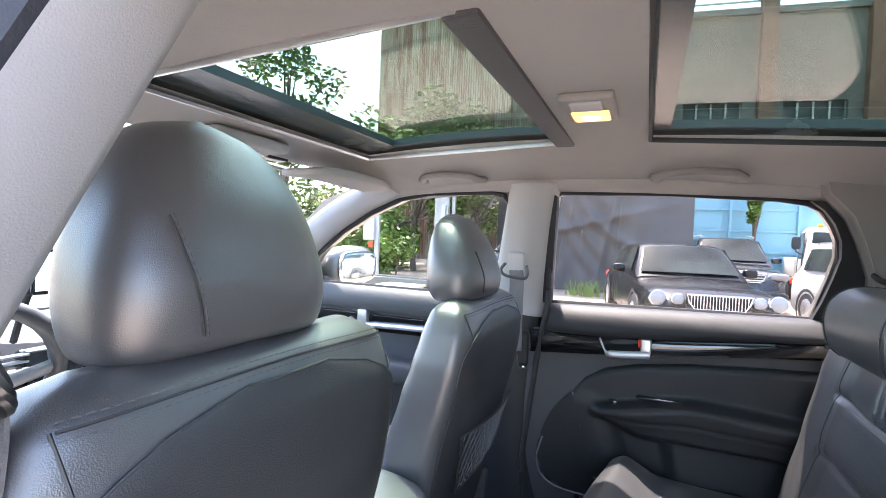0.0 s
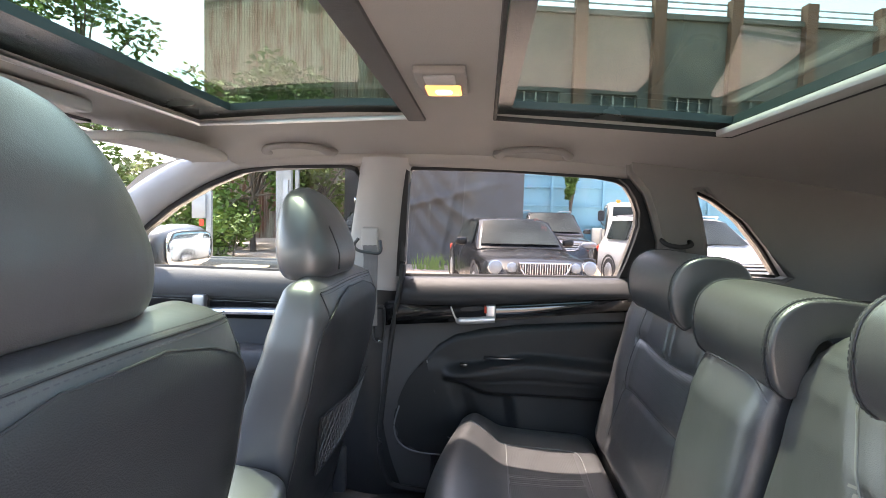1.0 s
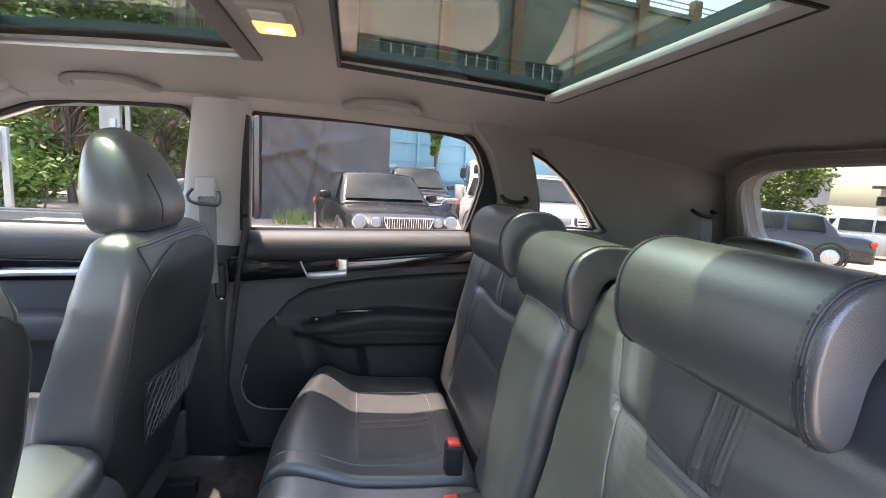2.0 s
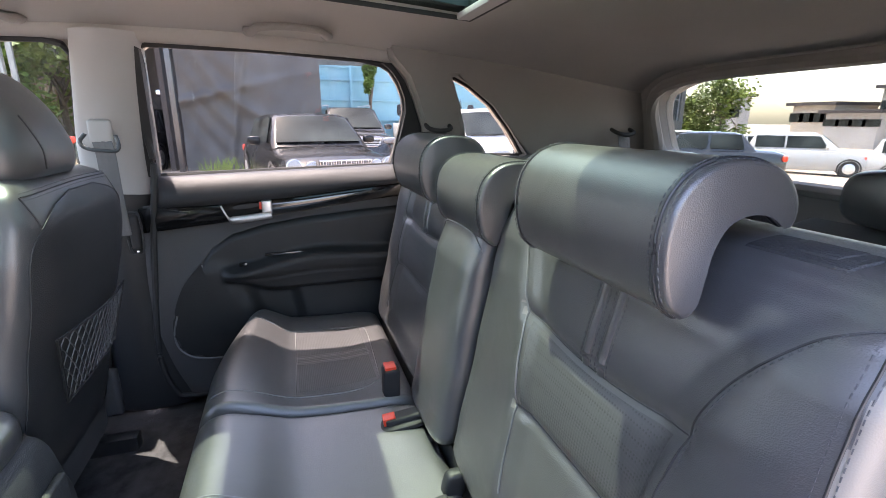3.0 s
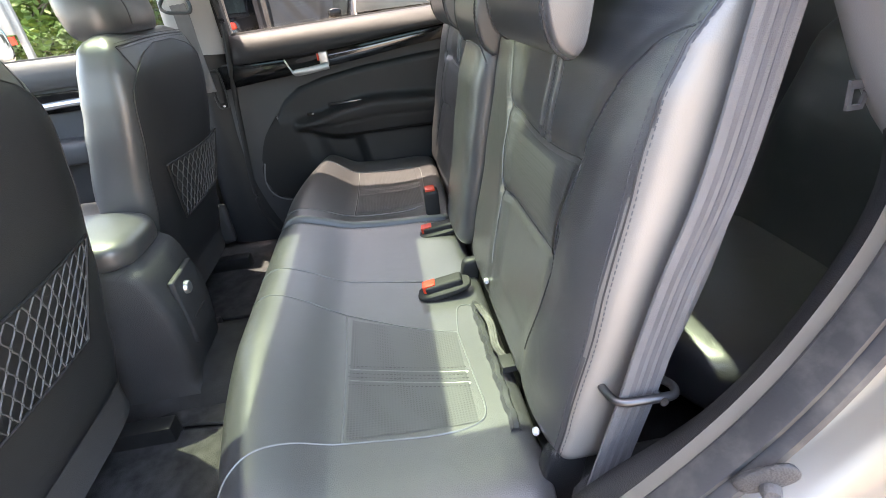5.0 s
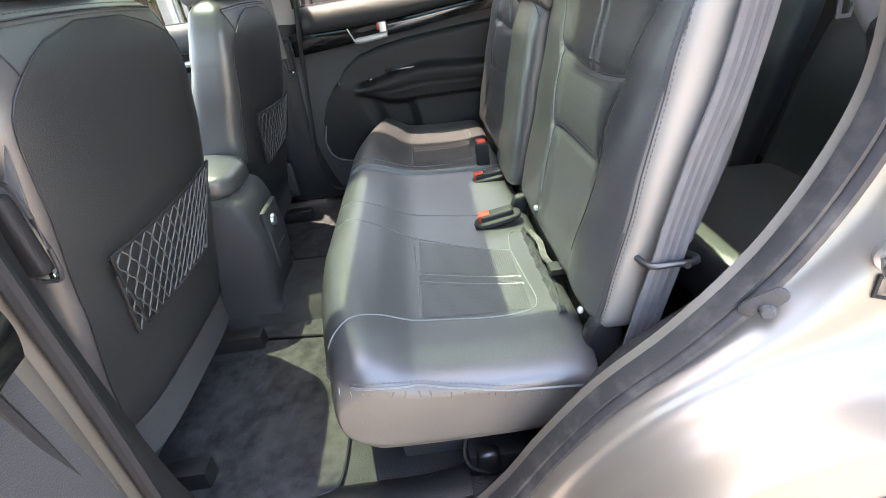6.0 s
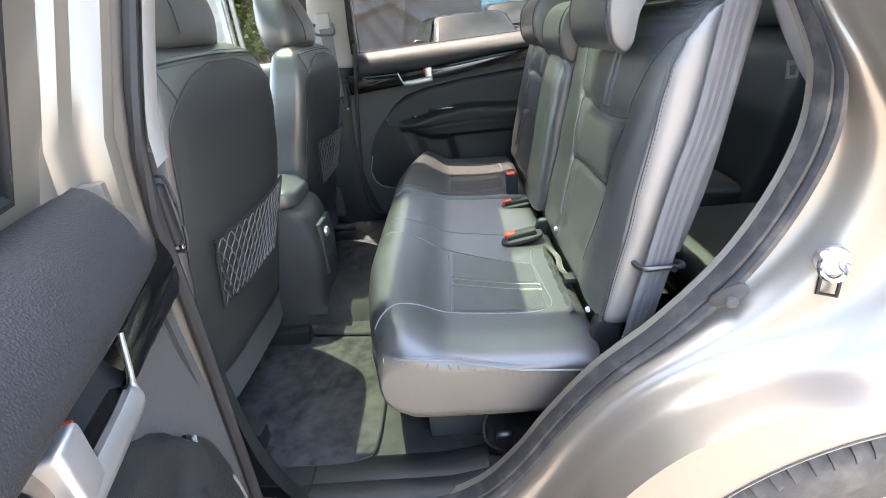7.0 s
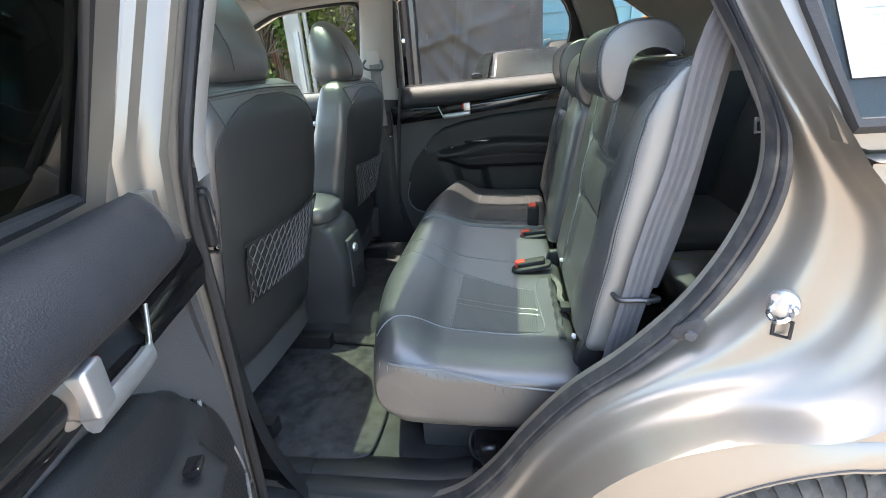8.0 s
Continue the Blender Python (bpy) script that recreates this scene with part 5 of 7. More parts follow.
# roof lamp
lamp = thing("roof_lamp", "beige roof lamp with a lit yellow lens", "lamp", (0.215, 0.02, 1.60))
part("bezel", box((0.172, -0.040, 1.592), (0.256, 0.092, 1.606), 0.006, 3), TRIM_WARM, lamp, "grey beige lamp bezel")
part("switch", box((0.188, -0.030, 1.587), (0.238, 0.012, 1.594), 0.004, 3), TRIM_LIGHT, lamp, "light grey rocker switch")
LIT = emit("lamp_lens", (1.0, 0.43, 0.12), 0.25)
lens = part("lens", box((0.184, 0.026, 1.588), (0.244, 0.083, 1.595), 0.005, 3), LIT, lamp, "glowing warm yellow lens")
part("bulb_spot", pad((0.214, 0.054, 1.5885), (0.016, 0.017, 0.0025), 2.6, 6), emit("lamp_bulb", (1.0, 0.66, 0.30), 0.50), lens, "bright bulb shining through the lens")


def grab_handle(x0, x1, y, z):
    h = thing("grab_handle", "light grey grab handle fixed to the roof edge", "handle", (x0, y, z), group="grab handles")
    L = smoothline([(x0, y + 0.020, z + 0.004), (x0 + 0.004, y - 0.012, z - 0.002), (x0 + 0.028, y - 0.036, z + 0.006), ((x0 + x1) / 2, y - 0.042, z + 0.010), (x1 - 0.028, y - 0.036, z + 0.006), (x1 - 0.004, y - 0.012, z - 0.002), (x1, y + 0.020, z + 0.004)], 6)
    part("grip", tube(L, lambda t: 0.0135 - 0.002 * soft(t - 0.5, 0.3) + 0.004 * soft(t, 0.1) + 0.004 * soft(t - 1, 0.1), 10, flat=0.8, smoothed=False), TRIM_WARM, h)
    for x in (x0, x1):
        part("mount", pad((x, y + 0.020, z + 0.010), (0.016, 0.014, 0.013), 3.5, 6), TRIM_WARM, h)
    return h


grab_handle(-0.350, -0.158, 0.566, 1.556)
grab_handle(0.325, 0.518, 0.566, 1.554)

# sun visor with its mirror cover, and the overhead console
visor = thing("sun_visor", "beige cloth sun visor folded against the roof", "sun visor", (-0.52, 0.34, 1.545))
part("flap", pad((-0.50, 0.34, 1.535), (0.075, 0.19, 0.013), 5, 10, lambda x, y, z: (x, y, z - 0.9 * abs(y) ** 3)), HEADLINER, visor)
part("pivot", tube([(-0.615, 0.16, 1.55), (-0.625, 0.40, 1.542), (-0.62, 0.57, 1.532)], 0.007, 6), TRIM_LIGHT, visor)
cons = thing("overhead_console", "grey overhead console with map lamps", "console", (-0.60, -0.03, 1.57))
part("housing", box((-0.60, -0.13, 1.55), (-0.45, 0.07, 1.575), 0.01, 3), TRIM_LIGHT, cons)
part("lamp_lens", box((-0.55, 0.0, 1.545), (-0.50, 0.055, 1.553), 0.003), WHITE, cons, "clear map lamp lens")
part("lamp_lens", box((-0.55, -0.115, 1.545), (-0.50, -0.06, 1.553), 0.003), WHITE, cons, "clear map lamp lens")
part("button", box((-0.58, 0.075, 1.552), (-0.545, 0.17, 1.560), 0.003), STEEL, cons)


def ribbon(pts, w, up, t=0.0014, n=8):
    """A flat strap along a line; up: across-direction."""
    L = smoothline(pts, n)
    rows = []
    for i, p in enumerate(L):
        u = Vector(up(i / (len(L) - 1)) if callable(up) else up).normalized() * w / 2
        d = (L[min(i + 1, len(L) - 1)] - L[max(i - 1, 0)]).normalized()
        nn = d.cross(u).normalized() * t
        top = [p + u * (k / 6 - 1) + nn * (1.0 if k % 4 < 2 else 1.4) for k in range(13)]
        rows.append(top + [p + u - nn, p - u - nn])
    return skin(rows, True, True)


def front_belt(s):
    b = thing("seat_belt", "grey front seat belt hanging from the centre pillar", "seat belt", (-0.06, s * 0.70, 1.33), group="front belts")
    y = s * 0.652
    part("guide_plate", box((-0.084, min(y, y - s * 0.016), 1.278), (-0.030, max(y, y - s * 0.016), 1.340), 0.009, 3), TRIM_LIGHT, b, "light grey belt guide cover")
    part("guide_loop", tube([(-0.092, y - s * 0.008, 1.305), (-0.104, y - s * 0.016, 1.284), (-0.088, y - s * 0.022, 1.268), (-0.050, y - s * 0.022, 1.262), (-0.026, y - s * 0.020, 1.262), (-0.020, y - s * 0.016, 1.276), (-0.026, y - s * 0.008, 1.300)], 0.005, 8), STEEL, b, "dark steel guide loop")
    part("webbing", ribbon([(-0.056, y - s * 0.014, 1.285), (-0.050, y - s * 0.022, 1.25), (-0.052, y - s * 0.014, 1.16), (-0.054, y, 1.09), (-0.056, y + s * 0.016, 1.03)], 0.044, (1, 0, 0.05)), WEB, b, "grey woven belt")
    part("belt_slot", box((-0.046, min(s * 0.684, s * 0.705), 0.985), (-0.020, max(s * 0.684, s * 0.705), 1.083), 0.008, 3), RUBBER, b, "black belt height slot")
    part("slot_rim", tube([(-0.050, s * 0.688, 0.985), (-0.050, s * 0.686, 1.080), (-0.034, s * 0.685, 1.092), (-0.016, s * 0.687, 1.080), (-0.016, s * 0.689, 0.985), (-0.034, s * 0.688, 0.972)], 0.003, 6, n=3, closed=True), TRIM_DARK, b, "dark raised rim of the slot")
    part("slot_bolt", pad((-0.030, s * 0.685, 0.978), (0.005, 0.005, 0.005), 2.2, 4), CHROME, b)


front_belt(1)
front_belt(-1)

# rear belt of the near seat: from the roof corner down behind the backrest, through its loop
belt = thing("seat_belt", "wide grey rear seat belt beside the backrest", "seat belt", (0.80, -0.66, 0.87))
BELT = [(0.858, -0.634, 1.42), (0.829, -0.648, 1.335), (0.796, -0.660, 1.255), (0.770, -0.668, 1.10), (0.745, -0.669, 1.0), (0.727, -0.671, 0.92), (0.717, -0.673, 0.87), (0.698, -0.674, 0.78), (0.680, -0.668, 0.66)]
part("webbing", ribbon(BELT, 0.045, (0.96, 0.12, -0.20)), WEB, belt, "grey ribbed belt webbing")
for off in (-0.011, 0.0, 0.011):
    part("woven_stripe", ribbon([(x + off * 0.96, y - 0.0012 + off * 0.12, z - off * 0.20) for x, y, z in BELT], 0.0052, (0.96, 0.12, -0.20), 0.0012), WEB_DARK, belt, "darker woven stripe")
part("webbing", ribbon([(0.852, -0.622, 1.40), (0.832, -0.634, 1.30), (0.803, -0.648, 1.15), (0.776, -0.656, 1.0), (0.744, -0.658, 0.88)], 0.040, (0.80, 0.55, -0.20)), WEB, belt, "second run of belt webbing")
loop = thing("belt_loop", "black steel belt loop on the backrest side", "belt loop", (0.72, -0.67, 0.87))
part("bar", tube([(0.684, -0.648, 0.866), (0.688, -0.672, 0.866), (0.698, -0.681, 0.867), (0.72, -0.684, 0.869), (0.742, -0.684, 0.868), (0.752, -0.680, 0.867), (0.756, -0.668, 0.865), (0.750, -0.655, 0.863)], 0.0048, 10), STEEL, loop)
part("pin", tube([(0.735, -0.69, 0.868), (0.735, -0.675, 0.864)], 0.005, 8, smoothed=False), CHROME, loop)

# buckles in the bench
def buckle(x, y, z, ang, red, label):
    b = thing("belt_buckle", label, "belt buckle", (x, y, z), group="rear buckles")
    own = box((x - 0.026, y - 0.016, z - 0.016), (x + 0.050, y + 0.016, z + 0.008), 0.006, 3)
    part("housing", own, RUBBER, b, "black buckle housing")
    part("release_button", box((x - 0.031, y - 0.012, z - 0.010), (x - 0.004, y + 0.012, z + 0.011), 0.003, 2), red, b, "red release button")
    part("recess", pad((x + 0.01, y, z - 0.012), (0.056, 0.028, 0.009), 3, 6), RUBBER, b)
    b.rotation_euler = (0, radians(ang), radians(-4))


buckle(0.548, -0.215, 0.737, -12, RED, "black belt buckle with a red button lying in its recess")
buckle(0.570, 0.045, 0.734, -8, RED, "black belt buckle with a red button lying in its recess")
bk = thing("belt_buckle", "upright black belt buckle beside the split", "belt buckle", (0.585, 0.165, 0.74), group="rear buckles")
part("housing", box((0.562, 0.142, 0.715), (0.600, 0.182, 0.790), 0.008, 3), RUBBER, bk, "black buckle housing")
part("release_button", box((0.566, 0.146, 0.784), (0.592, 0.178, 0.796), 0.003), RED, bk, "red release button")

# seams and stitching of the bench cushion
def surface_of(ob):
    """Reads the height of a cushion's upper face, in the place's coordinates."""
    me = ob.data
    tree_ = BVHTree.FromPolygons([v.co[:] for v in me.vertices], [p.vertices[:] for p in me.polygons])
    off = rear_seat.location

    def height(x, y):
        hit = tree_.ray_cast(Vector((x, y, 1.2)) - off, Vector((0, 0, -1)))
        return hit[0].z + off.z if hit[0] is not None else 0.70
    return height


TOP = {cu_near: surface_of(cu_near), cu_far: surface_of(cu_far)}


def on_top(cu, pts, lift=0.0015, n=8):
    return [Vector((p.x, p.y, TOP[cu](p.x, p.y) + lift)) for p in smoothline([(x, y, 0) for x, y in pts], n)]


def cushion_seams(cu, cuts, r=0.0015):
    for pts in cuts:
        bm = bmesh.new()
        seam(bm, on_top(cu, pts, 0.0006), r)
        part("seam", bm, PIPING, cu, "pale piping seam")


cushion_seams(cu_near, [[(0.188, -0.122), (0.21, -0.119), (0.30, -0.128), (0.40, -0.140), (0.50, -0.158), (0.575, -0.180)],
                        [(0.188, -0.216), (0.25, -0.222), (0.36, -0.250), (0.47, -0.303), (0.565, -0.345)],
                        [(0.228, -0.612), (0.25, -0.592), (0.304, -0.562), (0.372, -0.552), (0.497, -0.558), (0.556, -0.552), (0.576, -0.528), (0.572, -0.450), (0.565, -0.345)],
                        [(0.565, -0.345), (0.576, -0.275), (0.605, -0.280), (0.606, -0.335)],
                        [(0.365, -0.252), (0.370, -0.39), (0.372, -0.552)]])
cushion_seams(cu_far, [[(0.19, 0.19), (0.30, 0.19), (0.50, 0.20), (0.57, 0.24)], [(0.20, 0.64), (0.25, 0.60), (0.31, 0.575), (0.38, 0.568), (0.50, 0.575), (0.56, 0.565), (0.58, 0.53), (0.578, 0.40), (0.57, 0.24)], [(0.368, 0.20), (0.372, 0.38), (0.374, 0.566)]])
for cu, line, half in ((cu_near, ((-0.268, -0.545), (-0.345, -0.548)), 1), (cu_far, ((0.215, 0.555), (0.25, 0.555)), -1)):
    (a0, b0), (a1, b1) = line
    pts = []
    for j in range(31):
        v = j / 30
        row = []
        for k in range(25):
            x, w = 0.376 + 0.186 * k / 24, k / 24
            y = (a0 + (b0 - a0) * v) * (1 - w) + (a1 + (b1 - a1) * v) * w
            row.append(Vector((x, y, TOP[cu](x, y) + 0.0010)))
        pts.append(row)
    part("perforated_panel", skin(pts), LEATHER_PERF, cu, "perforated leather middle panel")
    st = bmesh.new()
    for y0, y1 in ((-0.402, -0.444), (-0.428, -0.469)) if cu is cu_near else ((0.375, 0.395), (0.402, 0.422)):
        part("rib", tube(on_top(cu, [(0.374, y0), (0.47, (y0 + y1) / 2), (0.566, y1)], -0.0062), 0.0078, 8, smoothed=False), LEATHER, cu, "padded stitched rib")
        for e in (-0.0085, 0.0085):
            stitches(on_top(cu, [(0.374, y0 + e), (0.47, (y0 + y1) / 2 + e), (0.566, y1 + e)], 0.0012), bm=st)
    part("stitching", st, SEAM, cu)["kind"] = "stuff"
# corner seam of the cushion's near end and gathered creases under the top seam
near_tree = BVHTree.FromPolygons([v.co[:] for v in cu_near.data.vertices], [p.vertices[:] for p in cu_near.data.polygons])


def near_face(origin, direction):
    hit = near_tree.ray_cast(Vector(origin) - rear_seat.location, Vector(direction))
    return hit[0] + rear_seat.location if hit[0] is not None else None


corner = [near_face((-0.1, -0.605, 0.706 - 0.12 * k / 10), (1, 0, 0)) for k in range(11)]
end = [p for p in [corner[0]] + [near_face((-0.1, -0.605 - 0.055 * k / 6, 0.708 + 0.004 * k / 6), (1, 0, 0)) for k in range(1, 6)] + [near_face((0.27 + 0.34 * k / 30, -1.0, END_Z(0.27 + 0.34 * k / 30)), (0, 1, 0)) for k in range(31)] if p is not None]
bm = bmesh.new()
seam(bm, end, 0.0022)
part("seam", bm, PIPING, cu_near, "pale piping seam")
st = stitches([p + Vector((0, 0.002, 0.007)) for p in end], 0.005, 0.003, 0.001)
part("stitching", st, THREAD, cu_near)["kind"] = "stuff"
bm = bmesh.new()
seam(bm, [p + Vector((-0.0008, 0, 0)) for p in corner if p is not None], 0.0022)
part("seam", bm, PIPING, cu_near, "pale piping seam")
bm = bmesh.new()
rnd = random.Random(11)
for k in range(22):
    x = 0.25 + 0.34 * k / 21 + rnd.uniform(-0.004, 0.004)
    top = END_Z(x)
    pts = [near_face((x + dx, -1.0, top - dz), (0, 1, 0)) for dx, dz in ((0, 0.006), (rnd.uniform(-0.004, 0.004), 0.014), (rnd.uniform(-0.007, 0.007), 0.020 + rnd.random() * 0.014))]
    if all(p is not None for p in pts):
        tube([p + Vector((0, 0.0004, 0)) for p in pts], lambda t: 0.0016 * (1.05 - t), 5, bm=bm)
part("gathers", bm, CUSHION_SIDE, cu_near, "small gathered creases")["kind"] = "stuff"
# loose cover edge, strap and hinge plastic in the gap behind the cushion
gap = thing("cover_edge", "crumpled seat cover edge and pale strap behind the cushion", "cover edge", (0.61, -0.45, 0.70))
rows = []
for i in range(41):
    y = -0.275 - 0.30 * i / 40
    wob = 0.0015 * math.sin(i * 0.9) + 0.001 * math.sin(i * 2.1 + 1)
    rows.append([(0.598 + wob, y, 0.712), (0.606 + wob, y, 0.729 + wob * 0.6), (0.614 + wob, y, 0.726), (0.620, y, 0.712 - wob * 0.5), (0.640, y, 0.690)])
part("fold", skin(rows), LEATHER, gap)
CLOTH = mat("lining_cloth", (0.13, 0.125, 0.12), 0.9, vary=0.5, scale=40, bump=0.6, bscale=300)
part("strap", ribbon([(0.612, -0.30, 0.735), (0.622, -0.36, 0.737), (0.618, -0.42, 0.736), (0.632, -0.46, 0.732)], 0.013, (1, 0.1, -0.2)), CLOTH, gap, "pale cloth strap")
part("strap_clip", box((0.615, -0.475, 0.728), (0.650, -0.445, 0.741), 0.003), RUBBER, gap, "black plastic clip")
for x, y, z in ((0.634, -0.285, 0.775), (0.640, -0.455, 0.738), (0.628, -0.60, 0.745)):
    part("clip", pad((x, y, z), (0.005, 0.005, 0.006), 2.2, 4), WHITE, gap, "small white plastic clip")
part("hinge_cover", pad((0.648, -0.632, 0.695), (0.028, 0.016, 0.062), 4, 8, lambda x, y, z: (x + 0.35 * z, y, z)), TRIM_BLACK, rear_seat, "black plastic hinge cover")
part("hinge_cover", pad((0.622, -0.162, 0.722), (0.020, 0.014, 0.034), 4, 8, lambda x, y, z: (x + 0.3 * z, y, z)), TRIM_BLACK, rear_seat, "black plastic hinge cover")

# plastic lid on the shoulder of the near backrest
lid = thing("release_lid", "dark plastic release lid on the backrest shoulder", "release lid", (0.775, -0.555, 1.240))
def lid_plate(y0, y1, z0, z1, lift, rise):
    """A thin plate with turned-down edges that follows the crown of the backrest."""
    def point(i, j):
        edge = min(i, 1 - i, j, 1 - j) < 0.001
        p = BACK_N.at(y0 + (y1 - y0) * i - 0.012 * j, z0 + (z1 - z0) * j ** 0.6)
        n = Vector((-0.35, 0, 0.94))
        return p + n * (-0.002 if edge else lift + rise * (1 - abs(2 * i - 1) ** 8) * (1 - abs(2 * j - 1) ** 8))
    return quad_surface(point, 24, 14)


part("plate", lid_plate(-0.505, -0.592, 1.2335, 1.2452, 0.0012, 0.0008), TRIM_DARK, lid)
part("flap", lid_plate(-0.530, -0.578, 1.2375, 1.2446, 0.0026, 0.0012), TRIM_DARK, lid)

# centre console seen from behind
console = thing("centre_console", "dark centre console with a padded armrest lid", "console", (-0.10, -0.03, 0.45))
CS = [(-0.60, 0.86), (-0.12, 0.835), (-0.060, 0.825), (-0.035, 0.80), (-0.022, 0.745), (-0.012, 0.70), (-0.015, 0.62), (-0.03, 0.52), (-0.05, 0.46), (-0.60, 0.46)]
rows = []
for y, k in ((-0.135, 0.93), (-0.128, 0.975), (-0.115, 1.0), (-0.05, 1.0), (-0.01, 1.0), (0.055, 1.0), (0.068, 0.975), (0.075, 0.93)):
    rows.append([(-0.30 + (x + 0.30) * (k if x > -0.3 else 1), y, 0.62 + (z - 0.62) * k) for x, z in curve2(CS, 4, False)])
part("housing", skin(rows, True, True), TRIM_DARK, console, "dark moulded housing")
part("armrest_lid", pad((-0.22, -0.03, 0.862), (0.17, 0.105, 0.034), 4.5, 10, lambda x, y, z: (x, y, z - 0.35 * max(0, x) ** 2)), LEATHER, console, "padded leather armrest lid")
part("rear_panel", box((-0.021, -0.085, 0.60), (-0.0065, 0.03, 0.765), 0.006, 3), TRIM_DARK, console)
sock = part("power_socket", revolve([(0.0, 0.008), (0.012, 0.008), (0.015, 0.005), (0.016, -0.004)], (-0.006, -0.042, 0.727), "x", 16), SATIN, console, "round silver power socket cap")
part("socket_slot", tube([(-0.006, -0.06, 0.655), (-0.006, 0.0, 0.655)], 0.003, 6, smoothed=False), RUBBER, console)

# floor mats
def floor_mat(pts, z, label, name="floor_mat"):
    L = curve2(pts, 6, True)
    bm = slab(L, z, z + 0.012, plane="xy")
    me = thing(name, label, "floor mat", (sum(p[0] for p in L) / len(L), sum(p[1] for p in L) / len(L), z))
    part("mat_top", bm, MATCLOTH, me)
    part("edging", tube([(x, y, z + 0.008) for x, y in L], 0.0045, 6, closed=True, smoothed=False), CARPET, me, "sewn dark edging")
    return me


floor_mat([(-0.24, -0.62), (-0.14, -0.655), (0.03, -0.665), (0.155, -0.655), (0.185, -0.60), (0.18, -0.40), (0.165, -0.25), (0.10, -0.225), (-0.12, -0.205), (-0.24, -0.23)], 0.447, "dusty charcoal floor mat behind the driver seat")
floor_mat([(-0.20, -0.20), (-0.08, -0.19), (0.10, -0.215), (0.16, -0.20), (0.17, 0.16), (0.02, 0.18), (-0.02, 0.06), (-0.06, -0.12)], 0.455, "dark runner mat over the tunnel", "tunnel_mat")
floor_mat([(-0.24, 0.62), (0.03, 0.64), (0.17, 0.60), (0.17, 0.25), (-0.12, 0.22), (-0.24, 0.25)], 0.447, "charcoal floor mat behind the passenger seat")
# seat mount and cable under the bench
mount = thing("seat_mount", "black bench mount with a loose cable", "seat mount", (0.48, -0.60, 0.45))
part("bracket", box((0.42, -0.66, 0.445), (0.56, -0.50, 0.50), 0.01), RUBBER, mount)
part("foot", pad((0.455, -0.655, 0.485), (0.022, 0.016, 0.030), 3, 6), STEEL, mount)
part("cable", tube([(0.43, -0.64, 0.56), (0.415, -0.665, 0.53), (0.425, -0.67, 0.49), (0.46, -0.668, 0.468)], 0.003, 6), RUBBER, mount)
# added block: keeps sunlit surfaces from showing between cushion and backrests
part("bench_back", box((0.645, -0.60, 0.575), (0.70, 0.62, 0.742), 0.01), TRIM_BLACK, rear_seat, "added black block closing the gap behind the cushion")
part("bench_base", box((0.30, -0.60, 0.445), (0.62, 0.60, 0.575), 0.01), TRIM_DARK, rear_seat)

# jamb fittings
striker = thing("door_striker", "bright steel door striker screwed to the jamb", "striker", (0.875, -0.826, 0.945))
nrm = Vector((-0.55, -0.83, 0.05)).normalized()
rot = nrm.to_track_quat("Z", "X").to_matrix().to_4x4()
sx = Matrix.Translation((0.870, -0.814, 0.933)) @ rot @ Matrix.Scale(0.9, 4)
own = revolve([(0.0, 0.005), (0.017, 0.005), (0.021, 0.003), (0.022, -0.004)], (0, 0, 0), "z", 24)
bmesh.ops.transform(own, matrix=sx, verts=own.verts)
part("base_plate", own, SATIN, striker, "round steel base plate")
for dx, dy in ((0.012, 0.010), (-0.004, -0.015)):
    own = revolve([(0.0, 0.012), (0.006, 0.012), (0.0075, 0.007)], (dx, dy, 0), "z", 12)
    bmesh.ops.transform(own, matrix=sx, verts=own.verts)
    part("screw", own, SATIN, striker)
own = tube([(0.0, 0.012, 0.004), (-0.006, 0.012, 0.034), (-0.012, 0.0, 0.042), (-0.006, -0.012, 0.034), (0.0, -0.012, 0.004)], 0.0045, 8)
bmesh.ops.transform(own, matrix=sx, verts=own.verts)
part("hoop", own, CHROME, striker, "steel latch hoop")
own = tube([(-0.012, 0.010, 0.0), (0.012, 0.010, 0.0), (0.012, -0.010, 0.0), (-0.012, -0.010, 0.0)], 0.003, 6, closed=True, smoothed=False)
bmesh.ops.transform(own, matrix=Matrix.Translation((0.876, -0.813, 0.894)) @ rot, verts=own.verts)
part("slot_edge", own, RUBBER, striker, "dark slot below the striker")
stop = thing("rubber_stop", "grey rubber door stop screwed to the jamb", "door stop", (0.775, -0.803, 0.893))
n2 = Vector((-0.45, -0.88, 0.1)).normalized()
s2 = Matrix.Translation((0.766, -0.787, 0.877)) @ n2.to_track_quat("Z", "Y").to_matrix().to_4x4()
own = pad((0, 0, 0.002), (0.011, 0.026, 0.004), 3, 8)
bmesh.ops.transform(own, matrix=s2 @ Matrix.Rotation(radians(-50), 4, "Z"), verts=own.verts)
part("base", own, TRIM_DARK, stop)
own = revolve([(0.0, 0.013), (0.006, 0.013), (0.008, 0.010), (0.009, 0.0)], (0.0, 0.0, 0), "z", 16)
bmesh.ops.transform(own, matrix=s2 @ Matrix.Translation((0.004, -0.008, 0)), verts=own.verts)
part("buffer", own, TRIM_MID, stop, "grey rubber buffer")

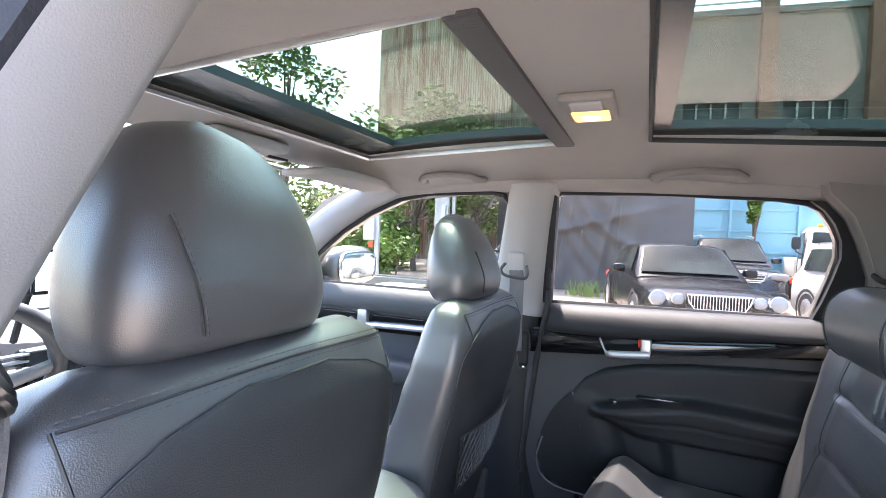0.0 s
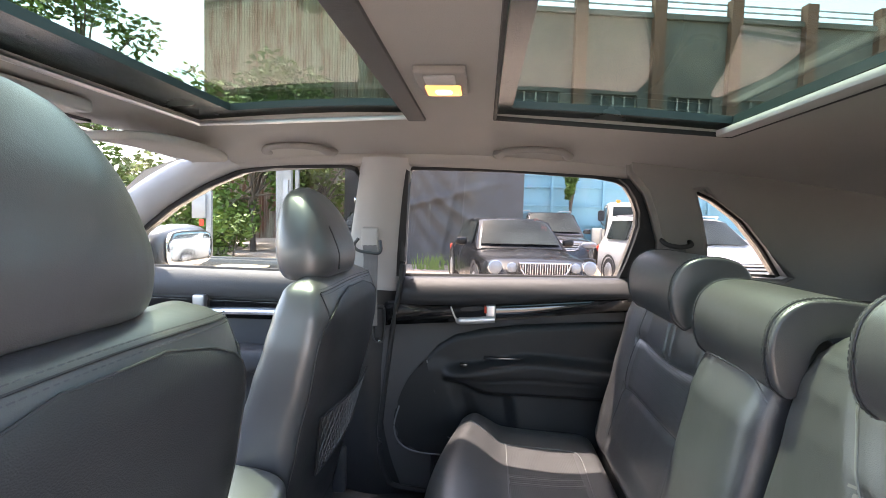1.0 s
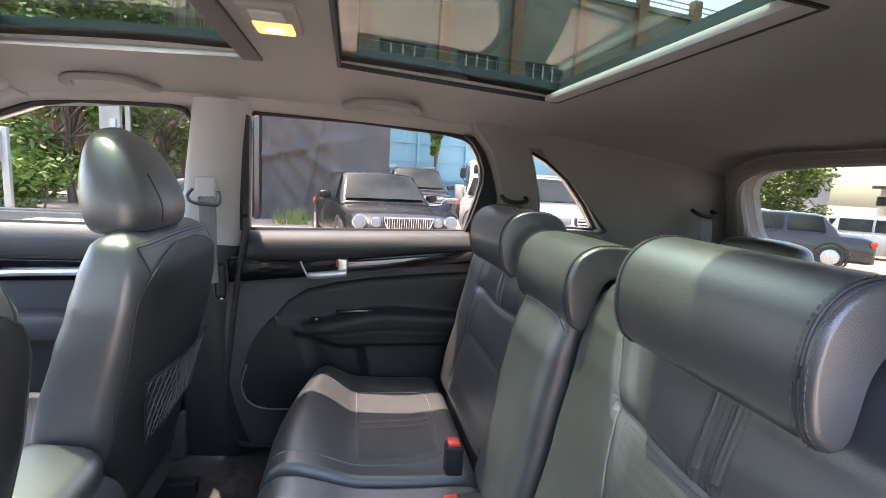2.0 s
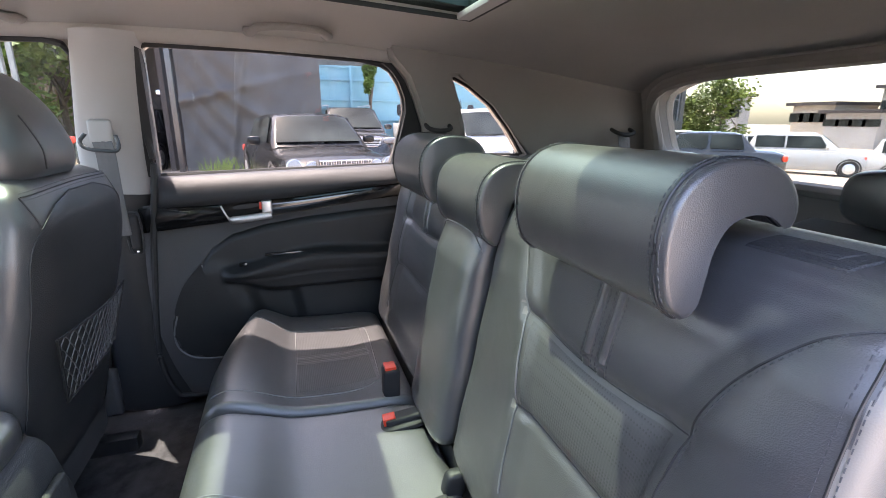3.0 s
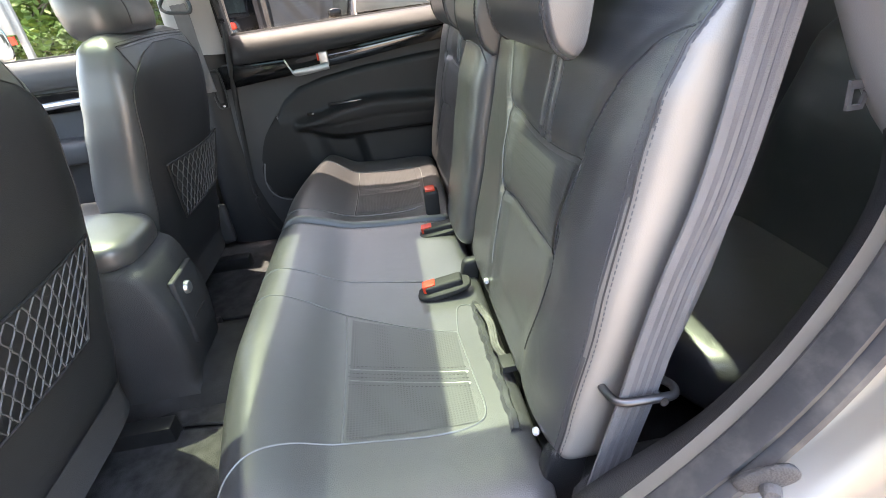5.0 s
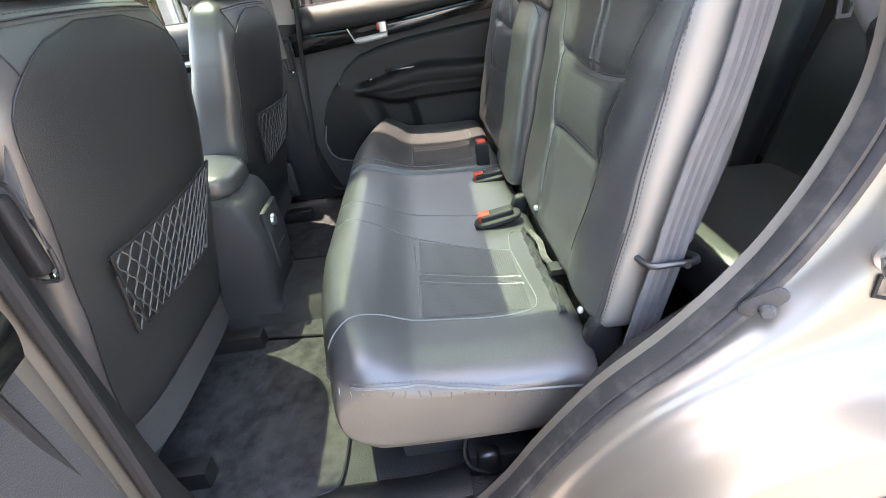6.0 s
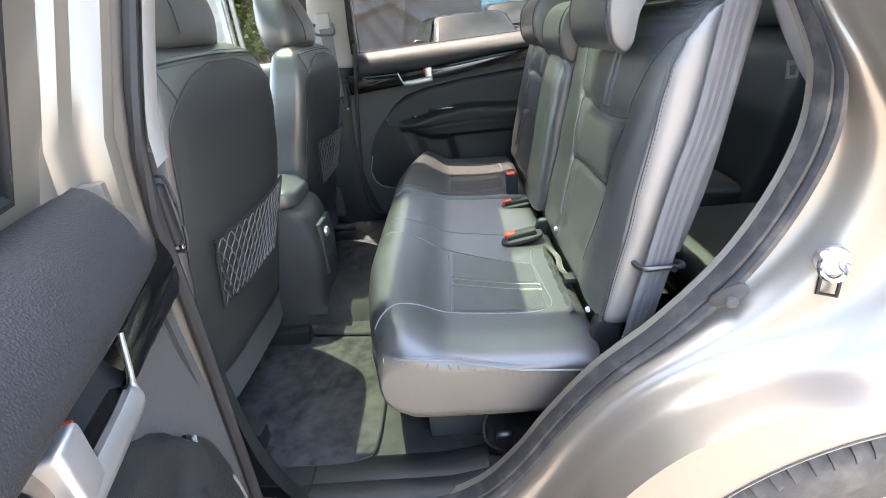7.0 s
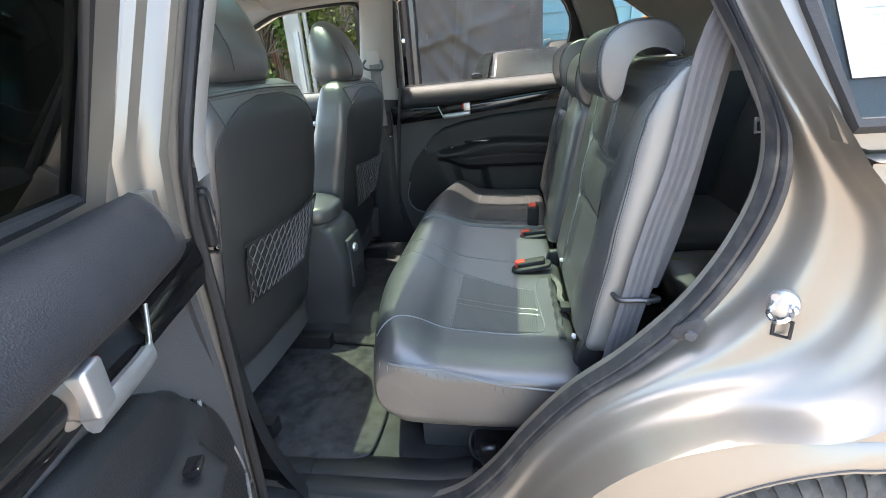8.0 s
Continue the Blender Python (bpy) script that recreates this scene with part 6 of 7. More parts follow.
# steering wheel, dashboard, phone
dash = thing("dashboard", "dark grey dashboard with silver vents", "dashboard", (-1.30, 0.0, 0.9))
rows = []
for y in [-0.74 + 1.48 * i / 20 for i in range(21)]:
    hood = 0.07 * soft(y + 0.38, 0.17)
    rows.append([(-1.72, y, 1.05), (-1.45, y, 1.075 + hood * 0.4), (-1.18, y, 1.08 + hood), (-1.10 - hood * 0.3, y, 1.06 + hood), (-1.08, y, 1.00), (-1.06, y, 0.88), (-1.12, y, 0.70), (-1.40, y, 0.60)])
part("panel", skin(rows), TRIM_MID, dash, "grey dashboard moulding")
part("instrument_ring", revolve([(0.055, 0.0), (0.062, 0.012), (0.068, 0.0)], (-1.075, -0.46, 1.075), "x", 28), SATIN, dash, "silver instrument ring")
part("instrument_face", revolve([(0.0, 0.002), (0.056, 0.002)], (-1.085, -0.46, 1.075), "x", 28), GLOSS_BLACK, dash)
part("console_face", box((-1.09, -0.15, 0.62), (-1.045, 0.13, 1.06), 0.012, 3), GLOSS_BLACK, dash)
for i in range(5):
    part("vent_slat", box((-1.062, -0.20, 0.985 + i * 0.016), (-1.040, -0.14, 0.990 + i * 0.016), 0.001), SATIN, dash)
wheel2 = thing("steering_wheel", "dark leather steering wheel with silver spokes", "steering wheel", (-0.78, -0.40, 1.08))
W = Matrix.Translation((-0.78, -0.40, 1.065)) @ Matrix.Rotation(radians(-66), 4, "Y")
def wt(bm):
    bmesh.ops.transform(bm, matrix=W, verts=bm.verts)
    return bm
part("rim", wt(tube([(0.182 * math.cos(a), 0.182 * math.sin(a), 0) for a in [2 * math.pi * k / 32 for k in range(32)]], 0.0165, 10, n=1, closed=True, up=(0, 0, 1))), LEATHER, wheel2, "leather wrapped rim")
part("hub", wt(pad((0, 0, -0.015), (0.075, 0.085, 0.030), 3, 8)), TRIM_DARK, wheel2)
for a in (0.15, math.pi - 0.15, -math.pi / 2):
    part("spoke", wt(tube([(0.06 * math.sin(a), 0.06 * math.cos(a), -0.02), (0.178 * math.sin(a), 0.178 * math.cos(a), -0.002)], 0.018, 8, flat=0.4, smoothed=False)), SATIN, wheel2)
part("button_pad", wt(box((-0.03, 0.085, -0.008), (0.03, 0.135, 0.004), 0.006, 2)), GLOSS_BLACK, wheel2, "gloss black button pad")
for i in range(3):
    part("button", wt(box((-0.024 + i * 0.017, 0.092, 0.003), (-0.012 + i * 0.017, 0.128, 0.008), 0.002)), SATIN, wheel2)
part("column", tube([(-0.82, -0.40, 1.05), (-1.10, -0.40, 0.94)], 0.045, 12, smoothed=False), TRIM_DARK, wheel2)
phone = thing("phone_in_holder", "phone with a lit screen in a black holder", "phone", (-0.95, -0.155, 1.26))
part("holder", box((-0.962, -0.190, 1.205), (-0.952, -0.120, 1.315), 0.004), RUBBER, phone)
part("case", box((-0.952, -0.186, 1.208), (-0.940, -0.124, 1.312), 0.005, 3), GLOSS_BLACK, phone)
part("screen", box((-0.9405, -0.180, 1.216), (-0.9385, -0.130, 1.304)), emit("phone_blue", (0.25, 0.55, 0.85), 0.5), phone, "pale blue lit screen")
part("icon", box((-0.9385, -0.160, 1.225), (-0.9375, -0.135, 1.252)), emit("phone_red", (0.8, 0.15, 0.12), 0.5), phone, "red screen tile")
part("icon", box((-0.9385, -0.150, 1.272), (-0.9375, -0.134, 1.298)), emit("phone_navy", (0.05, 0.12, 0.5), 0.5), phone, "dark blue screen tile")
part("arm", tube([(-0.962, -0.155, 1.25), (-1.02, -0.155, 1.20), (-1.08, -0.155, 1.08)], 0.008, 8), RUBBER, phone)

# far wing mirror
mir = thing("wing_mirror", "dark wing mirror outside the front passenger door", "mirror", (-0.90, 0.80, 1.20))
part("housing", pad((-0.93, 0.995, 1.232), (0.06, 0.175, 0.092), 3.2, 10, lambda x, y, z: (x, y, z * (1 - 0.15 * max(0, -y)))), mat("mirror_shell", (0.07, 0.07, 0.075), 0.3, vary=0.1, coat=0.5), mir, "dark grey housing")
part("mirror_glass", pad((-0.874, 1.005, 1.232), (0.006, 0.145, 0.070), 4, 8), mat("mirror_silver", (0.9, 0.9, 0.9), 0.02, metal=1.0, vary=0.01), mir, "silvered mirror glass")
part("foot", box((-0.96, 0.80, 1.165), (-0.90, 0.90, 1.20), 0.012), RUBBER, mir)

# far rear corner: belt guides
for x, y, z in ((0.855, 0.655, 1.315), (1.53, 0.625, 1.30)):
    g = thing("belt_guide", "dark belt guide on the rear pillar", "belt guide", (x, y, z), group="rear belt guides")
    part("loop", tube([(x - 0.038, y + 0.02, z + 0.012), (x - 0.034, y - 0.012, z), (x, y - 0.018, z - 0.006), (x + 0.034, y - 0.012, z), (x + 0.038, y + 0.02, z + 0.012)], 0.007, 8), RUBBER, g)
    part("webbing", ribbon([(x, y + 0.004, z), (x + 0.004, y - 0.008, z - 0.06), (x + 0.01, y - 0.005, z - 0.16)], 0.046, (1, 0, 0)), WEB, g)

# third row
def third_seat(cy, label):
    t = thing("third_row_seat", label, "car seat", (1.25, cy, 0.55), group="third row seats")
    tb = [(0.62, 1.24, 1.34, cy - 0.25, cy + 0.25), (0.90, 1.30, 1.41, cy - 0.25, cy + 0.25), (1.08, 1.35, 1.45, cy - 0.24, cy + 0.24), (1.15, 1.38, 1.45, cy - 0.21, cy + 0.21)]
    part("backrest", Back(tb, 4).mesh(48, 20), LEATHER, t)
    part("headrest", pad((1.42, cy, 1.205), (0.05, 0.125, 0.055), 3.5, 8), LEATHER, t)
    part("seat_cushion", pad((1.12, cy, 0.66), (0.22, 0.24, 0.07), 5, 8), LEATHER, t)
    bm = bmesh.new()
    seam(bm, [Vector((0.92 + 0.02 * i, cy + 0.16 - 0.01 * i, 0.725)) for i in range(12)], 0.004)
    part("piping", bm, mat("olive_piping", (0.35, 0.34, 0.16), 0.6), t, "pale olive piping")
    return t


third_seat(-0.31, "dark leather third row seat")
third_seat(0.27, "dark leather third row seat")
# load area side trims and far lower trims
part("load_trim", slab([(0.78, 0.44), (1.74, 0.44), (1.74, 1.16), (0.735, 1.16)], 0.70, 0.752), TRIM_DARK, suv, "dark load area side trim")
part("load_trim", box((0.92, -0.76, 0.44), (1.74, -0.66, 0.93), 0.03, 3), TRIM_DARK, suv, "dark moulded wheel housing trim")
part("step_trim", box((0.66, -0.745, 0.44), (0.95, -0.60, 0.70), 0.03, 3), TRIM_DARK, suv)
part("cup_recess", tube([(1.02, -0.655, 0.80), (1.06, -0.655, 0.86), (1.14, -0.655, 0.88), (1.2, -0.655, 0.84)], 0.008, 6), RUBBER, suv)
bk2 = thing("belt_tongue", "small steel belt tongue hanging at the rear wall", "belt tongue", (0.876, -0.66, 1.148))
part("plate", slab([(0.869, 1.136), (0.883, 1.136), (0.886, 1.160), (0.866, 1.160)], -0.662, -0.659, ([(0.872, 1.140), (0.880, 1.140), (0.882, 1.153), (0.870, 1.153)],)), SATIN_DULL, bk2)
# sticker on the near quarter window
stick = thing("window_notice", "white paper notice with grey printed lines inside the rear window", "notice", (1.15, -0.70, 1.36))
tl = lean(-1)
part("sheet", slab([(0.893, 1.217), (1.03, 1.217), (1.03, 1.39), (0.862, 1.39)], 0.0435, 0.0440, tilt=tl), mat("notice_paper", (0.34, 0.37, 0.41), 0.7, vary=0.05, scale=20), stick)
for i in range(17):
    z = 1.226 + i * 0.008
    part("print_line", slab([(0.905, z), (0.965 + 0.05 * ((i * 7) % 5) / 5, z), (0.965 + 0.05 * ((i * 7) % 5) / 5, z + 0.0016), (0.905, z + 0.0016)], 0.0445, 0.0448, tilt=tl), TRIM_WARM, stick)


# ---- yard outside ----
CONCRETE = mat("yard_concrete", (0.31, 0.250, 0.197), 0.92, vary=0.12, scale=0.6, bump=0.4, bscale=30, dirt=(0.25, 0.21, 0.17), dscale=0.35, damount=0.6)
def ground_z(x):
    """The yard falls away behind the car."""
    return -0.045 * min(22.0, max(0.0, x - 3.5))


ground = solid("ground", skin([[(x, y, ground_z(x)) for y in (-400, -40, -10, -3, 0, 3, 10, 40, 400)] for x in (-400, -40, -10, -3, 0, 2, 3.5, 8, 12, 16, 20, 25.5, 40, 400)]), CONCRETE, "sun-bleached concrete yard", "ground", kind="structure")

BLACK_PAINT = mat("black_car_paint", (0.010, 0.010, 0.011), 0.26, vary=0.2, scale=2, coat=0.12, spec=0.22, dirt=(0.03, 0.028, 0.025), dscale=3, damount=0.4)
DARK_PAINT = mat("dark_grey_car_paint", (0.022, 0.022, 0.024), 0.2, vary=0.15, scale=2, coat=0.7)
WHITE_PAINT = mat("white_car_paint", (0.42, 0.42, 0.41), 0.3, vary=0.04, scale=2, coat=0.5)
CARGLASS = mat("car_window_glass", (0.026, 0.031, 0.029), 0.08, vary=0.6, scale=1.6, spec=0.13)
LENS = mat("lamp_glass", (0.24, 0.25, 0.26), 0.12, vary=0.1, scale=12, coat=0.8)
DUSTGLASS = mat("dusty_window_glass", (0.045, 0.055, 0.058), 0.45, vary=0.4, scale=1.5, spec=0.15)
AMBER = mat("amber_lens", (0.8, 0.28, 0.03), 0.3, vary=0.1)


def car(label, L, W, H, hood_z, hood, boot, paint, at, turn, grille="bars", lamps="round", plate=True, bonnet=True, rails=False):
    """A parked car, front towards its own -y. hood and boot: lengths of the low ends."""
    c = thing("parked_car", label, "car", (0, 0, 0), group="parked cars")
    hw = W / 2
    zb = 0.22
    # lower body: rings along its length
    rows = []
    st = [(0.0, 0.72, hood_z * 0.72), (0.03, 0.86, hood_z * 0.86), (0.08, 0.95, hood_z * 0.93), (0.18, 0.99, hood_z * 0.98), (hood / L, 1.0, hood_z + 0.04), (0.5, 1.0, hood_z + 0.07), (1 - boot / L, 1.0, hood_z + 0.08), (0.93, 0.97, hood_z + 0.05), (0.98, 0.90, hood_z - 0.02), (1.0, 0.78, hood_z - 0.15)]
    for u, w, top in st:
        y = L * u
        ring = []
        for fx, fz in ((-0.90, 0.0), (-0.99, 0.12), (-1.0, 0.45), (-0.985, 0.75), (-0.93, 0.93), (-0.80, 1.0), (-0.4, 1.035), (0, 1.045), (0.4, 1.035), (0.80, 1.0), (0.93, 0.93), (0.985, 0.75), (1.0, 0.45), (0.99, 0.12), (0.90, 0.0)):
            ring.append((hw * w * fx, y, zb + (top - zb) * fz))
        rows.append(ring)
    body = part("body", skin(rows, True, True), paint, c)
    # cabin
    y0, y1 = hood * 0.92, L - boot * 0.85
    base = hood_z + 0.05
    rf, rr = y0 + (H - base) * 1.15, y1 - (H - base) * (0.75 if boot > 0.5 else 0.35)
    rows = []
    for y, z, w in ((y0, base, 0.86), (y0 + (rf - y0) * 0.5, (base + H) / 2, 0.80), (rf, H - 0.05, 0.72), (rf + 0.25, H - 0.008, 0.70), ((rf + rr) / 2, H, 0.70), (rr - 0.2, H - 0.02, 0.69), (rr, H - 0.07, 0.70), (y1, base, 0.84)):
        top = z
        ring = [(-hw * 0.90, y, base - 0.04), (-hw * (0.90 - (0.90 - w) * 0.5), y, (base + top) / 2), (-hw * w, y, top - 0.03), (-hw * (w - 0.08), y, top), (0, y, top + 0.012), (hw * (w - 0.08), y, top), (hw * w, y, top - 0.03), (hw * (0.90 - (0.90 - w) * 0.5), y, (base + top) / 2), (hw * 0.90, y, base - 0.04)]
        rows.append(ring)
    part("cabin", skin(rows, True, True), paint, c)
    # windscreen and rear screen, lifted off the cabin
    def screen(name, ya, za, yb, zb_, wa, wb, n):
        bm = quad_surface(lambda i, j: (hw * (wa + (wb - wa) * j) * (2 * i - 1), ya + (yb - ya) * j + n[0] - 0.04 * n[2] * (1 - (2 * i - 1) ** 2), za + (zb_ - za) * j + n[1] + (0.008 + 0.030 * j) * (1 - abs(2 * i - 1) ** 3) - 0.030 * j), 16, 6)
        return part(name, bm, CARGLASS, c, "dark reflecting " + name)
    screen("windscreen", y0 + 0.08, base + 0.055, rf - 0.05, H - 0.065, 0.800, 0.655, (-0.03, 0.02, 0.6))
    screen("rear_screen", y1 - 0.06, base + 0.05, rr + 0.01, H - 0.09, 0.76, 0.64, (0.03, 0.02, 0.0))
    for s in (-1, 1):
        m = (rf + rr) / 2
        for a, b in ((y0 + 0.42, m - 0.04), (m + 0.04, y1 - 0.30)):
            ta, tb = max(a, rf + 0.02), min(b, rr - 0.02)
            bm = skin([[(s * hw * 0.895, a, base + 0.06), (s * hw * 0.895, b, base + 0.06)], [(s * hw * 0.745, ta, H - 0.075), (s * hw * 0.745, tb, H - 0.075)]])
            g = bmesh.ops.extrude_face_region(bm, geom=bm.faces[:])
            bmesh.ops.translate(bm, verts=[v for v in g["geom"] if isinstance(v, bmesh.types.BMVert)], vec=(s * 0.012, 0, 0.002))
            part("side_window", bm, CARGLASS, c)
        mz = part("door_mirror", pad((s * (hw + 0.10), y0 + 0.45, base + 0.10), (0.11, 0.06, 0.075), 3, 6), paint, c)
        for y in (L * 0.175, L * 0.80):
            wh = part("wheel", revolve([(0.0, -0.10), (0.20, -0.11), (0.22, -0.10), (0.30, -0.11), (0.33, -0.08), (0.33, 0.08), (0.30, 0.11), (0.0, 0.10)], (s * (hw - 0.10), y, 0.33), "x", 28), RUBBER, c)
            part("rim", revolve([(0.0, s * 0.125), (0.05, s * 0.13), (0.20, s * 0.112), (0.215, s * 0.10)], (s * (hw - 0.10), y, 0.33), "x", 20), SATIN, wh)
            part("arch", revolve([(0.345, s * 0.105), (0.40, s * 0.112), (0.345, s * 0.112)], (s * (hw - 0.10), y, 0.33), "x", 28), RUBBER, c)
        # lamps
        if lamps == "round":
            for fx, r, dy in ((0.80, 0.105, 0.10), (0.54, 0.078, 0.045)):
                o = (s * hw * fx, dy - 0.035, hood_z * 0.80)
                part("headlight", revolve([(0.0, -0.03), (r * 0.6, -0.025), (r, 0.0), (r * 1.06, 0.03), (r, 0.10)], o, "y", 24), LENS, c, "round clear headlight")
                part("headlight_ring", revolve([(r * 0.98, -0.008), (r * 1.08, 0.0), (r * 1.1, 0.04)], o, "y", 24), CHROME, c)
        else:
            part("headlight", pad((s * hw * 0.72, 0.10, hood_z * 0.82), (0.20, 0.10, 0.085), 3, 6), LENS, c, "clear headlight")
        part("tail_light", pad((s * hw * 0.80, L - 0.06, hood_z * 0.85), (0.13, 0.07, 0.09), 3, 6), RED, c, "red tail light")
        if rails:
            part("roof_rail", tube([(s * hw * 0.66, rf + 0.2, H), (s * hw * 0.66, rf + 0.3, H + 0.045), (s * hw * 0.66, rr - 0.3, H + 0.045), (s * hw * 0.66, rr - 0.2, H)], 0.018, 6), SATIN, c)
    # front: grille and bumper
    gz = hood_z * 0.80
    part("grille_back", box((-0.40, -0.012, gz - 0.12), (0.40, 0.06, gz + 0.09), 0.02), RUBBER, c)
    bm = tube([(-0.40, -0.03, gz + 0.08), (-0.37, -0.032, gz - 0.02), (-0.30, -0.035, gz - 0.115), (0.30, -0.035, gz - 0.115), (0.37, -0.032, gz - 0.02), (0.40, -0.03, gz + 0.08)], 0.012, 6, n=1, closed=True)
    part("grille_frame", bm, CHROME, c, "chrome grille frame")
    n = 19 if grille == "bars" else 0
    for i in range(n):
        x = -0.345 + 0.69 * i / (n - 1)
        part("grille_bar", box((x - 0.006, -0.04, gz - 0.11 + 0.9 * max(0, abs(x) - 0.28)), (x + 0.006, -0.015, gz + 0.075), 0.002, 1), CHROME, c)
    if grille == "slats":
        for i in range(3):
            part("grille_slat", box((-0.38, -0.035, gz - 0.09 + i * 0.06), (0.38, -0.012, gz - 0.06 + i * 0.06), 0.005), SATIN, c)
    part("bumper", pad((0, 0.06, 0.40), (hw * 0.92, 0.14, 0.13), 4, 8), paint, c)
    if plate:
        part("number_plate", box((-0.26, -0.10, 0.38), (0.26, -0.085, 0.50), 0.005), WHITE, c, "blank white plate")
        part("number_plate", box((-0.26, L - 0.005, 0.62), (0.26, L + 0.012, 0.74), 0.005), WHITE, c, "blank white plate")
    part("wiper", tube([(-0.1, y0 + 0.04, base + 0.06), (0.35, y0 + 0.10, base + 0.10)], 0.008, 5, smoothed=False), RUBBER, c)
    part("wiper", tube([(-0.6, y0 + 0.06, base + 0.06), (-0.15, y0 + 0.12, base + 0.10)], 0.008, 5, smoothed=False), RUBBER, c)
    c.matrix_basis = pose(at[0], at[1], ground_z(at[0] + L / 2 * math.cos(radians(turn + 90))) - 0.005, 0, 0, turn)
    return c


car("black saloon with round headlights and a chrome bar grille", 4.9, 1.86, 1.46, 0.86, 1.45, 0.95, BLACK_PAINT, (1.22, 6.45), 11)
car("dark grey off-road estate car behind the saloon", 4.6, 1.86, 1.72, 1.02, 1.35, 0.25, DARK_PAINT, (2.35, 11.6), 3, grille="slats", lamps="wide", rails=True)
car("white estate car with wide headlights", 4.5, 1.80, 1.60, 0.98, 1.25, 0.25, WHITE_PAINT, (4.75, 7.2), 10, grille="slats", lamps="wide", rails=True)
car("white estate car parked by the blue fence", 4.5, 1.80, 1.55, 0.95, 1.25, 0.25, WHITE_PAINT, (1.6, 13.4), -4, grille="slats", lamps="wide")
for i, (x, y, t, h) in enumerate(((22.9, 12.1, 36, 1.66), (20.4, 16.2, 44, 1.62), (25.0, 8.4, 30, 1.64), (25.8, 16.4, 38, 1.62), (17.6, 15.2, 52, 1.60))):
    car("white estate car parked behind the open car", 4.6, 1.85, h, 1.0, 1.25, 0.25, WHITE_PAINT, (x, y), t, grille="slats", lamps="wide", rails=(i % 2 == 0))
car("dark saloon with red tail lights in the row behind", 4.6, 1.80, 1.46, 0.88, 1.3, 0.9, DARK_PAINT, (11.0, 12.7), -136, grille="slats", lamps="wide")
car("dark pick-up with red tail lights beside the shed", 4.8, 1.80, 1.65, 1.0, 1.3, 1.6, DARK_PAINT, (-3.25, 18.0), 172, grille="slats", lamps="wide")

# truck
tr = thing("parked_truck", "white cab-over truck with an amber marker lamp", "truck", (0, 0, 0))
TW_ = mat("truck_paint", (0.60, 0.59, 0.55), 0.4, vary=0.06, scale=2, dirt=(0.35, 0.32, 0.27), dscale=3, damount=0.3)
rows = []
for y, w, z0, z1 in ((0.0, 0.80, 0.55, 1.15), (0.04, 0.84, 0.50, 1.25), (0.10, 0.85, 0.48, 1.32), (0.42, 0.80, 0.48, 1.92), (0.60, 0.78, 0.48, 2.02), (1.5, 0.78, 0.48, 2.03), (1.62, 0.80, 0.48, 1.98)):
    rows.append([(-w * 0.96, y, z0), (-w, y, z0 + 0.1), (-w, y, min(z1, 1.2)), (-w * 0.93, y, z1 - 0.06), (-w * 0.84, y, z1), (w * 0.84, y, z1), (w * 0.93, y, z1 - 0.06), (w, y, min(z1, 1.2)), (w, y, z0 + 0.1), (w * 0.96, y, z0)])
part("cab", skin(rows, True, True), TW_, tr, "white painted cab")
part("windscreen", skin([[(-0.72, 0.10, 1.30), (0.72, 0.10, 1.30)], [(-0.66, 0.40, 1.90), (0.66, 0.40, 1.90)]]), CARGLASS, tr)
for s in (-1, 1):
    part("side_window", skin([[(s * 0.856, 0.30, 1.25), (s * 0.856, 1.20, 1.25)], [(s * 0.80, 0.52, 1.88), (s * 0.80, 1.20, 1.88)]]), CARGLASS, tr)
    part("door_line", tube([(s * 0.862, 0.22, 0.7), (s * 0.862, 0.22, 1.2), (s * 0.80, 0.50, 1.93), (s * 0.80, 1.25, 1.93), (s * 0.862, 1.28, 0.7)], 0.008, 5, smoothed=False), RUBBER, tr)
    part("mirror_arm", tube([(s * 0.84, 0.2, 1.35), (s * 1.0, 0.05, 1.45), (s * 1.0, 0.05, 1.75)], 0.015, 6), RUBBER, tr)
    part("truck_mirror", pad((s * 1.0, 0.04, 1.62), (0.09, 0.04, 0.15), 4, 6), RUBBER, tr)
    part("headlight", pad((s * 0.62, 0.0, 0.82), (0.13, 0.04, 0.09), 4, 6), LENS, tr)
    part("marker_lamp", pad((s * 0.80, 0.02, 0.98), (0.05, 0.05, 0.07), 4, 6), AMBER, tr, "amber marker lamp")
    part("roof_lamp", pad((s * 0.5, 0.62, 2.05), (0.06, 0.05, 0.05), 3, 5), AMBER, tr)
    for y in (0.75, 4.0):
        part("wheel", revolve([(0.0, -0.10), (0.30, -0.10), (0.34, -0.07), (0.34, 0.07), (0.30, 0.10), (0.0, 0.10)], (s * 0.68, y, 0.34), "x", 24), RUBBER, tr)
part("front_panel", box((-0.45, -0.015, 0.90), (0.45, 0.05, 1.10), 0.02), RUBBER, tr)
part("bumper", box((-0.84, -0.08, 0.42), (0.84, 0.12, 0.68), 0.03), WHITE_PAINT, tr)
part("load_bed", box((-0.86, 1.75, 0.75), (0.86, 4.9, 1.25), 0.02), TW_, tr)
part("chassis", box((-0.45, 0.3, 0.40), (0.45, 4.8, 0.75)), RUBBER, tr)
tr.matrix_basis = pose(4.45, 12.3, 0, 0, 0, -8)

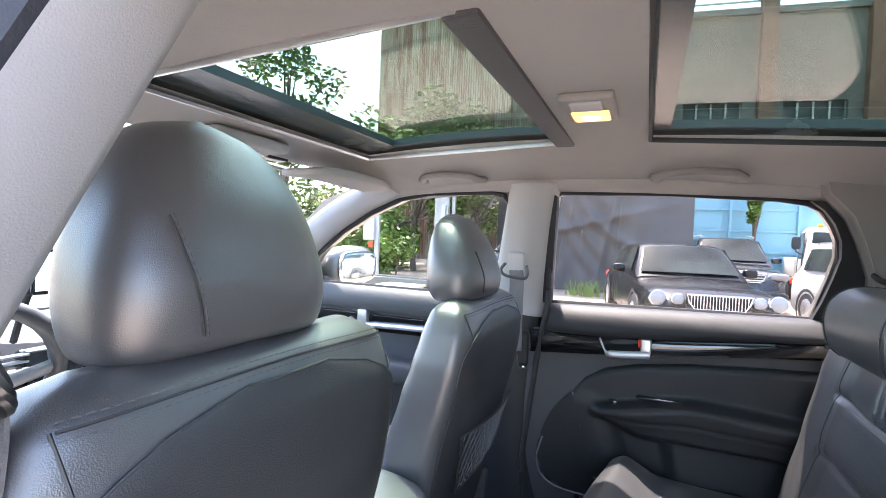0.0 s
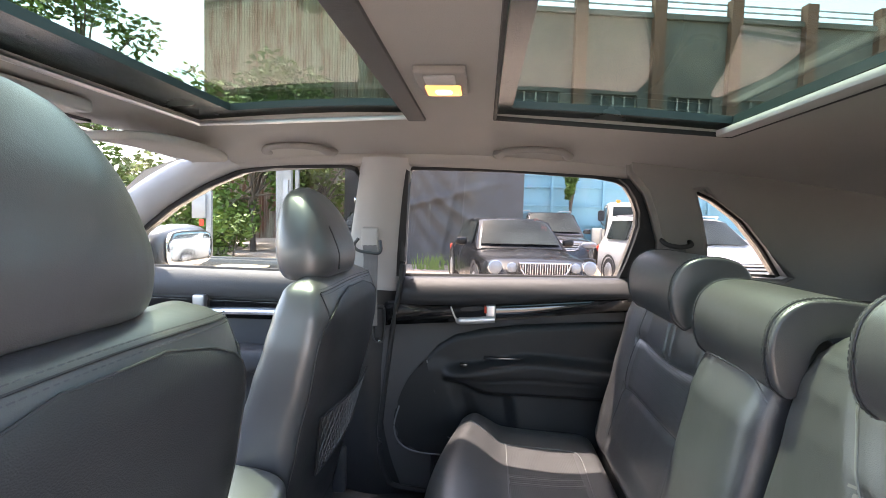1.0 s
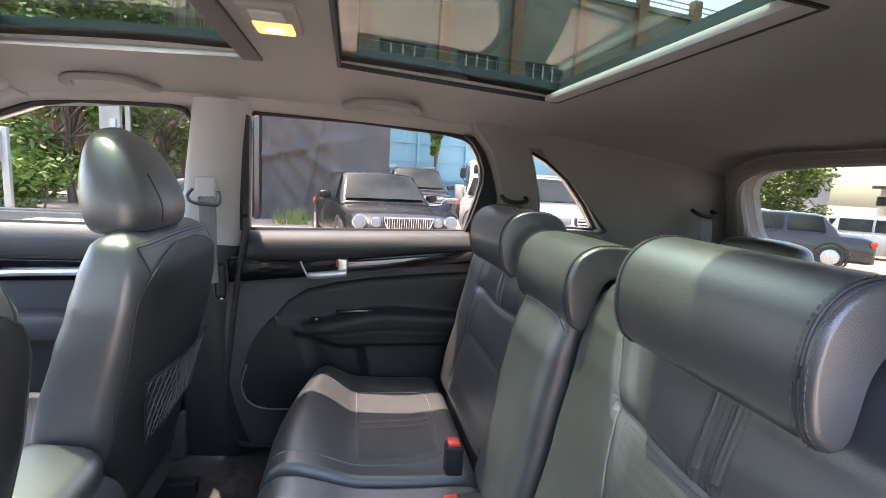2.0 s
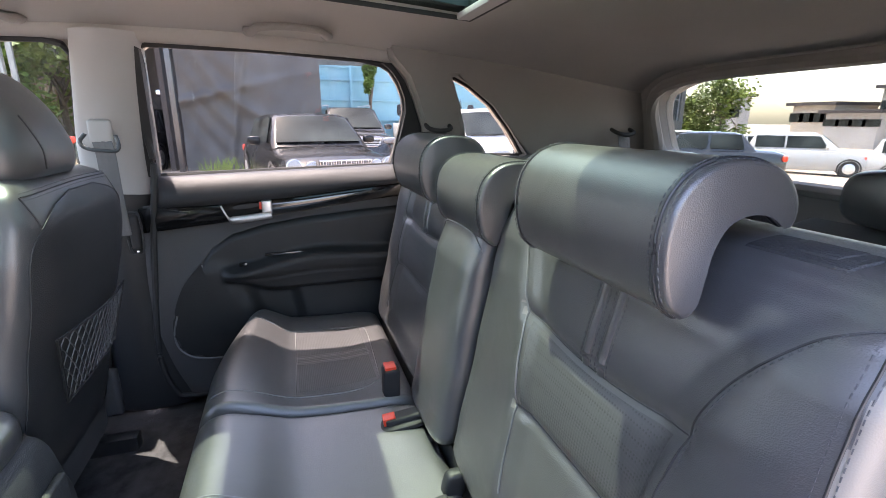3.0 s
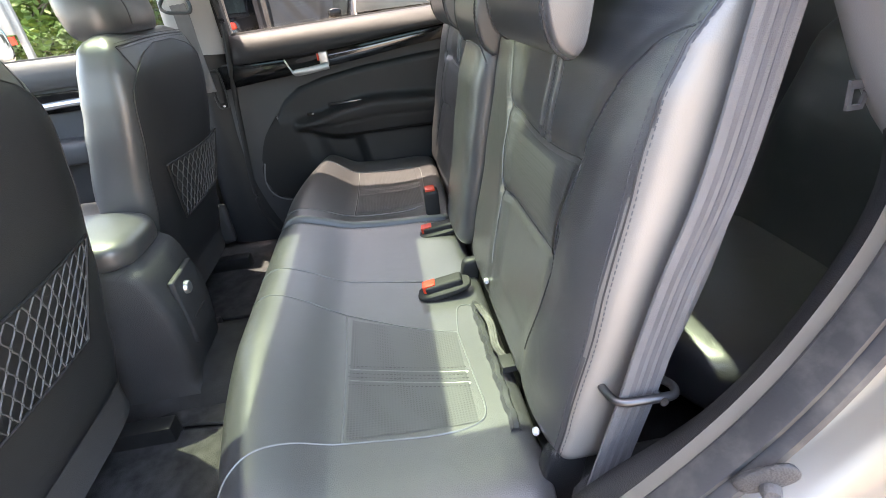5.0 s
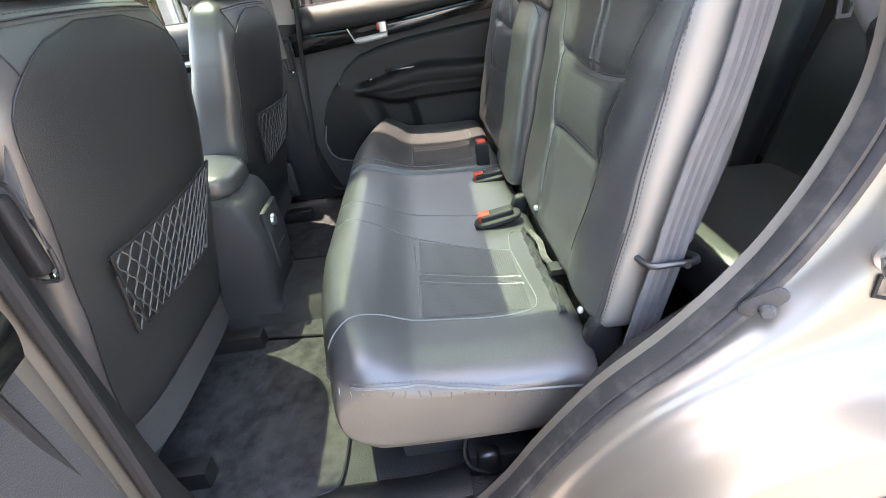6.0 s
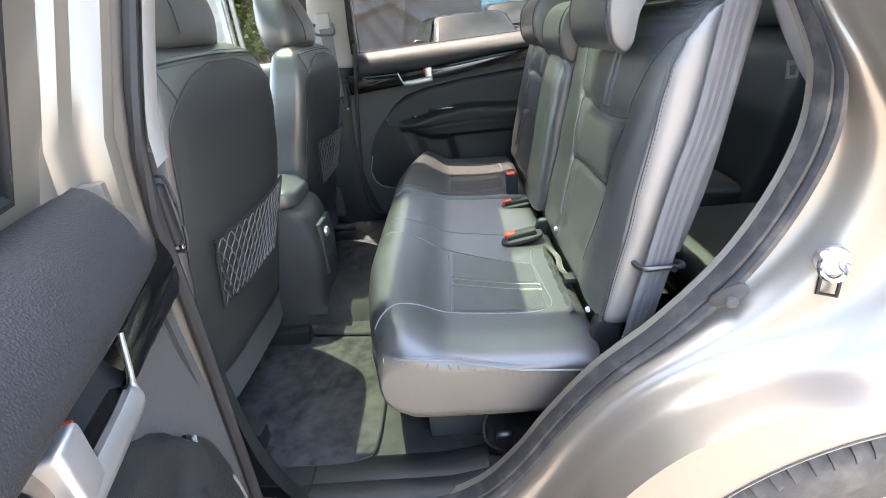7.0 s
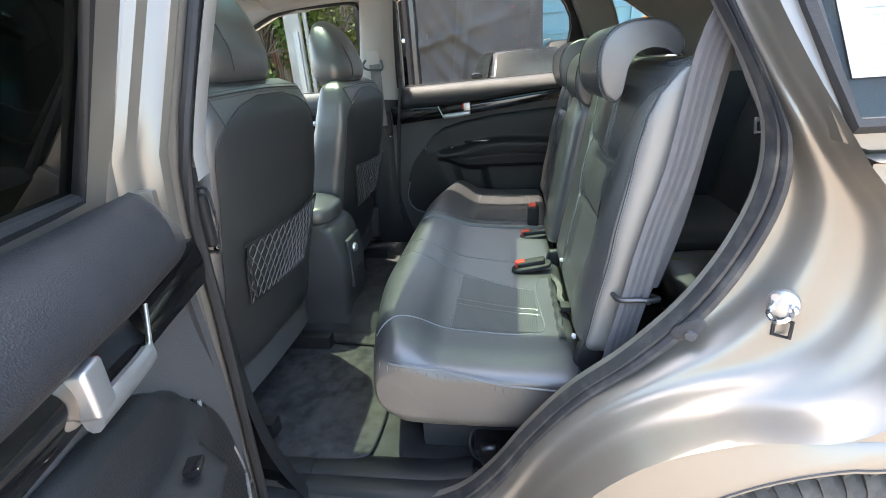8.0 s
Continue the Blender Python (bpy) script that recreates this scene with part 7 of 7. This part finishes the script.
# blue sheet fence: posts, rails and ribbed sheets
BLUE = mat("blue_sheet", (0.19, 0.40, 0.48), 0.5, vary=0.08, scale=0.8, dirt=(0.26, 0.40, 0.46), dscale=1.5, damount=0.4)
fence = thing("site_fence", "tall light blue sheet metal fence with rails", "fence", (5, 17.5, 0))
for i in range(7):
    x = -1.0 + i * 1.9
    rows = []
    for k in range(20):
        xx = x + 1.9 * k / 19
        rows.append([(xx, 17.5 + (0.03 if k % 2 else 0.0), z) for z in (0.0, 1.0, 2.0, 3.2)])
    part("sheet", skin(rows), BLUE, fence)
    part("post", box((x - 0.04, 17.40, 0), (x + 0.04, 17.48, 3.25), 0.006), BLUE, fence)
for z in (0.6, 1.35, 2.05, 2.75, 3.2):
    part("rail", box((-1.0, 17.42, z - 0.03), (12.3, 17.47, z + 0.03), 0.005), BLUE, fence)


# trees and shrubs
def leaf_mat(name, a):
    return mat(name, a, 0.6, vary=0.5, scale=1.3, spec=0.3)


LEAF = leaf_mat("leaf_green", (0.075, 0.125, 0.022))
LEAF2 = leaf_mat("leaf_yellow_green", (0.13, 0.17, 0.035))
BARK = mat("bark", (0.10, 0.075, 0.055), 0.9, vary=0.3, scale=12, bump=0.8, bscale=40)


def tree(x, y, h, spread, n, label, leaf=LEAF, low=0.35, size=0.16, droop=0.0, name="tree"):
    rnd = random.Random(int(x * 31 + y * 17 + h * 7))
    t = thing(name, label, name, (x, y, 0))
    bm = bmesh.new()
    tube([(x, y, ground_z(x)), (x + 0.1 * rnd.uniform(-1, 1), y, h * 0.35), (x + 0.2 * rnd.uniform(-1, 1), y + 0.1, h * 0.8)], lambda q: h * 0.022 * (1.15 - q), 8, bm=bm)
    part("trunk", bm, BARK, t)
    cents = []
    for k in range(max(5, n // 160)):
        a, r = rnd.uniform(0, 6.28), spread * math.sqrt(rnd.random()) * 0.75
        c = Vector((x + r * math.cos(a), y + r * math.sin(a), h * rnd.uniform(low + 0.1, 0.93)))
        cents.append((c, spread * rnd.uniform(0.25, 0.45)))
        part("limb", tube([(x, y, h * rnd.uniform(0.25, 0.5)), tuple((Vector((x, y, h * 0.5)) + c) / 2), tuple(c)], lambda q: h * 0.008 * (1.1 - q), 5), BARK, t)
    vs, fs = [], []
    for k in range(n):
        c, r = rnd.choice(cents)
        d = Vector((rnd.gauss(0, 1), rnd.gauss(0, 1), rnd.gauss(0, 0.8))).normalized() * r * rnd.random() ** 0.4
        p = c + d
        p.z -= droop * rnd.random() ** 2 * h * 0.35
        u = Vector((rnd.gauss(0, 1), rnd.gauss(0, 1), rnd.gauss(0, 0.6))).normalized() * size * rnd.uniform(0.6, 1.3)
        w = u.cross(Vector((rnd.gauss(0, 1), rnd.gauss(0, 1), rnd.gauss(0, 1)))).normalized() * size * 0.45
        i = len(vs)
        vs += [p - u, p + w, p + u, p - w]
        fs.append((i, i + 1, i + 2, i + 3))
    me = bpy.data.meshes.new("crown")
    me.from_pydata([tuple(v - Vector((x, y, 0))) for v in vs], [], fs)
    me.materials.append(leaf)
    o = new("crown", me)
    o.parent = t
    return t


tree(-8.5, 16.5, 5.5, 2.6, 3200, "dense green roadside tree", LEAF, 0.02, 0.17)
tree(-12.0, 18.0, 6.5, 3.0, 3200, "dense green roadside tree", LEAF2, 0.02, 0.18)
tree(-15.5, 16.0, 6.0, 2.8, 2600, "dense green roadside tree", LEAF, 0.02, 0.18)
tree(-6.8, 19.5, 6.5, 2.6, 2600, "dense green roadside tree", LEAF2, 0.05, 0.17)
tree(-9.5, 22.5, 9.5, 3.2, 3000, "tall green tree behind the yard", LEAF, 0.35, 0.22)
tree(-19.5, 15.5, 7.0, 3.2, 2400, "tall green tree behind the yard", LEAF2, 0.1, 0.2)
tree(-20.5, 22.0, 14.0, 3.4, 3000, "tall dark green tree beside the hall", LEAF, 0.3, 0.24)
tree(3.35, 16.6, 3.5, 0.30, 2600, "slim dark conifer standing before the fence", LEAF, -0.05, 0.10, 0.25)
tree(31.0, 27.0, 4.6, 2.4, 3400, "large drooping yellow-green willow tree", LEAF2, 0.0, 0.17, 0.9)
tree(31.5, 31.2, 4.0, 2.3, 2800, "large round green tree behind cars", LEAF2, 0.0, 0.17)
for x, y, h, r in ((-10.2, 12.6, 1.6, 1.5), (-7.6, 13.4, 1.4, 1.3), (-12.8, 13.2, 1.8, 1.6), (-16.2, 12.0, 1.9, 1.8)):
    tree(x, y, h, r, 1300, "low green roadside shrub", LEAF, 0.0, 0.12, 0.5, "shrub")
weeds = thing("weed_tuft", "green weed tuft at the foot of the tarpaulin", "weed", (-1.12, 12.2, 0))
rnd = random.Random(5)
bm = bmesh.new()
for k in range(70):
    x, y = -1.12 + rnd.gauss(0, 0.22), 12.2 + rnd.gauss(0, 0.08)
    dx, h = rnd.gauss(0, 0.16), rnd.uniform(0.15, 0.5)
    a = [bm.verts.new(q) for q in ((x - 0.014, y, 0), (x + 0.014, y, 0), (x + dx * 0.5 + 0.010, y, h * 0.7), (x + dx * 0.5 - 0.010, y, h * 0.7), (x + dx, y + 0.03, h))]
    bm.faces.new(a[:4])
    bm.faces.new((a[3], a[2], a[4]))
part("blades", bm, leaf_mat("grass_blade", (0.17, 0.24, 0.05)), weeds)["kind"] = "stuff"

# tarpaulin hung on a frame, with folds
TARP = mat("tarp_cloth", (0.074, 0.071, 0.068), 0.7, vary=0.12, scale=2, bump=0.3, bscale=60, dirt=(0.13, 0.125, 0.12), dscale=1.5, damount=0.4)
tarp = thing("tarpaulin", "dark grey tarpaulin hanging in creased folds", "tarpaulin", (0.3, 13.2, 0))
def fold(i, j):
    x, z = -2.15 + 3.55 * i, 0.02 + 4.4 * j
    hang = math.sin(7 * i + 0.8 * math.sin(3 * j)) * 0.07 + 0.035 * math.sin(17 * i + 1.5 * j)
    crease = 0.10 * math.exp(-((j - 0.40 - 0.20 * i) / 0.03) ** 2) * (1 - i) + 0.08 * math.exp(-((j - 0.62 + 0.55 * i) / 0.035) ** 2) * i + 0.05 * math.exp(-((i - 0.30 - 0.25 * j) / 0.03) ** 2)
    fan = 0.045 * math.sin(46 * (0.55 * i + 0.8 * j) + 5 * math.sin(4 * i)) * math.exp(-((i - 0.30) ** 2 + (j - 0.38) ** 2) / 0.10)
    y = 13.30 + 1.4 * hang - 1.5 * crease + fan + 0.02 * math.sin(31 * i - 19 * j) * (1 - j) + 0.05 * math.sin(5 * j + 2 * i)
    return (x, y, z)
part("cloth", quad_surface(fold, 120, 120), TARP, tarp)
part("post", box((-2.35, 13.35, 0), (-2.22, 13.5, 4.5), 0.01), STEEL, tarp)
part("post", box((1.30, 13.40, 0), (1.42, 13.52, 4.5), 0.01), STEEL, tarp)
part("beam", box((-2.35, 13.36, 4.4), (1.42, 13.5, 4.5), 0.01), STEEL, tarp)

# dark shed beside the tarpaulin
SHED = mat("shed_sheet", (0.035, 0.027, 0.026), 0.6, vary=0.25, scale=1.2, dirt=(0.07, 0.06, 0.055), dscale=2, damount=0.4)
TARP_PALE = mat("pale_grey_paint", (0.28, 0.275, 0.265), 0.7, vary=0.15, scale=3)
shed = thing("open_shed", "dark brown open shed full of gear", "shed", (-3.0, 16.0, 0))
part("back_wall", box((-5.6, 18.6, 0), (-1.1, 18.7, 4.6)), SHED, shed)
part("side_wall", box((-2.60, 13.6, 0), (-2.48, 18.6, 4.6)), SHED, shed)
part("roof", box((-5.8, 13.0, 4.55), (-1.0, 18.8, 4.7)), SHED, shed)
part("door_post", box((-6.30, 13.6, 0), (-5.80, 13.75, 4.6), 0.02), TARP_PALE, shed, "pale grey door post")
part("door_post", box((-5.72, 13.7, 0), (-5.60, 13.8, 4.6), 0.02), TARP_PALE, shed)
for k, (x, z) in enumerate(((-4.2, 2.2), (-3.7, 2.5), (-3.0, 2.3), (-2.3, 2.6))):
    part("hanging_hose", tube([(x, 16.0, z + 1.0), (x + 0.25, 15.9, z), (x + 0.5, 16.0, z - 0.8), (x + 0.75, 15.9, z), (x + 0.8, 16.0, z + 0.6)], 0.03, 6), RUBBER, shed)
    part("fitting", pad((x, 15.4, z - 0.2), (0.09, 0.08, 0.10), 3, 5), CHROME, shed)

# posts, meter box, boards
METAL = mat("galvanised", (0.36, 0.36, 0.36), 0.5, metal=0.4, vary=0.1, scale=6)
for x, y, h, lab in ((-7.15, 11.4, 2.0, "grey meter post with a grey box"), (-8.9, 9.4, 1.9, "pale post with a red panel"), (-5.35, 12.2, 2.4, "pale capped post beside the shed")):
    p = thing("post", lab, "post", (x, y, 0), group="yard posts")
    part("shaft", box((x - 0.07, y - 0.05, 0), (x + 0.07, y + 0.05, h), 0.01), METAL, p)
    if "box" in lab:
        part("meter_box", box((x - 0.42, y - 0.14, h - 0.75), (x - 0.04, y + 0.02, h - 0.1), 0.02), METAL, p, "grey meter box")
        part("tag", box((x - 0.20, y - 0.15, h - 0.95), (x - 0.08, y - 0.12, h - 0.78)), RED, p)
    if "red" in lab:
        part("red_panel", box((x - 0.12, y - 0.08, h - 0.6), (x + 0.14, y - 0.05, h - 0.18), 0.01), RED, p, "red panel")
pile = thing("board_stack", "low stack of dark beams and pale boards", "board stack", (-5.5, 9.6, 0))
TIMBER = mat("pale_board", (0.50, 0.44, 0.30), 0.8, vary=0.2, scale=5)
part("beam", box((-7.2, 9.9, 0), (-4.2, 10.15, 0.30), 0.02), STEEL, pile)
part("beam", box((-7.0, 10.3, 0), (-3.9, 10.55, 0.32), 0.02), STEEL, pile)
for k in range(4):
    own = box((-5.9 + 0.06 * k, 8.9, 0.02 + 0.05 * k), (-4.9 + 0.07 * k, 9.8, 0.06 + 0.05 * k), 0.005)
    part("board", own, TIMBER, pile)

# factory behind the fence, seen through the roof glass
WALLC = mat("factory_wall", (0.105, 0.105, 0.10), 0.85, vary=0.15, scale=0.5, bump=0.3, bscale=20, dirt=(0.20, 0.18, 0.15), dscale=0.6, damount=0.5)
BRICKC = mat("brick_column", (0.145, 0.08, 0.058), 0.85, vary=0.2, scale=3, bump=0.5, bscale=14)
fac = thing("factory", "grey rendered factory with brick columns and a roof rail", "building", (12, 26, 0))
X0, X1, FY, FH = -4.0, 28.0, 25.0, 12.0
bays = [(X0 + 1.2 + i * 4.0, X0 + 3.6 + i * 4.0) for i in range(8)]
holes = []
for a, b in bays:
    holes.append([(a, 5.2), (b, 5.2), (b, 8.0), (a, 8.0)])
    holes.append([(a, 1.4), (b, 1.4), (b, 3.8), (a, 3.8)])
part("wall", slab([(X0, 0), (X1, 0), (X1, FH), (X0, FH)], FY, FY + 0.4, holes), WALLC, fac, "grey rendered wall")
part("rear_block", box((X0, FY + 0.9, 0), (X1, FY + 9, FH - 0.1)), SHED, fac)
for i, (a, b) in enumerate(bays):
    part("brick_column", box((a - 1.05, FY - 0.35, 0), (a - 0.45, FY + 0.1, FH + 0.9)), BRICKC, fac, "red brick column")
    for z in (5.2, 1.4):
        w = part("window", box((a, FY + 0.22, z), (b, FY + 0.26, z + (2.8 if z > 2 else 2.4))), DUSTGLASS, fac)
        for k in range(5):
            x = a + (b - a) * k / 4
            part("mullion", box((x - 0.04, FY + 0.14, z), (x + 0.04, FY + 0.22, z + (2.8 if z > 2 else 2.4))), METAL, w)
        part("transom", box((a, FY + 0.12, z + 1.4), (b, FY + 0.2, z + 1.5)), METAL, w)
        part("sill", box((a - 0.1, FY - 0.12, z - 0.15), (b + 0.1, FY + 0.2, z)), WALLC, w)
    for k in range(9):
        part("guard_bar", box((a + (b - a) * k / 8 - 0.02, FY - 0.10, 5.2), (a + (b - a) * k / 8 + 0.02, FY - 0.06, 6.1)), METAL, fac)
for z in (FH + 0.15, FH + 0.45, FH + 0.75):
    part("roof_rail", box((X0, FY + 0.05, z - 0.03), (X1, FY + 0.11, z + 0.03)), METAL, fac)
part("cornice", box((X0, FY - 0.2, FH - 0.2), (X1, FY + 0.4, FH + 0.05)), WALLC, fac)
fac.rotation_euler = (0, 0, radians(9))
# rust-streaked shed wall left of it
def streak_mat():
    m = mat("rusted_sheet", (0.42, 0.36, 0.26), 0.8, vary=0.2, scale=1.2)
    nt = m.node_tree
    tc, mp = nt.nodes.new("ShaderNodeTexCoord"), nt.nodes.new("ShaderNodeMapping")
    mp.inputs["Scale"].default_value = (1.6, 1.6, 0.22)
    n = nt.nodes.new("ShaderNodeTexNoise")
    n.inputs["Scale"].default_value, n.inputs["Detail"].default_value = 1.8, 8
    r = nt.nodes.new("ShaderNodeValToRGB")
    r.color_ramp.elements[0].position, r.color_ramp.elements[1].position = 0.42, 0.62
    r.color_ramp.elements[0].color, r.color_ramp.elements[1].color = (0.36, 0.32, 0.25, 1), (0.20, 0.095, 0.06, 1)
    nt.links.new(tc.outputs["Object"], mp.inputs[0])
    nt.links.new(mp.outputs[0], n.inputs["Vector"])
    nt.links.new(n.outputs[0], r.inputs[0])
    nt.links.new(r.outputs[0], nt.nodes["Principled BSDF"].inputs["Base Color"])
    return m


rust = thing("sheet_metal_hall", "tall tan sheet metal hall streaked with rust", "building", (-12, 30, 0))
rows = []
for k in range(161):
    rows.append([(-17.0 + 12.8 * k / 160, 27.0 + (0.12 if k % 2 else 0.0), z) for z in (0, 6, 12, 17)])
part("ribbed_wall", skin(rows), streak_mat(), rust, "rust-streaked ribbed wall")
part("block", box((-17, 27.3, 0), (-4.2, 36, 16.9)), SHED, rust)
# low buildings and sky-side things behind
for x, y, w, d, h, lab in ((50, 33.8, 6, 4.0, 2.9, "cream flat-roofed shop beside the road"), (49, 29.6, 7, 4.4, 2.1, "pale low shop building by the road"), (54, 27.5, 8, 6, 4.4, "cream flat-roofed building by the road"), (52, 20, 8, 9, 3.4, "grey flat-roofed building by the road"), (56, 8, 9, 12, 3.8, "grey flat-roofed building by the road"), (46, 40, 2, 2, 3.9, "pale narrow tower building by the road")):
    b = thing("low_building", lab, "building", (x, y, 0), group="distant buildings")
    part("wall", box((x, y - d / 2, -1.0), (x + w, y + d / 2, h)), mat("render_" + lab.split()[0], (0.46, 0.40, 0.33) if "cream" in lab else (0.40, 0.38, 0.36), 0.9, vary=0.1, scale=0.4), b)
    part("roof", box((x - 0.6, y - d / 2 - 0.4, h), (x + w + 0.4, y + d / 2 + 0.4, h + 0.3)), SHED, b)
    for k in range(4):
        yy = y - d / 2 + d * (k + 0.5) / 4
        part("window", box((x - 0.06, yy - 0.7, h * 0.45), (x + 0.02, yy + 0.7, h * 0.75)), CARGLASS, b)
tow = thing("lattice_frame", "blue steel lattice frame beyond the fence", "frame", (9.0, 20, 0))
for x in (8.2, 9.8):
    part("leg", box((x - 0.06, 20.0, 0), (x + 0.06, 20.12, 5.2)), BLUE, tow)
for k in range(5):
    part("brace", tube([(8.2, 20.05, k * 1.0), (9.8, 20.05, k * 1.0 + 1.0)], 0.04, 5, smoothed=False), BLUE, tow)
    part("brace", tube([(9.8, 20.05, k * 1.0), (8.2, 20.05, k * 1.0 + 1.0)], 0.04, 5, smoothed=False), BLUE, tow)
